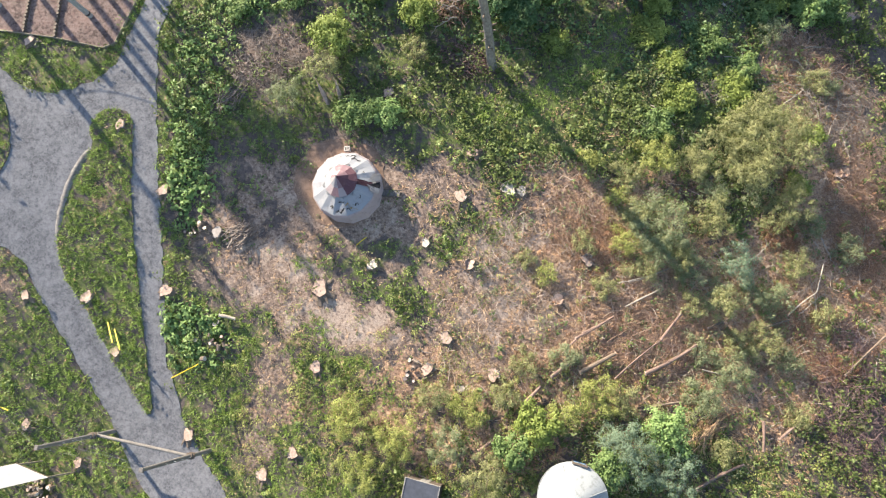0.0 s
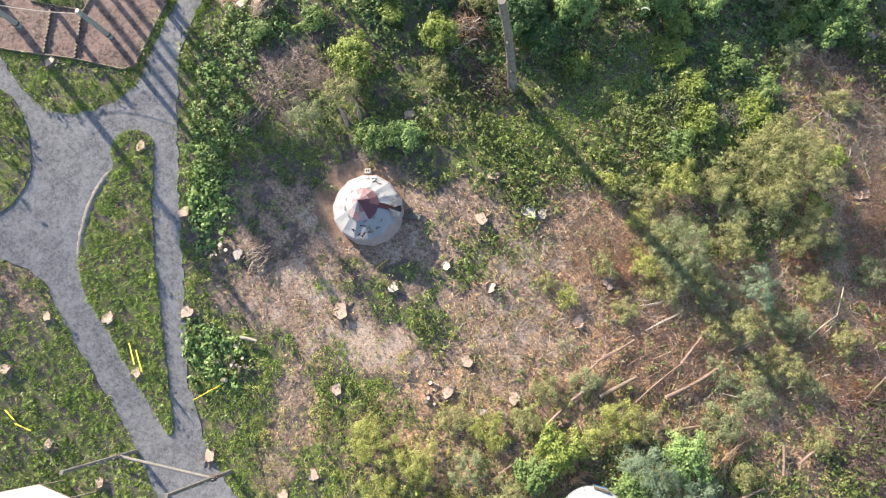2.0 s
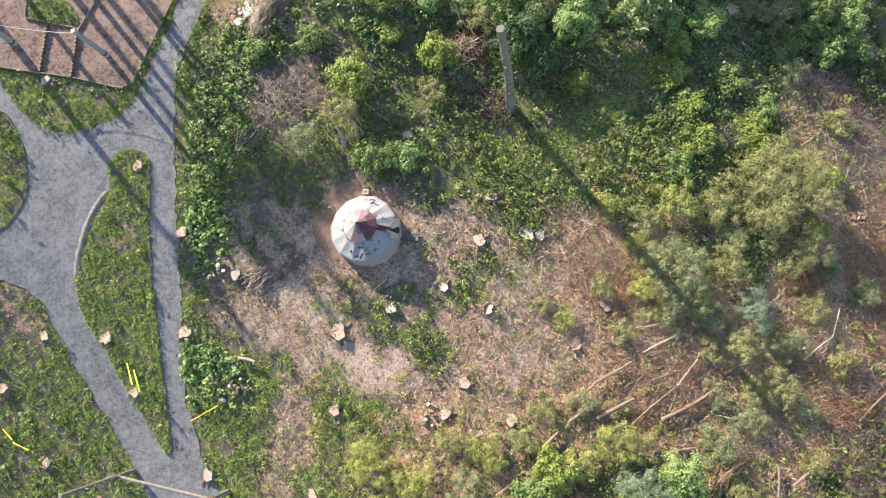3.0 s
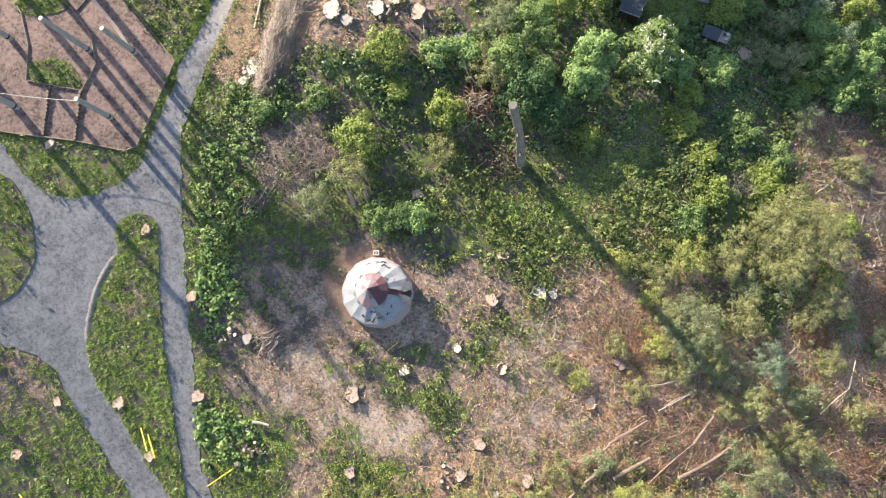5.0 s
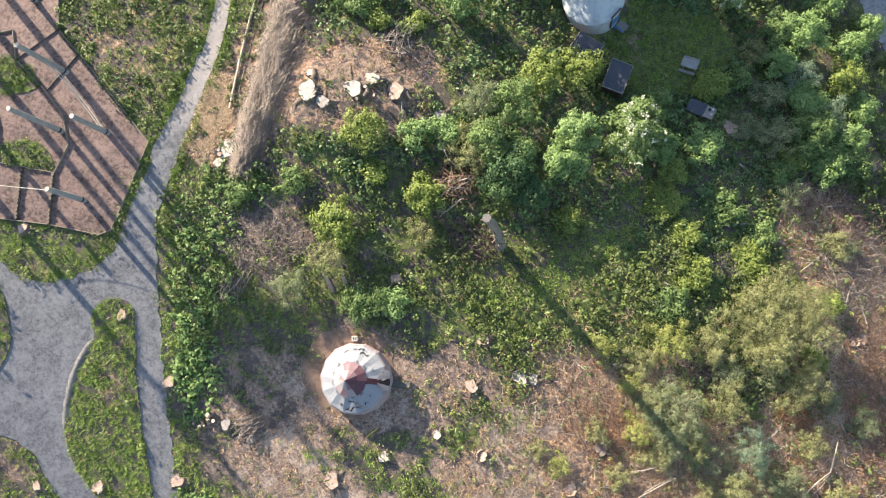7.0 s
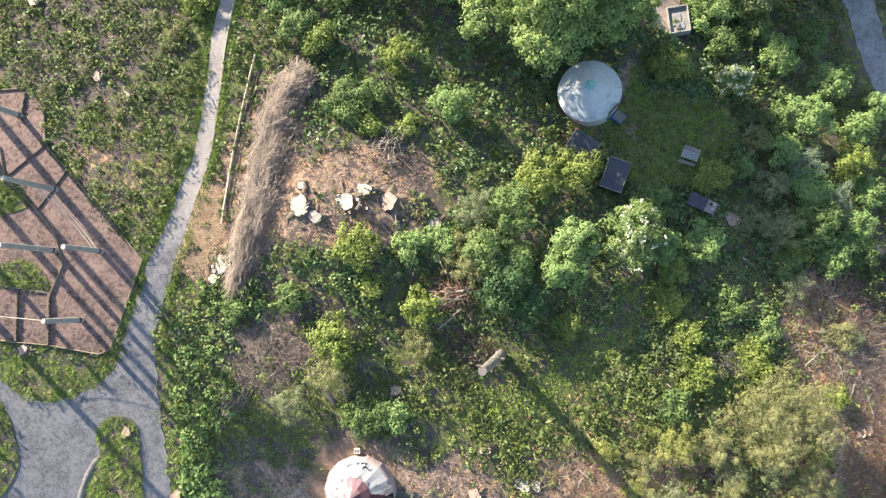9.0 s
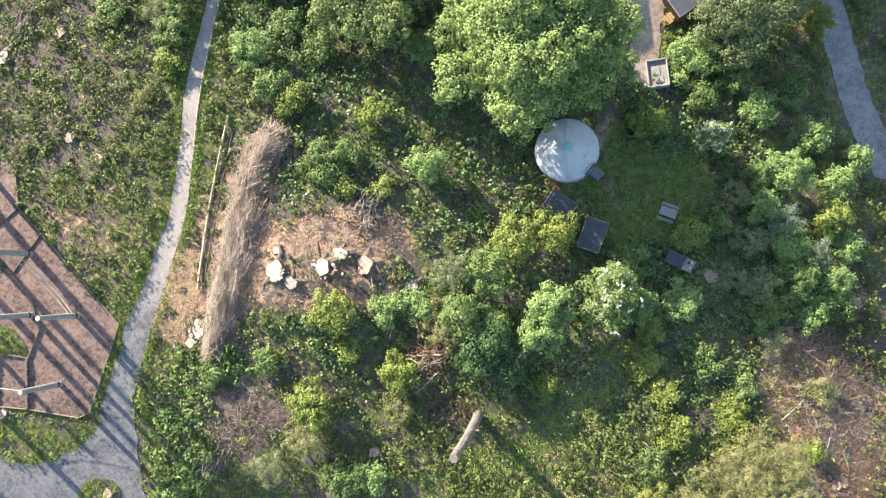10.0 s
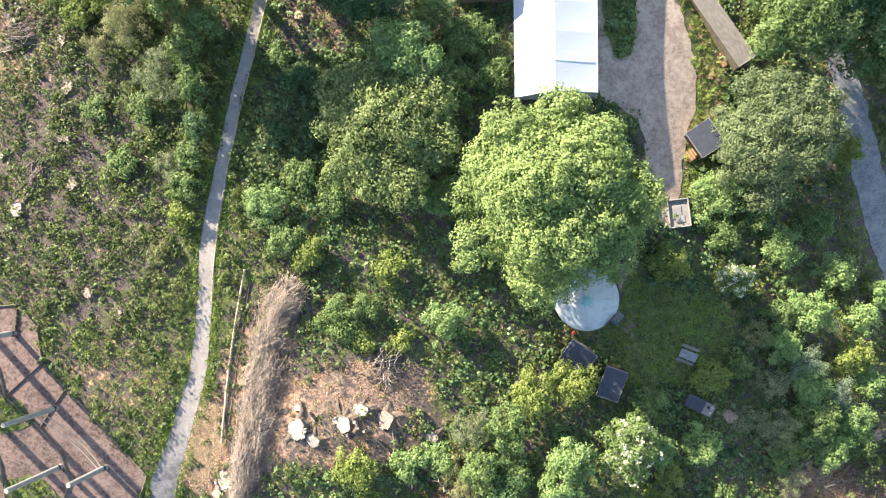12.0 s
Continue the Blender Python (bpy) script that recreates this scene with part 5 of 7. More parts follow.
STUMPS = {"pale": [stump_model(k, M_CUT) for k in (1, 2, 3)], "white": [stump_model(k, M_CUT_WHITE, 6) for k in (4, 5, 6)],
          "grey": [stump_model(k, M_CUT_GREY, 4) for k in (7, 8)], "torn": [stump_model(k, M_CUT, 5, True) for k in (9, 10)]}
STUMP_WORDS = {"pale": "sawn tree stump with a pale pinkish face in rough grass", "white": "large freshly sawn stump with a whitish face and chips round it",
               "grey": "old greyish sawn stump among weeds", "torn": "split tree stump with torn pale splinters on bare ground"}
STUMP_SPOTS = [
    ("white", 2.28, -6.48, 0.85), ("pale", 8.63, -11.85, 1.0), ("pale", 12.56, -14.38, 1.0), ("pale", 9.02, -0.23, 1.0), ("pale", 9.75, 3.52, 0.8),
    ("white", 6.48, -4.33, 0.7), ("white", 12.85, 0.75, 1.15), ("pale", 41.54, 5.78, 0.9), ("pale", 42.86, 21.23, 0.8), ("pale", 7.26, -14.44, 0.8),
    ("pale", -1.93, -8.70, 1.15), ("pale", -19.70, 3.52, 0.75), ("pale", -12.34, -21.46, 0.8), ("pale", -19.10, -15.23, 0.75), ("pale", -3.27, -22.06, 0.75),
    ("torn", 10.20, -5.73, 0.95), ("torn", 19.59, -4.56, 1.0), ("torn", 17.25, -7.96, 0.9), ("pale", 2.51, 7.96, 0.75), ("grey", -10.81, -4.80, 0.9),
    ("pale", -21.70, -10.92, 0.9), ("pale", -26.66, -22.02, 0.7), ("pale", -21.99, -24.71, 0.7), ("pale", -5.68, -24.03, 0.8), ("pale", -26.92, -11.27, 0.7),
    ("grey", 10.03, -15.71, 0.6), ("white", 13.95, 0.65, 1.0), ("torn", 40.94, 5.58, 0.8), ("white", -5.16, 22.60, 1.6), ("white", -1.56, 23.10, 1.75), ("white", -0.23, 24.14, 1.15),
]
STUMP_SPOTS_TWO = [
    ("pale", 1.70, 23.36, 1.2), ("grey", -3.81, 21.73, 1.1), ("white", -11.70, 17.65, 1.5), ("pale", 29.81, 23.31, 1.0), ("pale", -20.69, 31.52, 0.75),
    ("pale", -23.31, 33.16, 0.8), ("white", -29.79, 40.09, 0.6), ("pale", -25.56, 46.16, 0.6), ("pale", -26.17, 46.06, 0.5), ("pale", -24.91, 42.29, 0.9),
    ("pale", -25.59, 50.42, 0.9), ("pale", -26.15, 54.38, 0.8), ("pale", -29.91, 40.09, 0.9), ("grey", 5.27, 21.79, 0.8), ("pale", 42.87, 21.48, 0.7),
    ("pale", -6.00, 56.27, 0.7), ("white", -31.49, 44.67, 0.6), ("pale", -30.43, -15.99, 0.8), ("pale", -15.63, -1.71, 0.8), ("pale", -14.92, -9.91, 0.9),
    ("pale", -28.16, 10.02, 0.75), ("pale", -1.82, -15.05, 0.8), ("white", -5.22, 24.26, 0.8), ("white", -12.41, 16.51, 0.8),
]
used = set()
for n_spot, (sort, x, y, size) in enumerate(STUMP_SPOTS + STUMP_SPOTS_TWO):
    models = STUMPS[sort]
    model = models[n_spot % len(models)]
    m = pose(*lift(x, y, 0), 0, 0, (n_spot * 77) % 360) @ Matrix.Diagonal((1.18 * size, 1.18 * size, 0.45 + 0.35 * size, 1))
    if model.name in used:
        model = copy_thing(model, m)
    else:
        used.add(model.name)
        model.matrix_basis = m
    tagged(model, STUMP_WORDS[sort], "stump", "tree stumps")


# ---------- felled logs and the standing trunk ----------
def fallen_log(x1, y1, x2, y2, radius, label, material=None, h=0.1, cut=None):
    a, b = lift(x1, y1, radius * 0.8 + h), lift(x2, y2, radius * 0.7 + h)
    log = new("fallen_log")
    log.location = a
    n = max(3, int((b - a).length / 0.8))
    dice = random.Random(int(x1 * 10))
    side = (b - a).cross(Vector((0, 0, 1))).normalized()
    bow = dice.uniform(-0.06, 0.06) * (b - a).length * 0.5
    pts = [(b - a) * (k / n) + side * bow * math.sin(math.pi * k / n) for k in range(n + 1)]
    bm = bmesh.new()
    tube(bm, pts, [radius * 0.88 * (1 - 0.25 * k / n) * dice.uniform(0.88, 1.1) for k in range(n + 1)], 10, True, 0.2, n)
    part("bark", bm, material or M_RED_BARK, log)
    for p, q, r in ((pts[0], pts[1], radius), (pts[-1], pts[-2], radius * 0.75)):
        out = (p - q).normalized()
        bm = bmesh.new()
        tube(bm, [p - out * 0.02, p + out * 0.012], r * 0.96, 10)
        part("sawn_end", bm, cut or M_CUT, log, "pale sawn end")
    return tagged(log, label, "log", "felled logs")


RED_LOG = "reddish-brown felled log lying in brushwood"
for row in ((18.88, -11.0, 21.38, -9.3, 0.13), (19.4, -10.55, 21.82, -8.98, 0.12), (18.0, -12.25, 18.9, -11.1, 0.12), (17.11, -14.19, 19.1, -12.3, 0.16), (24.43, -13.26, 28.44, -10.65, 0.18),
            (22.12, -13.83, 25.49, -10.61, 0.08), (25.6, -10.5, 27.13, -8.31, 0.15), (33.75, -16.1, 33.68, -18.39, 0.16), (34.98, -17.42, 37.14, -15.59, 0.13), (28.48, -21.63, 32.1, -19.5, 0.15),
            (11.82, -20.32, 13.38, -19.0, 0.15), (15.14, -16.4, 16.35, -14.96, 0.17)):
    fallen_log(*row, RED_LOG, M_RED_BARK, 0.42)
fallen_log(19.31, -13.63, 22.06, -11.9, 0.21, "thick grey-brown felled log lying in brushwood", M_BARK, 0.45)
fallen_log(24.93, -15.86, 27.14, -15.23, 0.13, "short grey-brown log among brambles", M_BARK, 0.25)
for row in ((29.35, -9.19, 31.68, -7.95, 0.1), (31.67, -9.93, 36.06, -7.87, 0.1), (40.69, -11.91, 44.82, -8.08, 0.12)):
    fallen_log(*row, "thin dark felled pole lying in brushwood", M_BARK, 0.45)
for row in ((22.85, -6.04, 26.13, -4.68, 0.05), (22.69, -8.13, 25.39, -6.49, 0.06), (28.92, -12.54, 31.29, -12.82, 0.06), (35.97, -7.5, 38.49, -5.33, 0.07), (38.49, -5.33, 39.18, -2.82, 0.06)):
    fallen_log(*row, "thin bleached dead branch lying on brushwood", M_BLEACHED, 0.55)
fallen_log(-10.06, -11.60, -8.70, -11.77, 0.16, "short pale sawn log among broad-leaved weeds", M_BLEACHED, 0.35, M_CUT_WHITE)
fallen_log(-11.73, 20.98, -10.03, 35.35, 0.13, "very long pale peeled log beside the footpath", M_PEELED, 0.22, M_CUT_WHITE)
fallen_log(-11.21, 22.47, -9.75, 33.90, 0.06, "long thin dead pole lying beside a pale log", M_BARK, 0.05)
fallen_log(30.60, 20.11, 31.48, 19.43, 0.12, "pale broken log among weeds", M_BLEACHED, 0.1, M_CUT_WHITE)
fallen_log(2.25, 22.47, 2.57, 20.65, 0.07, "thin pale branch beside stumps", M_BLEACHED, 0.15)
fallen_log(36.09, 11.28, 37.99, 12.97, 0.06, "thin bleached dead branch lying on brushwood", M_BLEACHED, 0.2)


def standing_trunk(x, y):
    """A tall beheaded trunk, gently bent, with branch stubs and a pale broken top."""
    t = thing("bare_trunk", x, y, "tall bare tree trunk sawn off at the top, standing among shrubs", "trunk")
    bm = bmesh.new()
    n = 14
    pts = [(0.25 * math.sin(2.6 * k / n), 0.12 * math.sin(3.2 * k / n), -0.4 + 12.7 * k / n) for k in range(n + 1)]
    tube(bm, pts, [0.40 - 0.12 * k / n + (0.16 if k == 0 else 0) for k in range(n + 1)], 16, True, 0.1, 4)
    part("bark", bm, M_PALE_BARK, t, smooth=False)
    bm = bmesh.new()
    tube(bm, [(pts[-1][0], pts[-1][1], 12.28), (pts[-1][0], pts[-1][1], 12.36)], 0.275, 14, True, 0.1)
    part("sawn_top", bm, M_TIMBER, t, "greyish sawn top")
    dice = random.Random(3)
    for k in range(9):
        z = dice.uniform(3, 12)
        i = z / 12.7
        a = dice.uniform(0, 6.28)
        c = Vector((0.25 * math.sin(2.6 * i), 0.12 * math.sin(3.2 * i), z))
        bm = bmesh.new()
        out = Vector((math.cos(a), math.sin(a), 0.3))
        tube(bm, [c + out * 0.25, c + out * dice.uniform(0.5, 0.75)], [0.09, 0.06], 7, True, 0.1)
        part("branch_stub", bm, M_BARK, t)


standing_trunk(10.80, 11.25)
for x1, y1, x2, y2 in ((-3.17, 8.08, -2.44, 6.64), (-1.60, 8.19, -1.40, 6.95)):
    a = lift(x1, y1)
    snag = new("broken_snag")
    snag.location = lift(x2, y2, -0.2)
    way = lift(x1, y1, 1.1) - snag.location
    bm = bmesh.new()
    tube(bm, [(0, 0, 0), way * 0.5, way], [0.2, 0.17, 0.03], 8, True, 0.3, 2)
    part("splintered_wood", bm, M_CUT, snag)
    bm = bmesh.new()
    tube(bm, [Vector((0.05, 0.02, 0)), way * 0.6 + Vector((0.05, 0.03, -0.1))], [0.2, 0.1], 8, True, 0.3, 6)
    part("bark", bm, M_BARK, snag)
    tagged(snag, "splintered broken tree snag with pale torn wood", "snag", "snags")


# ---------- dead branches with side twigs ----------
def dead_branch(x, y, turn, length, curl, radius=0.05, h=0.35, material=None, words="long crooked dead branch lying over brushwood"):
    dice = random.Random(int(abs(x) * 31 + abs(y) * 17))
    t = thing("dead_branch", x, y, words, "branch", "dead branches")
    bm = bmesh.new()
    here, a = Vector((0, 0, h * 0.6)), radians(turn)
    n = 9
    pts = [here.copy()]
    for k in range(n):
        a += radians(curl) / n + dice.uniform(-0.2, 0.2)
        here = here + Vector((math.cos(a), math.sin(a), 0)) * (length / n)
        here.z = float(rise(x + here.x, y + here.y)) - float(rise(x, y)) + h * dice.uniform(0.6, 1.2)
        pts.append(here.copy())
    tube(bm, pts, [radius * (1 - 0.8 * k / n) for k in range(n + 1)], 6, True, 0.15, 3)
    part("stem", bm, material or M_BLEACHED, t)
    for k in range(2, n, 2):
        way = (pts[k] - pts[k - 1]).normalized()
        side = Vector((-way.y, way.x, 0.25)) * dice.choice((-1, 1))
        reach = length * dice.uniform(0.12, 0.3)
        bm = bmesh.new()
        tube(bm, [pts[k], pts[k] + (way * 0.7 + side * 0.5) * reach * 0.5, pts[k] + (way * 0.7 + side * 0.9) * reach], [radius * 0.5, radius * 0.35, radius * 0.12], 5, True, 0.1, k)
        part("twig", bm, material or M_BLEACHED, t)
    return t


for row in ((30.72, 14.84, 15, 5.5, -50), (36.75, 15.65, 5, 3.2, -60), (37.51, 14.13, 10, 4.4, 15), (37.22, 13.26, 2, 3.0, 5), (40.02, 8.37, 75, 4.2, -30), (24.31, 9.34, -35, 3.6, 10),
            (38.52, -7.32, 80, 4.0, 20), (37.04, -7.24, 40, 3.2, -25), (22.01, -6.24, 15, 4.2, 10), (23.20, -7.74, 20, 3.0, 30), (30.80, -3.91, 120, 2.6, 40), (42.86, -1.46, 90, 3.6, -10),
            (39.23, -0.45, -80, 3.0, -20), (40.11, -15.41, 60, 4.6, 15), (43.57, -11.94, 95, 3.0, -30), (35.20, 1.00, 100, 3.4, 20), (29.17, -6.44, 20, 2.6, -20), (32.72, -3.21, 20, 3.2, 60),
            (38.1, 17.0, 6, 4.6, 10), (36.6, 14.1, 8, 5.6, 12), (41.0, 11.4, 70, 4.4, 30), (39.4, 10.2, 110, 3.6, -25), (42.2, 6.8, 95, 4.0, 15), (36.0, 12.4, -20, 3.2, 40)):
    dead_branch(*row)
for row in ((5.51, 15.83, -20, 3.2, 50), (8.31, 16.46, 200, 3.4, -50), (7.90, 15.63, 170, 3.0, 40), (6.80, 17.55, 150, 2.6, -60), (7.72, 14.84, 215, 2.6, 30)):
    dead_branch(*row, 0.06, 1.3, M_BLEACHED, "crooked dead branch of a fallen crown beside a bare trunk")
for row in ((1.05, 27.09, 40, 3.0, 60), (2.59, 27.18, 120, 2.6, -60), (2.06, 28.58, 250, 2.4, 50), (0.74, 28.27, -20, 2.4, 70)):
    dead_branch(*row, 0.05, 0.9, M_BLEACHED, "crooked pale dead branch lying in weeds")


# ---------- trees and shrubs ----------
def leaf_soup(centres, normals, length, width, tint, dice):
    """Corners and faces of many small pointed leaves, each turned its own way."""
    n = len(centres)
    normals = normals / np.maximum(np.linalg.norm(normals, axis=1, keepdims=True), 1e-6)
    spin = dice.normal(size=(n, 3))
    along = np.cross(normals, spin)
    along /= np.maximum(np.linalg.norm(along, axis=1, keepdims=True), 1e-6)
    across = np.cross(normals, along)
    length, width = np.asarray(length).reshape(-1, 1), np.asarray(width).reshape(-1, 1)
    dip = normals * length * 0.12
    verts = np.stack([centres - along * length / 2, centres + across * width / 2 + dip, centres + along * length / 2 - dip, centres - across * width / 2 + dip], 1)
    return verts.reshape(-1, 3), np.arange(4 * n).reshape(-1, 4), np.repeat(tint, 4)


def crown_leaves(radius, low, top, lobes, dice, leaf, density, slim=0.45, airy=0.0, fluff=1.0):
    """Leaves of a crown made of many uneven lobes; also gives the lobes' middles."""
    mids, sizes = [], []
    height = top - low
    for k in range(lobes):
        a = 2.4 * k + dice.uniform(-0.5, 0.5)
        d = math.sqrt((k + 0.4) / lobes) * 0.78
        size = radius * dice.uniform(0.17, 0.38) * (1.15 if lobes < 14 else 1.0) * fluff
        z = low + height * (0.28 + 0.62 * (1 - d * d) * dice.uniform(0.65, 1.0))
        d = d * dice.uniform(0.68, 1.18)
        mids.append((radius * d * math.cos(a), radius * d * math.sin(a), min(z, top - size * 0.5)))
        sizes.append(size)
    points, ways, tints = [], [], []
    for mid, size in zip(mids, sizes):
        area = 4 * math.pi * size * size * 0.62
        # sprays of leaves stand out from each lobe
        count = int(area * 2.6 * (0.2 / leaf)) + 3
        v = dice.normal(size=(count, 3))
        v[:, 2] = np.where(v[:, 2] < -0.25, -v[:, 2], v[:, 2])
        v /= np.linalg.norm(v, axis=1, keepdims=True)
        hub = np.array(mid) + v * size * dice.uniform(0.72 - airy, 1.12, (count, 1)) * np.array([1.0, 1.0, 0.85])
        # upward leaves get a paler tone: light from above painted into the colour
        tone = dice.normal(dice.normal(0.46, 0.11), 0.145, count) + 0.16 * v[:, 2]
        each = max(5, int(density / 2.6 * (leaf / 0.2)))
        idx = np.repeat(np.arange(count), each)
        spread = dice.normal(size=(len(idx), 3))
        spread *= (np.minimum(np.linalg.norm(spread, axis=1), 1.6) / np.linalg.norm(spread, axis=1))[:, None]
        wide = leaf * dice.uniform(0.85, 1.5, count)[idx][:, None]
        points.append(hub[idx] + spread * wide * np.array([1.0, 1.0, 0.7]))
        ways.append(v[idx] * 0.55 + spread * 0.45 + np.array([0, 0, 0.45]) + dice.normal(size=spread.shape) * 0.3)
        # each spray is tinted brighter towards its top, as if lit
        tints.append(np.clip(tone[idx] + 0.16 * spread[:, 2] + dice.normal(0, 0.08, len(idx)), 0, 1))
        # darker leaves within: the crown's inner shade is put into their tint
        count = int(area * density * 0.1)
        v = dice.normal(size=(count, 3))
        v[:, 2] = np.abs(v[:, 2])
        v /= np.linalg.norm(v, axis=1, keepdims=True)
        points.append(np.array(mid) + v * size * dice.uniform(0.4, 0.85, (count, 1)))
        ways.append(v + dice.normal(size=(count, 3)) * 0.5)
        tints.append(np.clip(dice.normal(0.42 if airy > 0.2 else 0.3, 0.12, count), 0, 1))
    points, ways, tints = np.concatenate(points), np.concatenate(ways), np.concatenate(tints)
    n = len(points)
    length = leaf * dice.uniform(0.65, 1.3, n)
    return (*leaf_soup(points, ways, length, length * slim * dice.uniform(0.8, 1.3, n), tints, dice), mids)


SHRUB_COUNT = [0]


def tree(name, x, y, radius, height, leaves, label, category, group="", lobes=9, leaf=0.2, density=90, low=0.25, slim=0.5, airy=0.0, blossom=0, fluff=1.0):
    """A tree or shrub: a tapered trunk or stems, limbs out to the lobes and a crown of single leaves."""
    SHRUB_COUNT[0] += 1
    seed = 100 + SHRUB_COUNT[0]
    dice = np.random.default_rng(seed)
    t = thing(name, x, y, label, category, group)
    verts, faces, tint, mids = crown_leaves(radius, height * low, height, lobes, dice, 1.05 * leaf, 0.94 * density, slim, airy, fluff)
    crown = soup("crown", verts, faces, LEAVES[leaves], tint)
    crown.parent = t
    girth = 0.022 * height + 0.015 * radius
    bm = bmesh.new()
    tube(bm, [(0, 0, -0.4), (0.04 * radius, 0.02 * radius, height * 0.3), (0.02 * radius, -0.03 * radius, height * 0.7)], [girth * 1.5, girth, girth * 0.35], 8, True, 0.15, seed)
    part("trunk", bm, M_BARK, t)
    for k in range(min(len(mids), 7 if height > 6 else 4)):
        m = Vector(mids[-1 - k * max(1, len(mids) // 8) % len(mids)])
        bm = bmesh.new()
        start = Vector((0.03 * radius, 0, height * (0.2 + 0.05 * k)))
        tube(bm, [start, start.lerp(m, 0.5) + Vector((0, 0, 0.05 * height)), m], [girth * 0.55, girth * 0.35, girth * 0.12], 6, True, 0.1, k)
        part("limb", bm, M_BARK, t)
    if blossom:
        spots = verts.reshape(-1, 4, 3).mean(1)
        spots = spots[spots[:, 2] > height * 0.45]
        heads = spots[dice.integers(0, len(spots), blossom)]
        points = np.repeat(heads, 14, 0) + dice.normal(size=(blossom * 14, 3)) * np.array([0.09, 0.09, 0.03]) + np.array([0, 0, 0.07])
        ways = dice.normal(size=points.shape) * 0.4 + np.array([0, 0, 1])
        bv, bf, bt = leaf_soup(points, ways, np.full(len(points), 0.13), np.full(len(points), 0.12), dice.uniform(0, 1, len(points)), dice)
        soup("blossom", bv, bf, M_BLOSSOM, bt).parent = t
    return t


# large trees
tree("tree", 14.5, 41.4, 7.5, 10.0, "ash", "broad light-green ash tree overhanging a yurt and the marquee", "tree", lobes=118, leaf=0.21, density=74, low=0.2, slim=0.5, fluff=0.75)
tree("tree", 1.83, 46.75, 6.8, 5.6, "sallow", "broad mid-green tree beside the footpath", "tree", lobes=64, leaf=0.22, density=64, low=0.15, fluff=0.75)
tree("tree", 3.56, 51.77, 3.2, 6.6, "light", "tall pale green tree behind a darker one", "tree", lobes=30, leaf=0.22, density=85, low=0.3, fluff=0.7)
tree("tree", 31.81, 46.80, 5.9, 5.6, "willow", "broad grey-green willow over a small shed", "tree", lobes=64, leaf=0.2, density=70, low=0.15, slim=0.38, fluff=0.72)
tree("tree", 33.06, 55.81, 4.0, 8.0, "mid", "tall mid-green tree with drooping limbs above the lane", "tree", lobes=34, leaf=0.24, density=75, low=0.2, slim=0.35, airy=0.15)
tree("tree", 35.87, 58.79, 4.2, 9.0, "dark", "tall dark green tree above the lane", "tree", lobes=26, leaf=0.26, density=60, low=0.2)
tree("tree", 33.2, 60.6, 3.4, 7.0, "mid", "leafy green tree behind the long shed", "tree", lobes=22, leaf=0.24, density=75, low=0.3)
tree("tree", 40.81, 55.03, 4.5, 7.5, "mid", "leafy green tree at the far side of the lane", "tree", lobes=24, leaf=0.24, density=70, low=0.25)
# the next four trees are out of view, added to shade path and clearing
tree("tree", -11.52, 59.71, 4.2, 11.0, "dark", "unseen tall dark green tree, added to shade the upper footpath", "tree", lobes=18, leaf=0.3, density=42, low=0.25)
tree("tree", -7.84, 61.30, 4.2, 12.0, "dark", "unseen tall dark green tree, added to shade the upper footpath", "tree", lobes=18, leaf=0.3, density=42, low=0.25)
tree("tree", -16.22, 59.00, 3.8, 9.0, "dark", "unseen tall dark green tree above the felled ground, added for shade", "tree", lobes=16, leaf=0.3, density=42, low=0.25)
tree("tree", -3.43, 61.43, 4.0, 10.0, "dark", "unseen tall dark green tree beyond a small clearing, added for shade", "tree", lobes=16, leaf=0.3, density=42, low=0.25)
tree("tree", 0.00, 57.79, 4.0, 5.5, "dark", "dark green tree beyond a small clearing", "tree", lobes=20, leaf=0.24, density=70, low=0.2)

WORDS = {"moss": "mossy yellow-green fine-leaved shrub on the lower slope", "bright": "yellow-green leafy shrub in rough undergrowth", "light": "light green leafy shrub standing in undergrowth", "mid": "mid-green bushy shrub among brambles",
         "dark": "dark green dense shrub among brambles", "grey": "grey-green willow shrub with fine leaves", "blue": "blue-green soft shrub among brushwood",
         "olive": "olive-green thin shrub over dry grass"}


def shrubs(rows):
    for x, y, r, h, sort in rows:
        fine = sort in ("grey", "blue", "olive", "moss")
        tree("shrub", x, y, r, h, sort, WORDS[sort], "shrub", "shrubs", lobes=int(10 + 4.5 * r), leaf=0.115 if fine else 0.18, density=98 if fine else 70,
             low=0.12, slim=0.32 if fine else 0.55, airy=0.3 if fine else 0.1, fluff=0.85)


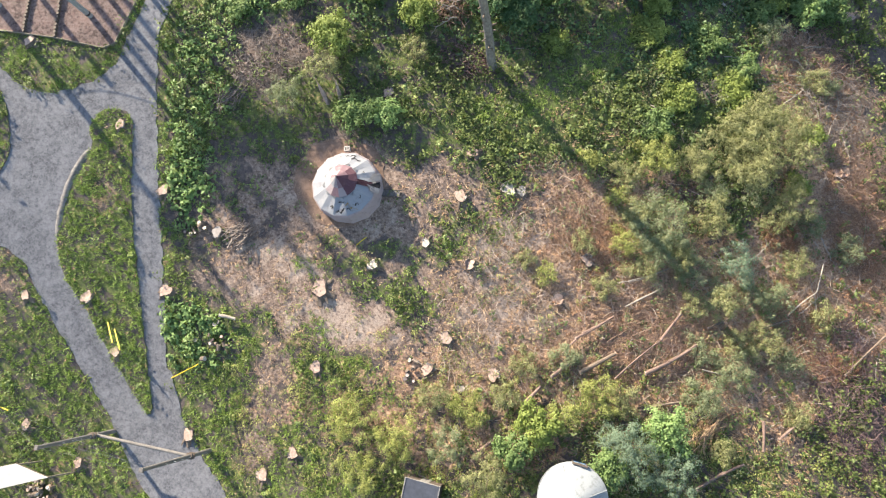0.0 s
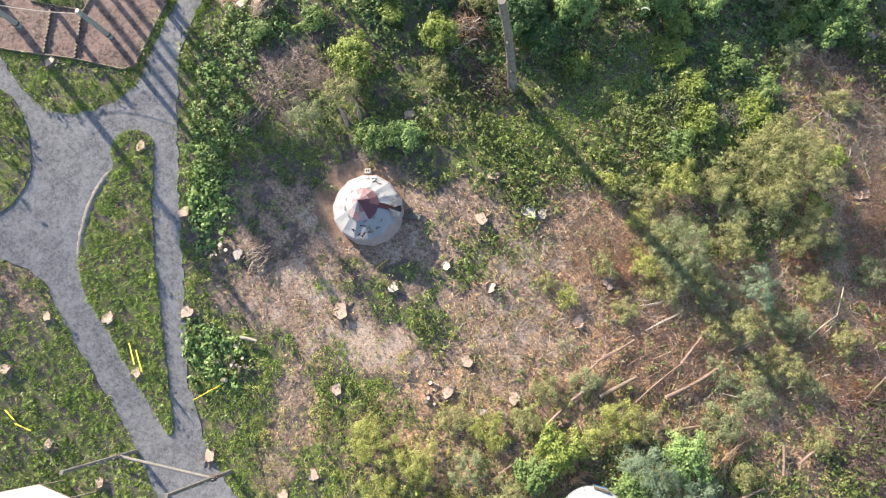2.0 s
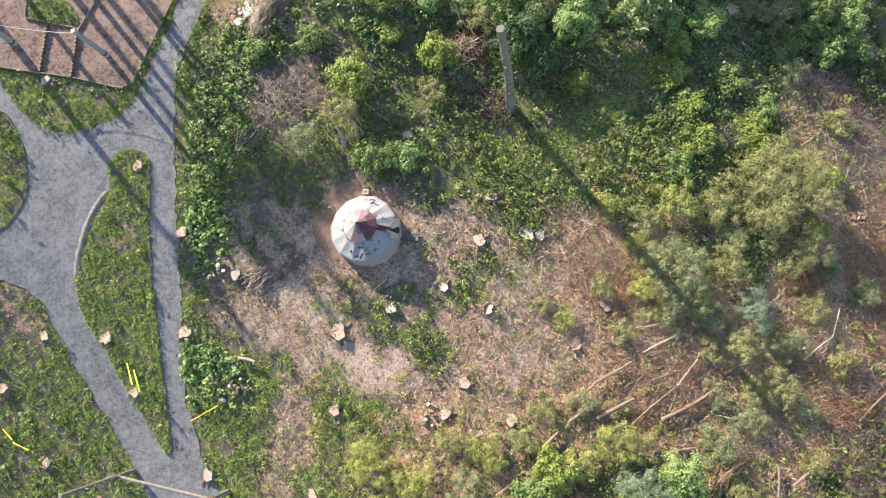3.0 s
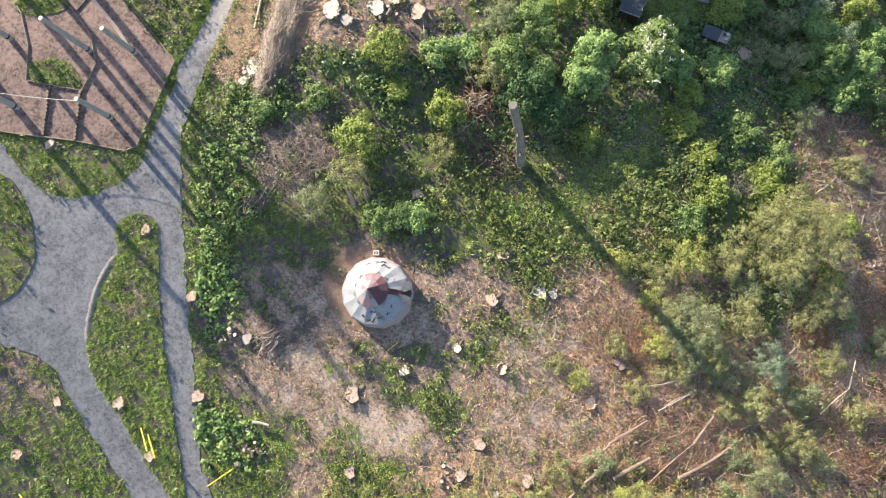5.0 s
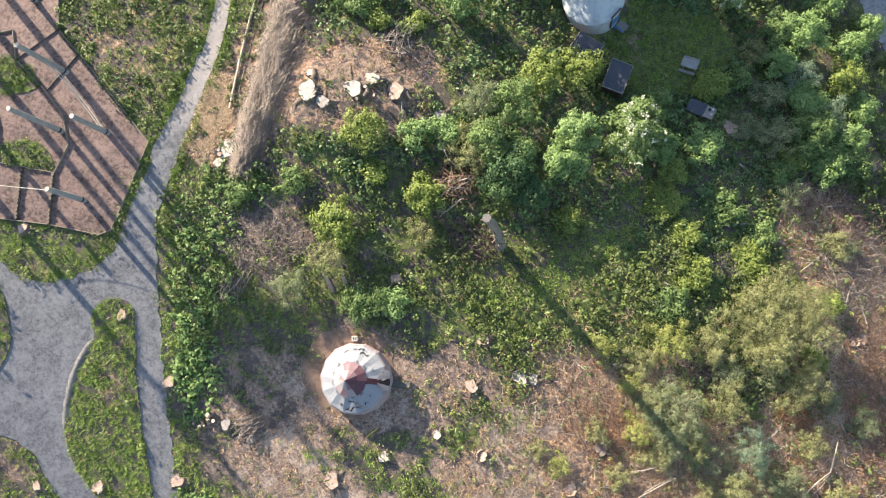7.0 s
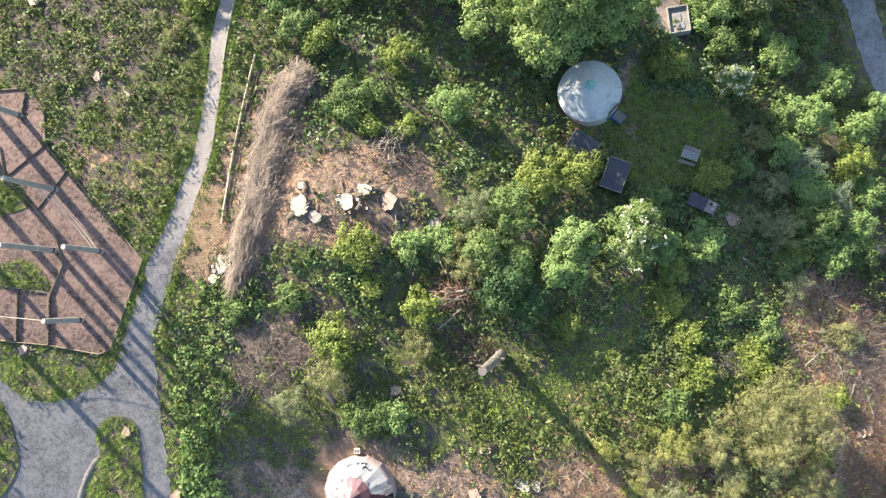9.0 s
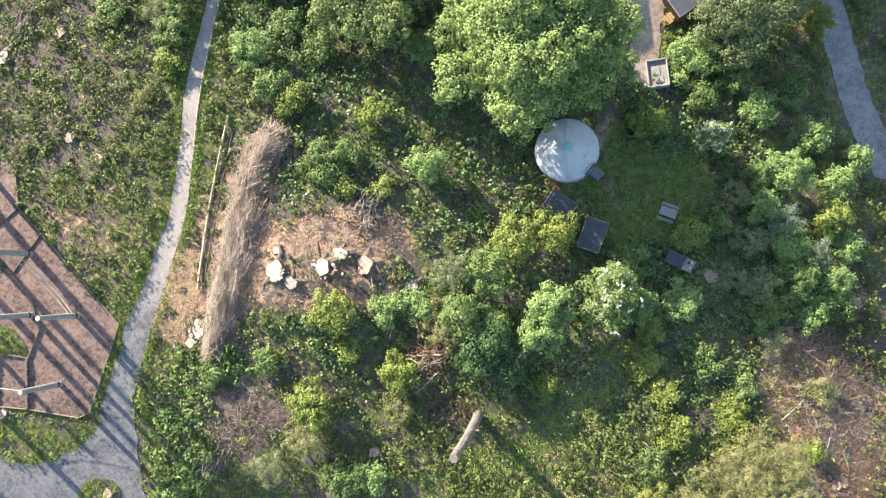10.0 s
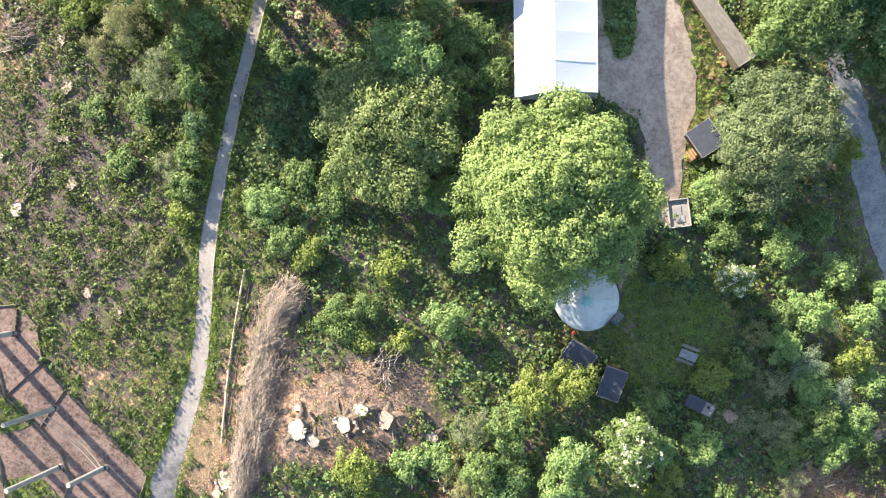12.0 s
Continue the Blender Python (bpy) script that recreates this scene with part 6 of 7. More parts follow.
# the middle slope, from the footpath to the bare trunk
shrubs([
    (-8.2, 40.8, 2.1, 1.9, "light"), (-6.4, 37.9, 1.9, 1.6, "mid"), (-4.7, 36.8, 1.8, 1.5, "bright"), (1.7, 35.7, 1.6, 1.3, "bright"), (5.9, 41.5, 2.1, 2.4, "light"),
    (6.5, 31.6, 2.0, 2.1, "light"), (-2.1, 31.6, 2.1, 1.3, "mid"), (-0.1, 32.5, 1.4, 1.1, "mid"), (-0.3, 29.6, 1.1, 0.9, "bright"), (2.9, 29.8, 1.0, 0.7, "bright"),
    (-0.4, 19.6, 2.0, 1.4, "bright"), (3.5, 19.8, 1.6, 1.3, "light"), (5.9, 20.2, 1.6, 1.4, "light"), (-2.0, 12.0, 2.3, 2.2, "bright"), (-2.5, 9.4, 2.0, 2.1, "olive"),
    (4.6, 14.8, 2.0, 1.9, "bright"), (4.5, 11.8, 1.6, 1.3, "olive"), (0.5, 16.4, 1.2, 0.7, "bright"), (-5.9, 15.3, 1.4, 0.7, "mid"), (-10.6, 14.1, 1.3, 0.7, "mid"),
    (-0.2, 5.9, 2.0, 1.0, "mid"), (2.4, 6.1, 1.7, 1.0, "light"), (-5.6, 6.8, 1.9, 1.7, "grey"),
])
shrubs([
    (11.1, 17.2, 2.6, 3.2, "dark"), (9.5, 19.5, 2.1, 3.3, "mid"), (13.2, 15.5, 1.9, 2.7, "dark"), (16.2, 13.7, 1.3, 1.0, "bright"), (24.2, 16.1, 2.0, 0.7, "bright"),
    (25.9, 13.3, 1.6, 0.7, "bright"), (31.4, 11.7, 2.0, 0.7, "bright"), (29.1, 16.1, 2.0, 0.6, "mid"), (34.1, 19.6, 1.4, 0.9, "mid"), (40.6, 21.2, 2.1, 1.2, "mid"),
    (37.0, 21.8, 2.0, 1.3, "mid"), (39.1, 46.2, 1.6, 1.9, "bright"), (32.3, 13.8, 1.6, 0.6, "mid"), (27.8, 10.5, 1.4, 0.6, "olive"), (38.8, 13.9, 1.9, 0.7, "olive"),
    (24.8, 7.7, 1.9, 0.7, "mid"), (40.3, 13.4, 1.2, 0.7, "grey"),
])
# round the lawn and the upper ground
shrubs([
    (16.5, 26.5, 2.2, 3.2, "bright"), (13.3, 25.6, 2.1, 3.0, "bright"), (11.2, 22.7, 2.3, 3.0, "mid"), (8.6, 22.9, 2.0, 2.8, "grey"), (16.6, 20.5, 2.2, 4.0, "light"),
    (15.7, 18.2, 2.0, 3.7, "light"), (8.2, 18.7, 2.5, 2.6, "olive"), (11.8, 19.0, 2.1, 2.4, "mid"), (22.8, 24.4, 1.8, 1.6, "mid"), (23.6, 20.8, 1.7, 1.6, "light"),
    (24.6, 18.7, 1.4, 1.1, "bright"), (27.3, 21.2, 2.0, 1.5, "light"), (28.0, 26.9, 1.8, 1.3, "bright"), (24.1, 36.4, 2.0, 1.5, "bright"), (28.1, 41.9, 2.6, 1.8, "light"),
    (35.6, 28.2, 2.0, 2.6, "blue"), (36.0, 32.5, 2.2, 2.8, "light"), (39.8, 28.7, 1.7, 2.4, "bright"), (40.5, 31.9, 1.6, 2.4, "light"), (33.0, 26.4, 1.8, 1.9, "grey"),
])
shrubs([
    (36.5, 23.4, 2.4, 2.3, "mid"), (40.1, 23.2, 1.9, 2.0, "light"), (34.9, 20.8, 1.3, 0.9, "bright"), (42.4, 34.0, 1.5, 2.3, "light"), (31.8, 30.4, 1.5, 1.4, "olive"),
    (33.6, 37.7, 1.9, 2.0, "light"), (38.4, 35.9, 1.8, 2.2, "light"), (-16.5, 51.2, 2.7, 2.5, "grey"), (-16.2, 43.9, 1.8, 1.1, "grey"), (-13.1, 55.1, 2.2, 2.8, "mid"),
    (-22.0, 53.8, 2.0, 1.6, "olive"), (-24.1, 56.4, 1.7, 1.5, "bright"), (-15.6, 55.6, 1.7, 1.9, "olive"), (9.7, 51.5, 1.6, 1.2, "mid"), (8.3, 54.6, 2.0, 1.2, "mid"),
    (5.3, 52.3, 1.6, 1.5, "light"), (33.4, 32.0, 1.7, 1.8, "mid"), (6.8, 50.3, 2.2, 2.4, "mid"), (6.8, 54.2, 2.0, 1.9, "mid"),
    (5.0, 56.2, 2.2, 3.0, "mid"),
])
# in the shade of the ash
shrubs([
    (33.5, 22.6, 2.2, 2.2, "grey"), (36.2, 26.0, 2.1, 2.3, "light"), (38.5, 20.4, 1.8, 1.7, "light"), (33.8, 29.3, 1.8, 2.0, "light"), (38.4, 25.4, 2.0, 2.1, "blue"), (31.0, 23.4, 1.5, 1.3, "grey"),
    (34.8, 17.8, 1.6, 1.2, "grey"), (41.6, 26.4, 1.8, 1.8, "light"), (30.4, 27.8, 1.2, 1.2, "mid"), (28.8, 38.6, 1.6, 1.5, "mid"), (36.4, 39.8, 1.8, 2.0, "mid"), (31.6, 40.2, 1.6, 1.6, "mid"),
])
# beside the upper footpath
shrubs([
    (-13.9, 50.4, 1.7, 2.6, "mid"), (-13.6, 46.9, 1.5, 2.0, "dark"), (-14.9, 42.2, 1.5, 1.4, "mid"), (-14.5, 44.6, 1.4, 1.5, "mid"), (-14.3, 53.2, 2.0, 3.0, "mid"),
    (-18.8, 55.2, 2.6, 3.2, "olive"), (-20.6, 58.0, 2.4, 3.0, "bright"), (-17.6, 58.2, 2.2, 3.4, "olive"), (-15.0, 57.4, 2.4, 4.0, "mid"), (-18.4, 48.6, 1.6, 1.2, "mid"),
    (-15.3, 39.6, 1.4, 0.9, "bright"), (-22.8, 48.4, 1.3, 0.7, "mid"), (-20.4, 44.0, 1.5, 0.8, "mid"), (-17.2, 36.6, 1.4, 0.7, "olive"), (-26.0, 58.4, 2.0, 1.8, "bright"),
    (-5.6, 51.0, 1.8, 1.0, "dark"), (-7.6, 46.4, 1.4, 0.8, "dark"), (-4.6, 46.8, 1.7, 1.0, "dark"), (-3.4, 50.0, 1.5, 1.1, "dark"), (-5.4, 43.2, 1.6, 1.0, "mid"), (-2.8, 41.4, 1.8, 1.2, "mid"), (-7.4, 53.0, 1.1, 0.7, "mid"),
])
shrubs([(19.4, 38.6, 2.3, 2.7, "dark"), (16.4, 38.0, 2.2, 2.4, "dark"), (21.4, 40.6, 1.9, 2.4, "mid"), (13.4, 37.0, 1.8, 1.8, "dark"), (18.0, 41.5, 2.4, 3.4, "dark")])
tree("elder", 21.43, 21.71, 3.0, 3.4, "mid", "elder bush covered in cream blossom beside a shed", "shrub", "elder bushes", lobes=15, leaf=0.19, density=95, low=0.15, blossom=105)
tree("elder", 29.79, 35.22, 1.6, 2.0, "mid", "small elder bush with cream blossom", "shrub", "elder bushes", lobes=9, leaf=0.19, density=95, low=0.15, blossom=70)
# the lower slope
shrubs([
    (33.7, 7.4, 4.7, 2.6, "olive"), (24.9, 4.6, 2.2, 1.6, "moss"), (24.9, -1.4, 3.4, 1.8, "grey"), (22.6, -3.0, 1.5, 1.2, "moss"), (31.7, -3.8, 2.2, 1.9, "blue"),
    (33.0, -6.4, 1.5, 1.4, "grey"), (28.3, -7.4, 1.4, 1.2, "olive"), (33.1, 2.8, 1.7, 1.5, "grey"), (35.8, 1.6, 2.6, 1.8, "olive"), (29.5, -0.1, 2.3, 1.5, "olive"),
    (27.9, -4.7, 1.7, 1.2, "grey"), (33.5, -9.9, 2.1, 1.2, "olive"), (35.9, -11.2, 1.4, 1.0, "grey"),  (25.4, -17.0, 1.6, 1.0, "olive"), (29.0, -14.7, 2.2, 1.0, "grey"), (20.9, -15.2, 2.0, 1.5, "moss"), (16.0, -18.1, 2.0, 1.6, "bright"), (13.7, -15.9, 1.6, 1.0, "olive"),
    (10.9, -17.0, 2.0, 1.1, "moss"),
])
shrubs([
    (18.4, -17.2, 1.8, 1.2, "moss"), (1.5, -18.8, 2.6, 1.2, "moss"), (5.3, -19.9, 2.2, 1.3, "moss"), (7.9, -16.6, 1.6, 0.9, "olive"), (23.2, -19.0, 3.0, 2.2, "blue"),
    (26.1, -17.5, 2.2, 2.2, "light"), (26.6, -20.8, 2.5, 1.8, "blue"), (21.7, -20.8, 2.0, 2.0, "mid"), (12.6, -22.2, 2.3, 1.8, "olive"), (2.8, -22.8, 2.2, 1.4, "moss"),
    (9.4, -20.2, 2.0, 1.5, "grey"), (14.4, -20.1, 1.6, 1.6, "mid"), (28.8, -11.0, 1.4, 0.8, "grey"), (37.2, 3.7, 1.2, 1.0, "bright"), (38.7, 8.6, 1.1, 0.9, "bright"),
    (36.5, -15.6, 1.6, 0.8, "olive"), (30.5, -18.7, 1.4, 1.0, "olive"), (39.2, -7.2, 1.7, 0.9, "olive"), (41.5, -1.1, 1.6, 0.8, "grey"), (26.6, 10.1, 1.8, 0.8, "bright"),
])
shrubs([
    (23.2, -0.6, 1.5, 1.5, "olive"), (25.4, -2.8, 1.3, 1.4, "olive"), (27.0, -4.0, 1.5, 2.0, "olive"), (30.4, -7.4, 1.7, 2.0, "olive"),
    (21.6, 0.8, 1.1, 1.0, "moss"), (19.2, -3.2, 1.3, 0.9, "olive"), (31.6, -10.2, 1.6, 1.3, "olive"), (34.8, -6.2, 1.7, 1.4, "grey"),
    (18.2, -12.4, 1.5, 1.0, "grey"), (22.6, -15.6, 1.7, 1.2, "olive"), (28.2, 4.3, 2.4, 1.3, "olive"), (29.6, 2.0, 1.8, 1.1, "grey"), (22.4, 2.8, 1.8, 0.9, "olive"), (19.4, 3.6, 1.5, 0.8, "moss"), (26.9, -2.9, 1.8, 1.2, "grey"),
    (30.2, -6.0, 1.3, 1.1, "grey"), (24.2, -4.6, 1.8, 0.9, "olive"), (36.9, -3.2, 1.7, 1.0, "olive"), (38.2, 0.4, 1.5, 0.9, "grey"), (31.2, -12.4, 1.9, 1.2, "grey"),
    (21.0, -6.6, 1.4, 0.7, "olive"), (14.6, -5.0, 1.1, 0.5, "olive"), (16.3, -6.0, 1.3, 0.6, "moss"), (15.0, -13.2, 1.5, 0.7, "olive"), (32.4, 5.0, 2.4, 1.4, "olive"), (36.6, 6.4, 1.6, 1.2, "olive"),
])


# ---------- undergrowth, grass, brushwood ----------
KEEP_OUT = [DRIVE, NORTH_PATH, TRACK, ROAD, PLAY]
ROUND_OUT = [(*YURT_A, 3.0), (*YURT_B, 3.0), (*YURT_C, 3.0)]
LAWN = curve_through([(22.3, 38.1), (21.7, 35.6), (22.2, 34.7), (26.0, 33.9), (28.9, 33.0), (29.9, 30.6), (28.5, 28.1), (26.6, 26.0), (24.2, 26.0), (22.0, 25.6), (20.4, 27.3), (19.9, 29.7), (18.2, 29.8), (20.2, 32.2), (20.9, 36.1)])
GREEN_WALK = curve_through([(9.9, 8.4), (12.4, 8.7), (15.6, 10.7), (18.3, 13.1), (20.1, 15.9), (21.0, 18.3), (22.8, 18.3), (23.0, 16.0), (21.9, 13.1), (19.2, 9.8), (16.1, 7.9), (12.5, 6.4), (9.7, 6.4)], ragged=0.3, seed=14)


def scatter(count, seed, box_=(-44, 58, -34, 70)):
    """Many places on the land, clear of paths and buildings."""
    dice = np.random.default_rng(seed)
    x, y = dice.uniform(box_[0], box_[1], count), dice.uniform(box_[2], box_[3], count)
    ok = np.ones(count, bool)
    for loop in KEEP_OUT:
        ok &= ~inside(x, y, loop)
    for loop in (VERGE, WEST_BED, *ISLANDS, GREEN_OVAL):
        ok |= inside(x, y, loop)
    for cx, cy, r in ROUND_OUT:
        ok &= np.hypot(x - cx, y - cy) > r
    a, b = Vector(MARQUEE_END), Vector(MARQUEE_FAR)
    w = (b - a).normalized()
    along, off = (x - a.x) * w.x + (y - a.y) * w.y, (x - a.x) * -w.y + (y - a.y) * w.x
    ok &= ~((along > -0.2) & (along < 16) & (np.abs(off) < 3.4))
    return x[ok], y[ok], dice


def foot(x, y):
    """Height on which plants stand: the land, or a bed laid over it."""
    z = rise(x, y)
    for loop in (VERGE, WEST_BED, *ISLANDS, GREEN_OVAL):
        z = z + 0.12 * inside(x, y, loop)
    return z


def brambles(name, count, seed, want, size, tall, leaves, leaf, slim, label, material):
    """Low mounds of leaves over the land: many small domes, one object."""
    x, y, dice = scatter(count, seed, (-24, -4, -18, 8) if name == "burdock" else (-44, 58, -34, 70))
    keep = (dice.uniform(0, 1, len(x)) < want(x, y))
    x, y = x[keep], y[keep]
    clear = (near_edge(x, y, NORTH_PATH, 0.9 * size) <= 0) & (near_edge(x, y, ROAD, 0.9 * size) <= 0)
    x, y = x[clear], y[clear]
    n = len(x)
    r = size * np.clip(np.exp(dice.normal(-0.05, 0.38, n)), 0.4, 2.2)
    h = tall * np.clip(np.exp(dice.normal(-0.05, 0.5, n)), 0.3, 2.4)
    tone = 0.27 + 0.24 * waves(x, y, 9, seed + 1) + 0.3 * (waves(x, y, 2.2, seed + 2) - 0.18) + dice.normal(0, 0.15, n)
    leaf, leaves = 1.12 * leaf, int(0.88 * leaves)
    idx = np.repeat(np.arange(n), leaves)
    v = dice.normal(size=(len(idx), 3))
    v[:, 2] = np.abs(v[:, 2])
    v /= np.linalg.norm(v, axis=1, keepdims=True)
    d = dice.uniform(0.3, 1.0, len(idx)) ** 0.5
    px, py = x[idx] + v[:, 0] * r[idx] * d, y[idx] + v[:, 1] * r[idx] * d
    pz = foot(x, y)[idx] + (rise(px, py) - rise(x, y)[idx]) + 0.06 + v[:, 2] * h[idx] * d
    ways = v * 0.8 + np.array([0, 0, 0.7]) + dice.normal(size=v.shape) * 0.45
    length = leaf * dice.uniform(0.6, 1.4, len(idx))
    # mound tops are tinted lighter than their flanks, painting in light from above
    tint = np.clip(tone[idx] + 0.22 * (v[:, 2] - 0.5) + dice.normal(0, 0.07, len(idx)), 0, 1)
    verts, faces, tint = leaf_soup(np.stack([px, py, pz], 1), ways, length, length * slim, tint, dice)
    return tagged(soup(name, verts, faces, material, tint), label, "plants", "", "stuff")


def blades(name, count, seed, want, length, spread, per, width, label, material, category="grass", base=0.35):
    """Tufts of thin blades that lean outwards, one object."""
    x, y, dice = scatter(count, seed)
    keep = dice.uniform(0, 1, len(x)) < want(x, y)
    x, y = x[keep], y[keep]
    n = len(x)
    tone = base + 0.3 * waves(x, y, 7, seed + 1) + dice.normal(0, 0.08, n)
    idx = np.repeat(np.arange(n), per)
    m = len(idx)
    a = dice.uniform(0, 2 * math.pi, m)
    tall = length * dice.uniform(0.5, 1.4, m)
    reach = spread * dice.uniform(0.3, 1.5, m)
    bx, by = x[idx] + dice.normal(0, 0.08, m), y[idx] + dice.normal(0, 0.08, m)
    bz = foot(x, y)[idx] - 0.02
    w = width * dice.uniform(0.6, 1.4, m)
    verts = np.empty((m, 3, 3))
    verts[:, 0] = np.stack([bx - np.sin(a) * w, by + np.cos(a) * w, bz], 1)
    verts[:, 1] = np.stack([bx + np.sin(a) * w, by - np.cos(a) * w, bz], 1)
    verts[:, 2] = np.stack([bx + np.cos(a) * reach, by + np.sin(a) * reach, bz + tall], 1)
    tint = np.clip(tone[idx] + dice.normal(0, 0.15, m), 0, 1)
    return tagged(soup(name, verts.reshape(-1, 3), np.arange(3 * m).reshape(-1, 3), material, np.repeat(tint, 3)), label, category, "", "stuff")


def sticks(name, x, y, h, length, radius, dice, material, label, category="brushwood", heading=None, swing=0.5, tilt=0.15):
    """Loose sticks lying about, three-sided, one object."""
    n = len(x)
    a = dice.uniform(0, 2 * math.pi, n) if heading is None else heading + dice.normal(0, swing, n)
    L = length * dice.uniform(0.35, 1.6, n)
    slope = dice.normal(0, tilt, n)
    dirs = np.stack([np.cos(a), np.sin(a), slope], 1)
    mid = np.stack([x, y, rise(x, y) + h], 1)
    side = np.stack([-np.sin(a), np.cos(a), np.zeros(n)], 1)
    up = np.cross(dirs, side)
    r = (radius * dice.uniform(0.5, 1.6, n))[:, None]
    bend = side * (L * dice.normal(0, 0.11, n))[:, None]
    verts = np.empty((n, 9, 3))
    for i, (f, thin, b) in enumerate(((-0.5, 1.0, 0.0), (0.0, 0.85, 1.0), (0.5, 0.35, 0.0))):
        for k in range(3):
            t = 2 * math.pi * k / 3 + 0.5
            verts[:, 3 * i + k] = mid + dirs * (L * f)[:, None] + bend * b + (side * math.cos(t) + up * math.sin(t)) * r * thin
    quads = np.array([[3 * i + k, 3 * i + (k + 1) % 3, 3 * i + 3 + (k + 1) % 3, 3 * i + 3 + k] for i in range(2) for k in range(3)])
    faces = (np.arange(n)[:, None, None] * 9 + quads[None]).reshape(-1, 4)
    tint = np.clip(dice.normal(0.42, 0.2, n), 0, 1)
    return tagged(soup(name, verts.reshape(-1, 3), faces, material, np.repeat(tint, 9)), label, category, "", "stuff")


def near_edge(x, y, loop, reach):
    """How close places are to an outline: 1 on it, 0 beyond reach."""
    best = np.full(x.shape, 1e9)
    for (x1, y1), (x2, y2) in zip(loop, loop[1:] + loop[:1]):
        dx, dy = x2 - x1, y2 - y1
        t = np.clip(((x - x1) * dx + (y - y1) * dy) / max(dx * dx + dy * dy, 1e-9), 0, 1)
        best = np.minimum(best, (x - x1 - t * dx) ** 2 + (y - y1 - t * dy) ** 2)
    return np.clip(1 - np.sqrt(best) / reach, 0, 1)


WEED_A, WEED_B = (-12.56, -12.96), (-13.51, -1.17)
TUFTS = [(6.9, -9.3, 1.6, 1.0), (-0.40, -15.15, 3.0, 1.2), (8.62, -4.57, 1.7, 1.0), (-1.98, -12.78, 1.4, 2.2), (-3.09, -6.90, 1.3, 0.9), (11.70, -2.44, 2.0, 1.2), (-0.25, -17.18, 1.6, 3.5), (-9.53, -18.94, 1.2, 4.0), (-0.19, -18.07, 3.0, 2.0), (1.12, -16.60, 4.0, 1.2),
         (-15.10, 15.84, 1.4, 1.2), (26.44, 51.40, 1.5, 8.0), (25.99, 43.81, 1.2, 2.5), (-18.03, 26.96, 1.6, 3.2), (-23.16, 28.72, 1.5, 2.0), (-15.50, 2.93, 0.7, 5.0), (-24.23, -16.52, 2.0, 2.5), (-26.01, -24.24, 2.5, 2.0), (-16.32, 13.41, 1.0, 1.4), (-12.76, 27.63, 0.5, 4.0), (-15.94, 20.08, 1.6, 1.5), (-20.29, 4.14, 1.2, 1.2)]


SCRUB = [(28.08, -11.14, 6.5, 4.0), (21.94, -16.15, 5.5, 3.5), (32.71, -7.00, 5.0, 5.0), (26.11, -4.89, 5.0, 3.5), (29.80, 0.31, 6.0, 4.0), (36.00, -10.37, 3.5, 3.5), (25.88, 4.74, 4.0, 3.0)]
MOSS = [(16.55, -14.90, 6.5, 2.2), (20.52, -14.08, 4.0, 2.5), (23.18, -0.47, 3.0, 2.5), (11.20, -15.40, 4.0, 1.5), (3.68, -18.80, 5.0, 2.5), (4.92, -22.64, 6.0, 3.0)]
LEAFY = [(22.41, 8.31, 8.0, 4.5), (30.72, 9.76, 3.5, 3.0), (12.14, 5.60, 5.0, 2.6), (16.30, 15.82, 5.0, 3.0), (-13.27, 4.29, 2.6, 6.0), (-11.88, 9.76, 3.0, 4.0), (20.97, 8.20, 6.0, 3.5), (12.14, 32.67, 3.5, 5.0), (-8.26, 48.30, 2.5, 7.0)]

SHOOTS = [(26.34, 13.57, 5.0, 3.5), (32.62, 10.88, 5.0, 3.5), (22.71, 7.89, 4.0, 2.5), (-0.47, 19.61, 2.0, 1.5), (34.93, 31.86, 4.0, 3.0), (-0.11, 31.62, 3.0, 2.5), (-4.40, 39.02, 2.5, 2.0), (-12.86, 34.20, 0.8, 5.0)]

PATHSIDE = [(-13.4, 8.6, 2.6, 5.6), (-13.8, 2.6, 2.0, 4.6), (-12.6, 13.2, 2.0, 3.4), (-9.6, 14.8, 2.0, 1.8)]
OPEN = [(26.25, 51.38, 2.0, 8.5), (26.16, 42.86, 1.5, 2.5)]


def tufts(x, y, spots=TUFTS):
    """Where one kind of plant stands thick."""
    out = np.zeros(x.shape)
    for cx, cy, rx, ry in spots:
        out = np.maximum(out, np.clip(1.7 - 1.3 * np.hypot((x - cx) / rx, (y - cy) / ry), 0, 1))
    return out * np.clip(0.3 + 1.2 * waves(x, y, 2, 33), 0, 1)



def open_grass(x, y):
    """The lawn at the round yurt and the mown walk that leads up to it."""
    return inside(x, y, LAWN) | inside(x, y, GREEN_WALK)


def want_grass(x, y):
    soil, green, litter = cover(x, y)
    short = np.clip(1.0 - 1.3 * soil - 1.2 * litter + 0.1, 0, 1)
    south_west = 1 / (1 + np.exp((x + 0.8 * y + 6) / 5))
    edge = np.maximum(near_edge(x, y, DRIVE, 2.5), near_edge(x, y, NORTH_PATH, 2.0))
    beds = inside(x, y, VERGE) | (inside(x, y, ISLANDS[0]) | inside(x, y, ISLANDS[1])) | open_grass(x, y) | inside(x, y, GREEN_OVAL)
    return np.clip(short * (0.16 + 0.75 * south_west + edge) * (0.1 + 1.3 * waves(x, y, 3.5, 31)), 0, 1) + np.clip(0.75 - 0.8 * litter, 0, 1) * beds + 0.9 * tufts(x, y)


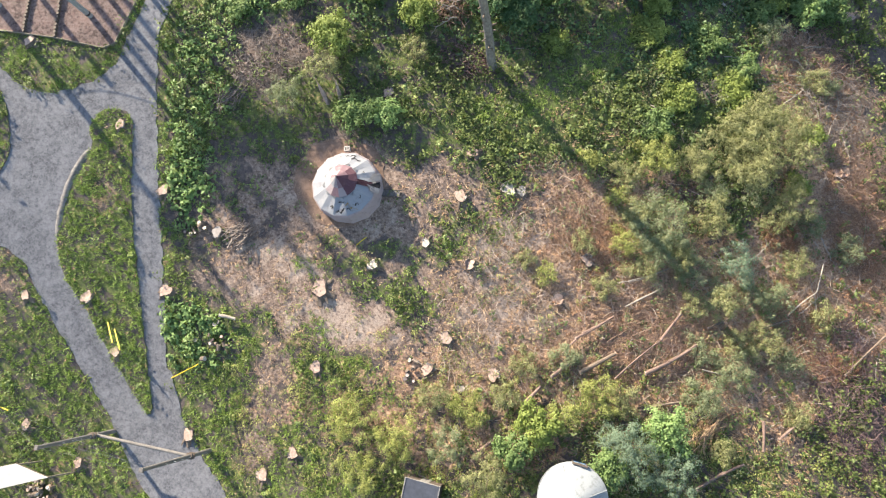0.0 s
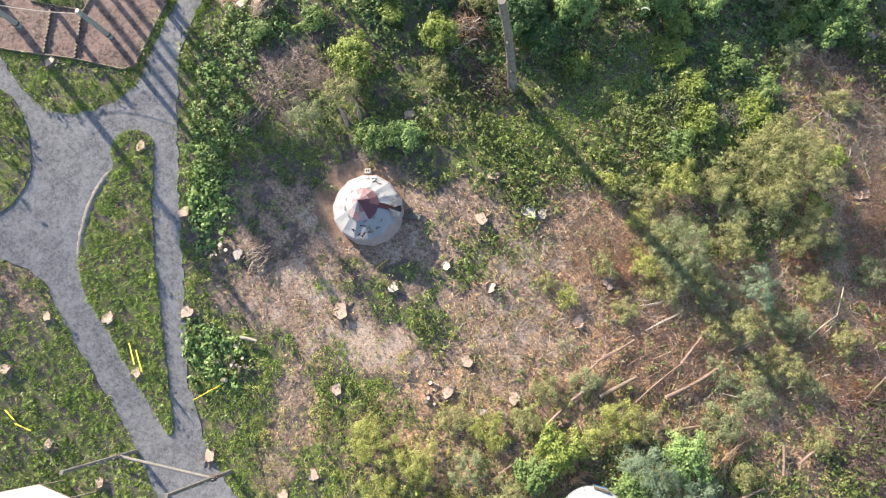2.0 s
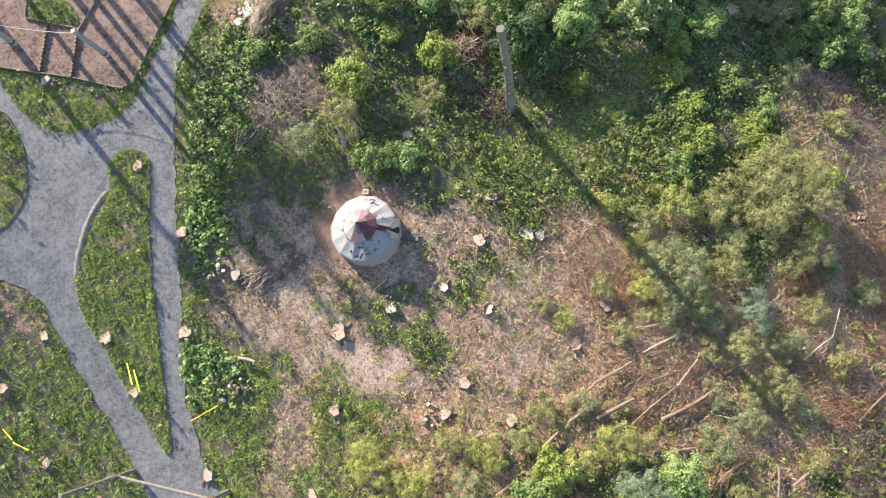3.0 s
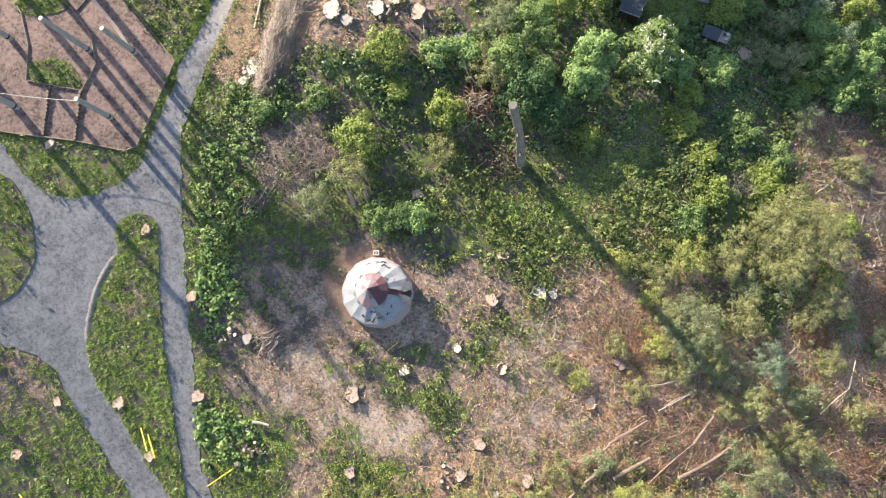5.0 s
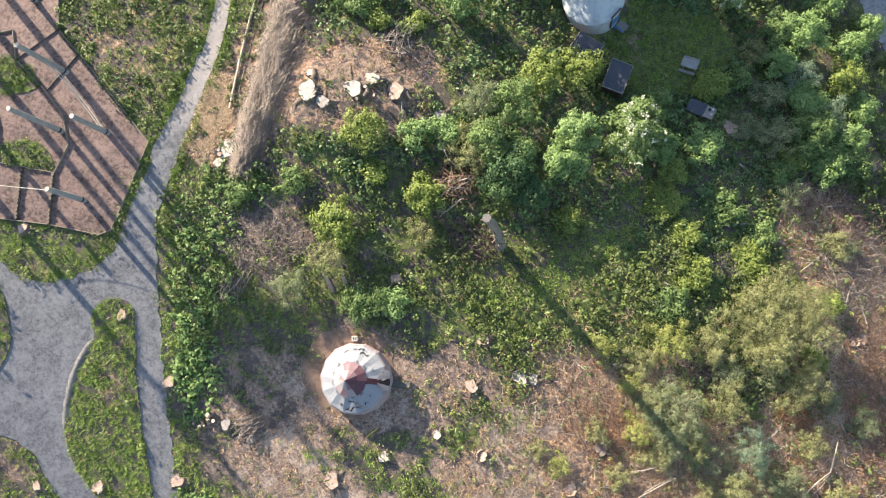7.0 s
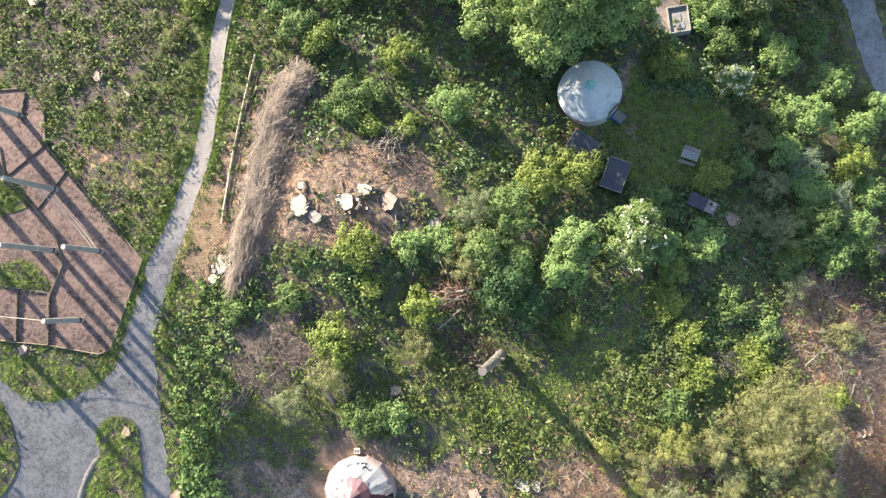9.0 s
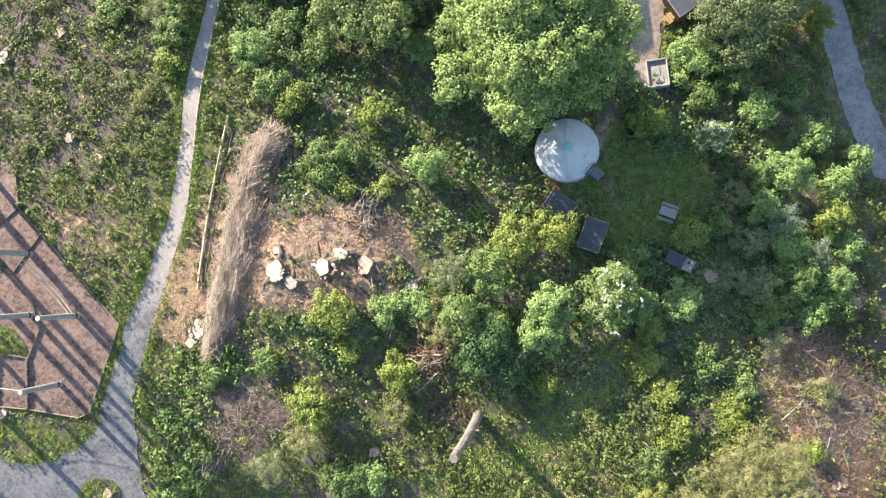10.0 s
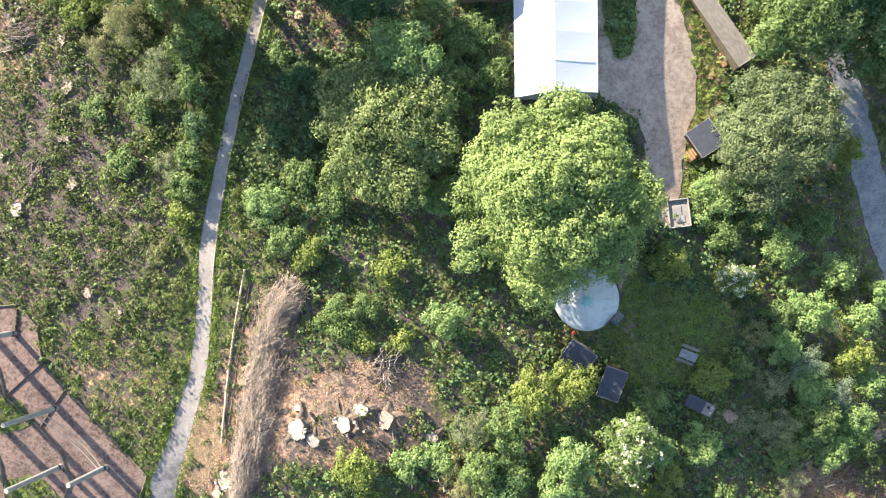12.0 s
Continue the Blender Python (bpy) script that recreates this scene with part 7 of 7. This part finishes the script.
def want_bramble(x, y):
    soil, green, litter = cover(x, y)
    bare = np.clip(1.0 - 1.5 * soil - 0.85 * litter, 0.0, 1)
    south_west = 1 / (1 + np.exp((x + 0.8 * y + 6) / 5))
    lawn = open_grass(x, y) | inside(x, y, VERGE) | (inside(x, y, ISLANDS[0]) | inside(x, y, ISLANDS[1]))
    return np.where(lawn, 0.0, (1 - np.minimum(1, 3 * tufts(x, y, OPEN))) * (1 - 0.9 * want_ivy(x, y)) * bare * (1 - 0.85 * south_west) * np.clip(1.8 * waves(x, y, 6, 41) + 0.05, 0, 1))


def want_ivy(x, y):
    """Dense ivy, nettles and brambles of the shaded northern slope."""
    soil, green, litter = cover(x, y)
    north = np.clip((y - 12 + 0.1 * x) / 5, 0, 1) * np.clip((x + 9 + np.clip((y - 36) / 3, 0, 2)) / (4 - np.clip((y - 36) / 3, 0, 2)), 0, 1) * np.clip((40 - x) / 6, 0, 1)
    return np.where(open_grass(x, y), 0.0, north * (1 - np.minimum(1, 3 * tufts(x, y, OPEN))) * np.clip(1.15 - 2.2 * litter - 2.0 * soil, 0, 1) * np.clip(0.6 + 1.2 * waves(x, y, 4, 43), 0, 1))


def want_weeds(x, y):
    soil, green, litter = cover(x, y)
    lawn = open_grass(x, y)
    south_west = 1 / (1 + np.exp((x + 0.8 * y + 6) / 5))
    return 0.4 * tufts(x, y, LEAFY) + np.where(lawn, 0.0, (1 - 0.75 * south_west) * np.clip(0.9 - 1.5 * soil - 0.6 * litter, 0.0, 1) * np.clip(2.0 * waves(x, y, 4, 51) - 0.7, 0, 1))


def want_scrub(x, y):
    """Thin scrub over the felled slope in the south-east."""
    east = 1 / (1 + np.exp(-(x - 14 - 0.2 * y) / 3.0)) * (y < 16)
    return np.clip(east * (1.5 * waves(x, y, 5, 91) - 0.45) + 0.55 * tufts(x, y, SCRUB), 0, 1) * np.clip((41.5 - x) / 4, 0.06, 1) * np.where(np.hypot((x - 22.8) / 6.0, (y + 11.2) / 3.6) < 1, 0.3, 1.0)


def want_clearing(x, y):
    """Weeds of the felled ground west of the footpath."""
    west = (x < -9) & (y > 13)
    return np.where(west, np.clip(1.5 * waves(x, y, 3, 95) - 0.30 + 0.7 * np.clip((y - 40) / 8, 0, 1) * np.clip((x + 20) / 4, 0, 1), 0, 1), 0)


def want_litter(x, y):
    soil, green, litter = cover(x, y)
    return np.clip(1.3 * litter - 0.18, 0.01, 1) * (0.35 + waves(x, y, 4, 61))


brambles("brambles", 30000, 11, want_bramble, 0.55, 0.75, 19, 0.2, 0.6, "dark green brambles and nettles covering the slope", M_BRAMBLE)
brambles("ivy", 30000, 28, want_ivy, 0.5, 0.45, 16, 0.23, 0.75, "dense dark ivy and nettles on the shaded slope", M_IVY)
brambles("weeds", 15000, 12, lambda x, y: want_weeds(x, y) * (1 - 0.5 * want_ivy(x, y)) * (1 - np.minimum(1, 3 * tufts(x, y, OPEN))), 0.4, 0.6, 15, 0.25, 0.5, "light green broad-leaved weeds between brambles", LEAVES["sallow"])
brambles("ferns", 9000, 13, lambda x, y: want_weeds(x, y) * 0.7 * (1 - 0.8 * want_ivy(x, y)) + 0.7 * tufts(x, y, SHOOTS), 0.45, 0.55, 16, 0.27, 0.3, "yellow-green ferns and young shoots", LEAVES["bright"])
blades("grass", 150000, 14, want_grass, 0.22, 0.26, 7, 0.028, "long bright green grass in tufts", M_GRASS)
blades("dry_grass", 120000, 15, lambda x, y: np.clip(want_litter(x, y) * 0.8 + 0.04 + 0.03 * cover(x, y)[0] + 0.6 * want_scrub(x - 2, y + 4) + 0.06 * tufts(x, y, OPEN), 0, 1), 0.16, 0.3, 4, 0.026, "straw-coloured dry grass and stalks", M_DRY, "dry grass", 0.25)

brambles("scrub", 9000, 21, want_scrub, 0.7, 0.7, 30, 0.15, 0.4, "olive and grey-green scrub over felled ground", LEAVES["grey"])
brambles("scrub", 6000, 22, lambda x, y: want_scrub(x + 3, y - 5), 0.7, 0.6, 26, 0.16, 0.4, "olive yellow scrub over felled ground", LEAVES["olive"])
brambles("scrub", 16000, 24, lambda x, y: np.clip((1 / (1 + np.exp((y + 12.5 + 0.12 * x) / 1.2))) * (x > -9) * (1.7 * waves(x, y, 4, 97) - 0.25) + 0.8 * tufts(x, y, MOSS), 0, 1), 0.6, 0.42, 34, 0.13, 0.38,
         "yellow-green bracken and scrub on the lower slope", LEAVES["moss"])
brambles("docks", 21000, 23, want_clearing, 0.38, 0.3, 13, 0.27, 0.45, "green broad-leaved docks on felled ground", M_DOCK)
brambles("seedlings", 26000, 29, lambda x, y: (cover(x, y)[0] + cover(x, y)[2] > 0.35) * np.clip(1.5 * waves(x, y, 1.8, 203) - 0.62, 0, 0.5), 0.17, 0.14, 12, 0.12, 0.5, "small green seedlings on bare soil", LEAVES["mid"])
brambles("sprouts", 26000, 30, lambda x, y: (x > 6) * (y < 9) * np.clip(1.6 * waves(x, y, 2.4, 205) - 0.95, 0, 0.5), 0.32, 0.34, 18, 0.15, 0.42, "yellow-green sprouts and young brambles on the felled slope", LEAVES["moss"])
brambles("sprouts", 18000, 31, lambda x, y: (x > 8) * (y < 9) * np.clip(1.6 * waves(x, y, 2.0, 207) - 1.05 + 0.5 * (np.hypot((x - 24) / 6.0, (y + 12.5) / 3.6) < 1), 0, 0.5), 0.34, 0.34, 18, 0.17, 0.45, "dark green young brambles on the felled slope", LEAVES["mid"])
brambles("nettles", 52000, 33, lambda x, y: 0.85 * tufts(x, y, PATHSIDE), 0.4, 0.42, 15, 0.24, 0.55, "lush green nettles and docks along the footpath", LEAVES["light"])
blades("path_grass", 240000, 34, lambda x, y: np.where(y > 13, 0.9 * np.minimum(1, 1.8 * near_edge(x, y, NORTH_PATH, 0.75)) * np.clip(0.4 + 1.1 * waves(x, y, 4, 231), 0, 1), 0), 0.3, 0.3, 7, 0.03, "fresh green grass along the footpath", M_GRASS)
brambles("burdock", 2600, 25, lambda x, y: np.clip(2.2 - 1.6 * np.minimum(np.hypot((x - WEED_A[0]) / 2.8, (y - WEED_A[1]) / 2.6), np.hypot((x - WEED_B[0]) / 2.4, (y - WEED_B[1]) / 5.0) + 0.45), 0, 1) * np.clip(1.6 * waves(x, y, 2.2, 37) - 0.1, 0, 1),
         0.42, 0.4, 18, 0.3, 0.6, "dense broad-leaved weeds beside the path", LEAVES["light"])
blades("dry_grass", 60000, 32, lambda x, y: (x > 7) * np.clip(1.1 * cover(x, y)[2] + 0.3 * (y < 8) * (x > 14), 0, 0.75) * np.clip((41 - x) / 5, 0.12, 1) * np.clip(1.7 * waves(x, y, 2.6, 211) - 0.25, 0, 1), 0.26, 0.42, 6, 0.024,
       "tan dead grass and canes over the felled slope", M_DRY, "dry grass", 0.3)
sx, sy, sd = scatter(34000, 16)
keep = sd.uniform(0, 1, len(sx)) < want_litter(sx, sy)
sx, sy = sx[keep], sy[keep]
sticks("brushwood", sx, sy, 0.08 + 0.12 * sd.uniform(0, 1, len(sx)), 0.9, 0.014, sd, M_TWIG, "brown twigs and brushwood strewn over felled ground")
sx, sy, sd = scatter(40000, 17)
keep = sd.uniform(0, 1, len(sx)) < np.where(sx > 4, 1.0, 0.4) * want_litter(sx, sy)
sx, sy = sx[keep], sy[keep]
sticks("brushwood", sx, sy, 0.05 + 0.2 * sd.uniform(0, 1, len(sx)), 0.5, 0.01, sd, M_GREY_TWIG, "fine grey-brown twigs strewn over felled ground")
sx, sy, sd = scatter(60000, 27, (6, 44, -34, 20))
keep = sd.uniform(0, 1, len(sx)) < 0.12 * want_litter(sx, sy) * np.clip(2.4 * waves(sx, sy, 2.5, 77) - 0.5, 0, 1)
sx, sy = sx[keep], sy[keep]
sticks("brushwood", sx, sy, 0.1 + 0.3 * sd.uniform(0, 1, len(sx)), 1.1, 0.018, sd, M_PALE_TWIG, "pale tan branches tangled over the felled slope")
rust = brambles("bracken", 9000, 18, lambda x, y: 0.6 * want_litter(x, y) * (x > 12) + 0.15 * (x > 37.5) * (y < 6) * waves(x, y, 3, 221), 0.5, 0.3, 20, 0.18, 0.3, "rusty dead bracken and withered leaves", M_RUST)
SAW_A, SAW_B = (-14.18, 17.74), (-12.48, 23.60)
sx, sy, sd = scatter(60000, 19)
keep = sd.uniform(0, 1, len(sx)) < np.clip(0.5 * cover(sx, sy)[0] - 0.05, 0, 1) * 0.45 * waves(sx, sy, 3, 71)
sx, sy = sx[keep], sy[keep]
chips = np.stack([sx, sy, rise(sx, sy) + 0.06], 1)
rx_, ry_ = sd.normal(0, 1, 11000), sd.normal(0, 1, 11000)
dx_, dy_ = SAW_B[0] - SAW_A[0], SAW_B[1] - SAW_A[1]
run_ = sd.uniform(0, 1, 11000)
qx, qy = SAW_A[0] + dx_ * run_ + 0.85 * rx_, SAW_A[1] + dy_ * run_ + 0.5 * ry_
keep = ~inside(qx, qy, NORTH_PATH)
qx, qy = qx[keep], qy[keep]
dust = np.stack([qx, qy, rise(qx, qy) + 0.05], 1)
dv, df, dt = leaf_soup(dust, sd.normal(size=dust.shape) * 0.2 + np.array([0, 0, 1]), sd.uniform(0.06, 0.2, len(qx)), sd.uniform(0.04, 0.11, len(qx)), sd.uniform(0, 1, len(qx)), sd)
tagged(soup("sawdust", dv, df, M_SAWDUST, dt), "orange sawdust and bark beside the footpath", "sawdust", "", "stuff")
cv, cf, ct = leaf_soup(chips, sd.normal(size=chips.shape) * 0.25 + np.array([0, 0, 1]), sd.uniform(0.06, 0.2, len(sx)), sd.uniform(0.03, 0.08, len(sx)), sd.uniform(0, 1, len(sx)), sd)
tagged(soup("wood_chips", cv, cf, M_SHAVING, ct), "pale wood chips strewn on bare soil", "wood chips", "", "stuff")


def brush_pile(x, y, rx, ry, turn, count, length, tall, heading, label, material, swing=0.5, radius=0.018, seed=1):
    """A heap of cut branches."""
    d = np.random.default_rng(seed)
    a, q = d.uniform(0, 2 * math.pi, count), np.sqrt(d.uniform(0, 1, count))
    u, v = rx * q * np.cos(a), ry * q * np.sin(a)
    c, s = math.cos(radians(turn)), math.sin(radians(turn))
    h = tall * (1 - q**2) * d.uniform(0.1, 1, count) + 0.05
    ob = sticks("brush_pile", x + c * u - s * v, y + s * u + c * v, h, length, radius, d, material, label, "brush pile",
                None if heading is None else radians(heading), swing, 0.22)
    return ob


def windrow(spine, wide, count, label):
    """A long uneven bank of cut branches laid roughly along its own length."""
    d = np.random.default_rng(90)
    spine, wide = np.array(spine), np.array(wide)
    at = d.uniform(0, len(spine) - 1.001, count)
    k, f = at.astype(int), (at % 1)[:, None]
    mid, way = spine[k] * (1 - f) + spine[k + 1] * f, spine[k + 1] - spine[k]
    way = way / np.linalg.norm(way, axis=1, keepdims=True)
    half = wide[k] * (1 - f[:, 0]) + wide[k + 1] * f[:, 0]
    half = half * (0.7 + 0.6 * waves(mid[:, 0], mid[:, 1], 3.0, 92))
    off = np.clip(d.normal(0, 0.46, count), -1.15, 1.15)
    x, y = mid[:, 0] - way[:, 1] * off * half, mid[:, 1] + way[:, 0] * off * half
    h = 0.05 + np.clip(1 - off**2, 0, 1) * (0.5 + 0.9 * waves(x, y, 2.4, 93)) * d.uniform(0.15, 1, count)
    heading = np.arctan2(way[:, 1], way[:, 0]) + 0.9 * (waves(x, y, 5.0, 94) - 0.5) + 0.45 * off * np.sign(waves(x, y, 4.0, 95) - 0.5)
    long_ = d.uniform(0, 1, count) < 0.7
    fine = sticks("brush_pile", x[long_], y[long_], h[long_], 1.9, 0.012, d, M_PALE_TWIG, label, "brush pile", heading[long_], 0.32, 0.16)
    rest = ~long_
    sticks("brush_pile", x[rest], y[rest], 0.7 * h[rest], 1.5, 0.016, d, M_GREY_TWIG, "darker brittle branches under a pale windrow", "brush pile", heading[rest], 0.7, 0.25)
    return fine


windrow([(-6.3, 33.9), (-7.3, 31.8), (-8.3, 29.4), (-8.3, 26.6), (-8.6, 24.2), (-9.1, 21.5), (-9.8, 18.6), (-10.6, 16.0)], [1.5, 1.6, 1.2, 1.7, 1.7, 1.4, 1.2, 0.7], 8200,
        "long windrow of pale dry cut branches beside the footpath")
brush_pile(-8.3, 10.2, 3.4, 2.7, 0, 950, 0.9, 0.32, None, "grey heap of dead branches and bark", M_GREY_TWIG, 0.5, 0.013, 81)
brush_pile(-8.71, -4.65, 1.0, 0.9, 0, 90, 1.7, 0.5, 40, "small heap of cut grey branches on bare soil", M_GREY_TWIG, 0.35, 0.03, 82)
brush_pile(-10.38, 6.81, 1.2, 0.8, 40, 70, 1.6, 0.4, 60, "small heap of cut grey branches", M_GREY_TWIG, 0.3, 0.035, 83)
brush_pile(1.46, 27.59, 1.6, 1.6, 0, 60, 2.2, 0.9, None, "dead pale branchy crown lying in weeds", M_GREY_TWIG, 0.5, 0.035, 84)
brush_pile(6.87, 16.12, 1.8, 1.5, 0, 160, 2.0, 1.2, None, "tangle of dead brown branches beside a bare trunk", M_TWIG, 0.5, 0.025, 85)
brush_pile(8.71, 11.38, 2.4, 1.6, -25, 420, 1.2, 0.7, -40, "heap of purple-brown cut branches at the foot of a bare trunk", M_PURPLE_TWIG, 0.6, 0.016, 86)
brush_pile(-29.98, 55.06, 1.8, 1.2, 20, 140, 2.4, 0.6, 15, "heap of long grey sticks on felled ground", M_GREY_TWIG, 0.25, 0.03, 87)
brush_pile(-28.25, 42.98, 1.0, 1.8, -20, 90, 1.9, 0.4, 60, "heap of grey sticks among weeds", M_GREY_TWIG, 0.25, 0.03, 88)
brush_pile(42.97, 2.68, 3.5, 7.0, 0, 1300, 1.2, 0.6, None, "wide spread of brown cut branches on the slope", M_TWIG, 0.5, 0.015, 89)
brush_pile(41.08, -13.50, 3.4, 7.0, 0, 1500, 1.3, 0.6, None, "wide spread of purple-brown cut branches on the slope", M_PURPLE_TWIG, 0.6, 0.015, 94)
brush_pile(41.21, 12.47, 3.4, 4.6, 0, 700, 1.3, 0.6, None, "spread of grey fallen branches on bare ground", M_GREY_TWIG, 0.5, 0.015, 95)
brush_pile(40.4, 16.0, 4.2, 4.0, 0, 800, 1.2, 0.4, None, "spread of purple-brown cut branches on dark soil", M_TWIG, 0.5, 0.016, 103)
brush_pile(43.2, -1.0, 3.0, 6.0, 0, 700, 1.1, 0.4, None, "reddish cut branches strewn over the slope", M_RUST, 0.5, 0.014, 104)
brush_pile(36.8, -8.5, 2.6, 4.6, 20, 420, 1.1, 0.4, None, "reddish cut branches strewn between shrubs", M_RUST, 0.5, 0.014, 105)
brush_pile(20.4, -3.4, 2.6, 2.6, 0, 360, 1.1, 0.35, None, "rusty dead bracken stalks round a split stump", M_RUST, 0.5, 0.013, 106)
brush_pile(29.0, 11.3, 1.5, 1.2, 0, 160, 1.3, 0.4, None, "grey dead twigs in a gap among brambles", M_GREY_TWIG, 0.5, 0.016, 107)
brush_pile(28.2, 1.6, 1.6, 1.2, 0, 170, 1.2, 0.4, None, "purple-brown dead twigs in a gap among shrubs", M_PURPLE_TWIG, 0.5, 0.018, 108)
brush_pile(40.73, -11.24, 2.2, 1.6, 0, 500, 0.7, 0.7, None, "mound of rusty dead bracken on the slope", M_RUST, 0.5, 0.016, 101)
brush_pile(35.61, -0.84, 1.8, 1.4, 0, 320, 0.8, 0.8, None, "mound of rusty dead branches on the slope", M_RUST, 0.5, 0.022, 102)
brush_pile(24.80, -10.46, 5.0, 3.5, 0, 420, 1.8, 0.5, 40, "brown cut branches among felled logs", M_TWIG, 0.6, 0.022, 96)
brush_pile(18.55, -1.79, 2.5, 2.5, 0, 200, 1.8, 0.3, -60, "thin brown canes fallen over the slope", M_TWIG, 0.4, 0.018, 97)
brush_pile(29.37, -17.14, 0.8, 1.6, -30, 110, 2.4, 0.9, 60, "fan of pale dead stems above a shrub", M_DRY, 0.3, 0.02, 98)


# forest edge beyond the play area, unseen and added so that its long shadows fall over the drive and the clearing
def shadow_tree(x, y, height, low, top, radius, seed):
    """A tall unseen tree, shaped by the shadow it casts: a straight bare trunk, a dense crown and a thin bare leader
    above it.
    """
    t = thing("shadow_tree", x, y, "unseen tall tree with a long bare trunk beyond the playground, added for its shadow", "tree", "forest trees")
    dice = np.random.default_rng(seed)
    bm = bmesh.new()
    tube(bm, [(0, 0, -0.4), (0.1, 0.05, height * 0.4), (0.05, 0.1, height)], [0.40, 0.33, 0.25], 10, True, 0.1, seed)
    part("trunk", bm, M_BARK, t)
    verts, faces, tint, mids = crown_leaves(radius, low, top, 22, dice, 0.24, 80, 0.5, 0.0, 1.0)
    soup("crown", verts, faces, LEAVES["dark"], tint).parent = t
    for m in mids[::2]:
        bm = bmesh.new()
        tube(bm, [(0.05, 0.05, m[2] - 0.8), m], [0.09, 0.03], 5)
        part("limb", bm, M_BARK, t)


shadow_tree(-38.5, 20.2, 14.0, 10.6, 12.3, 1.2, 201)
shadow_tree(-38.5, 29.6, 19.0, 13.8, 17.4, 2.4, 202)
shadow_tree(-38.5, 32.8, 21.1, 14.8, 18.8, 2.6, 203)
shadow_tree(-38.5, 36.4, 20.0, 17.0, 19.6, 1.7, 204)
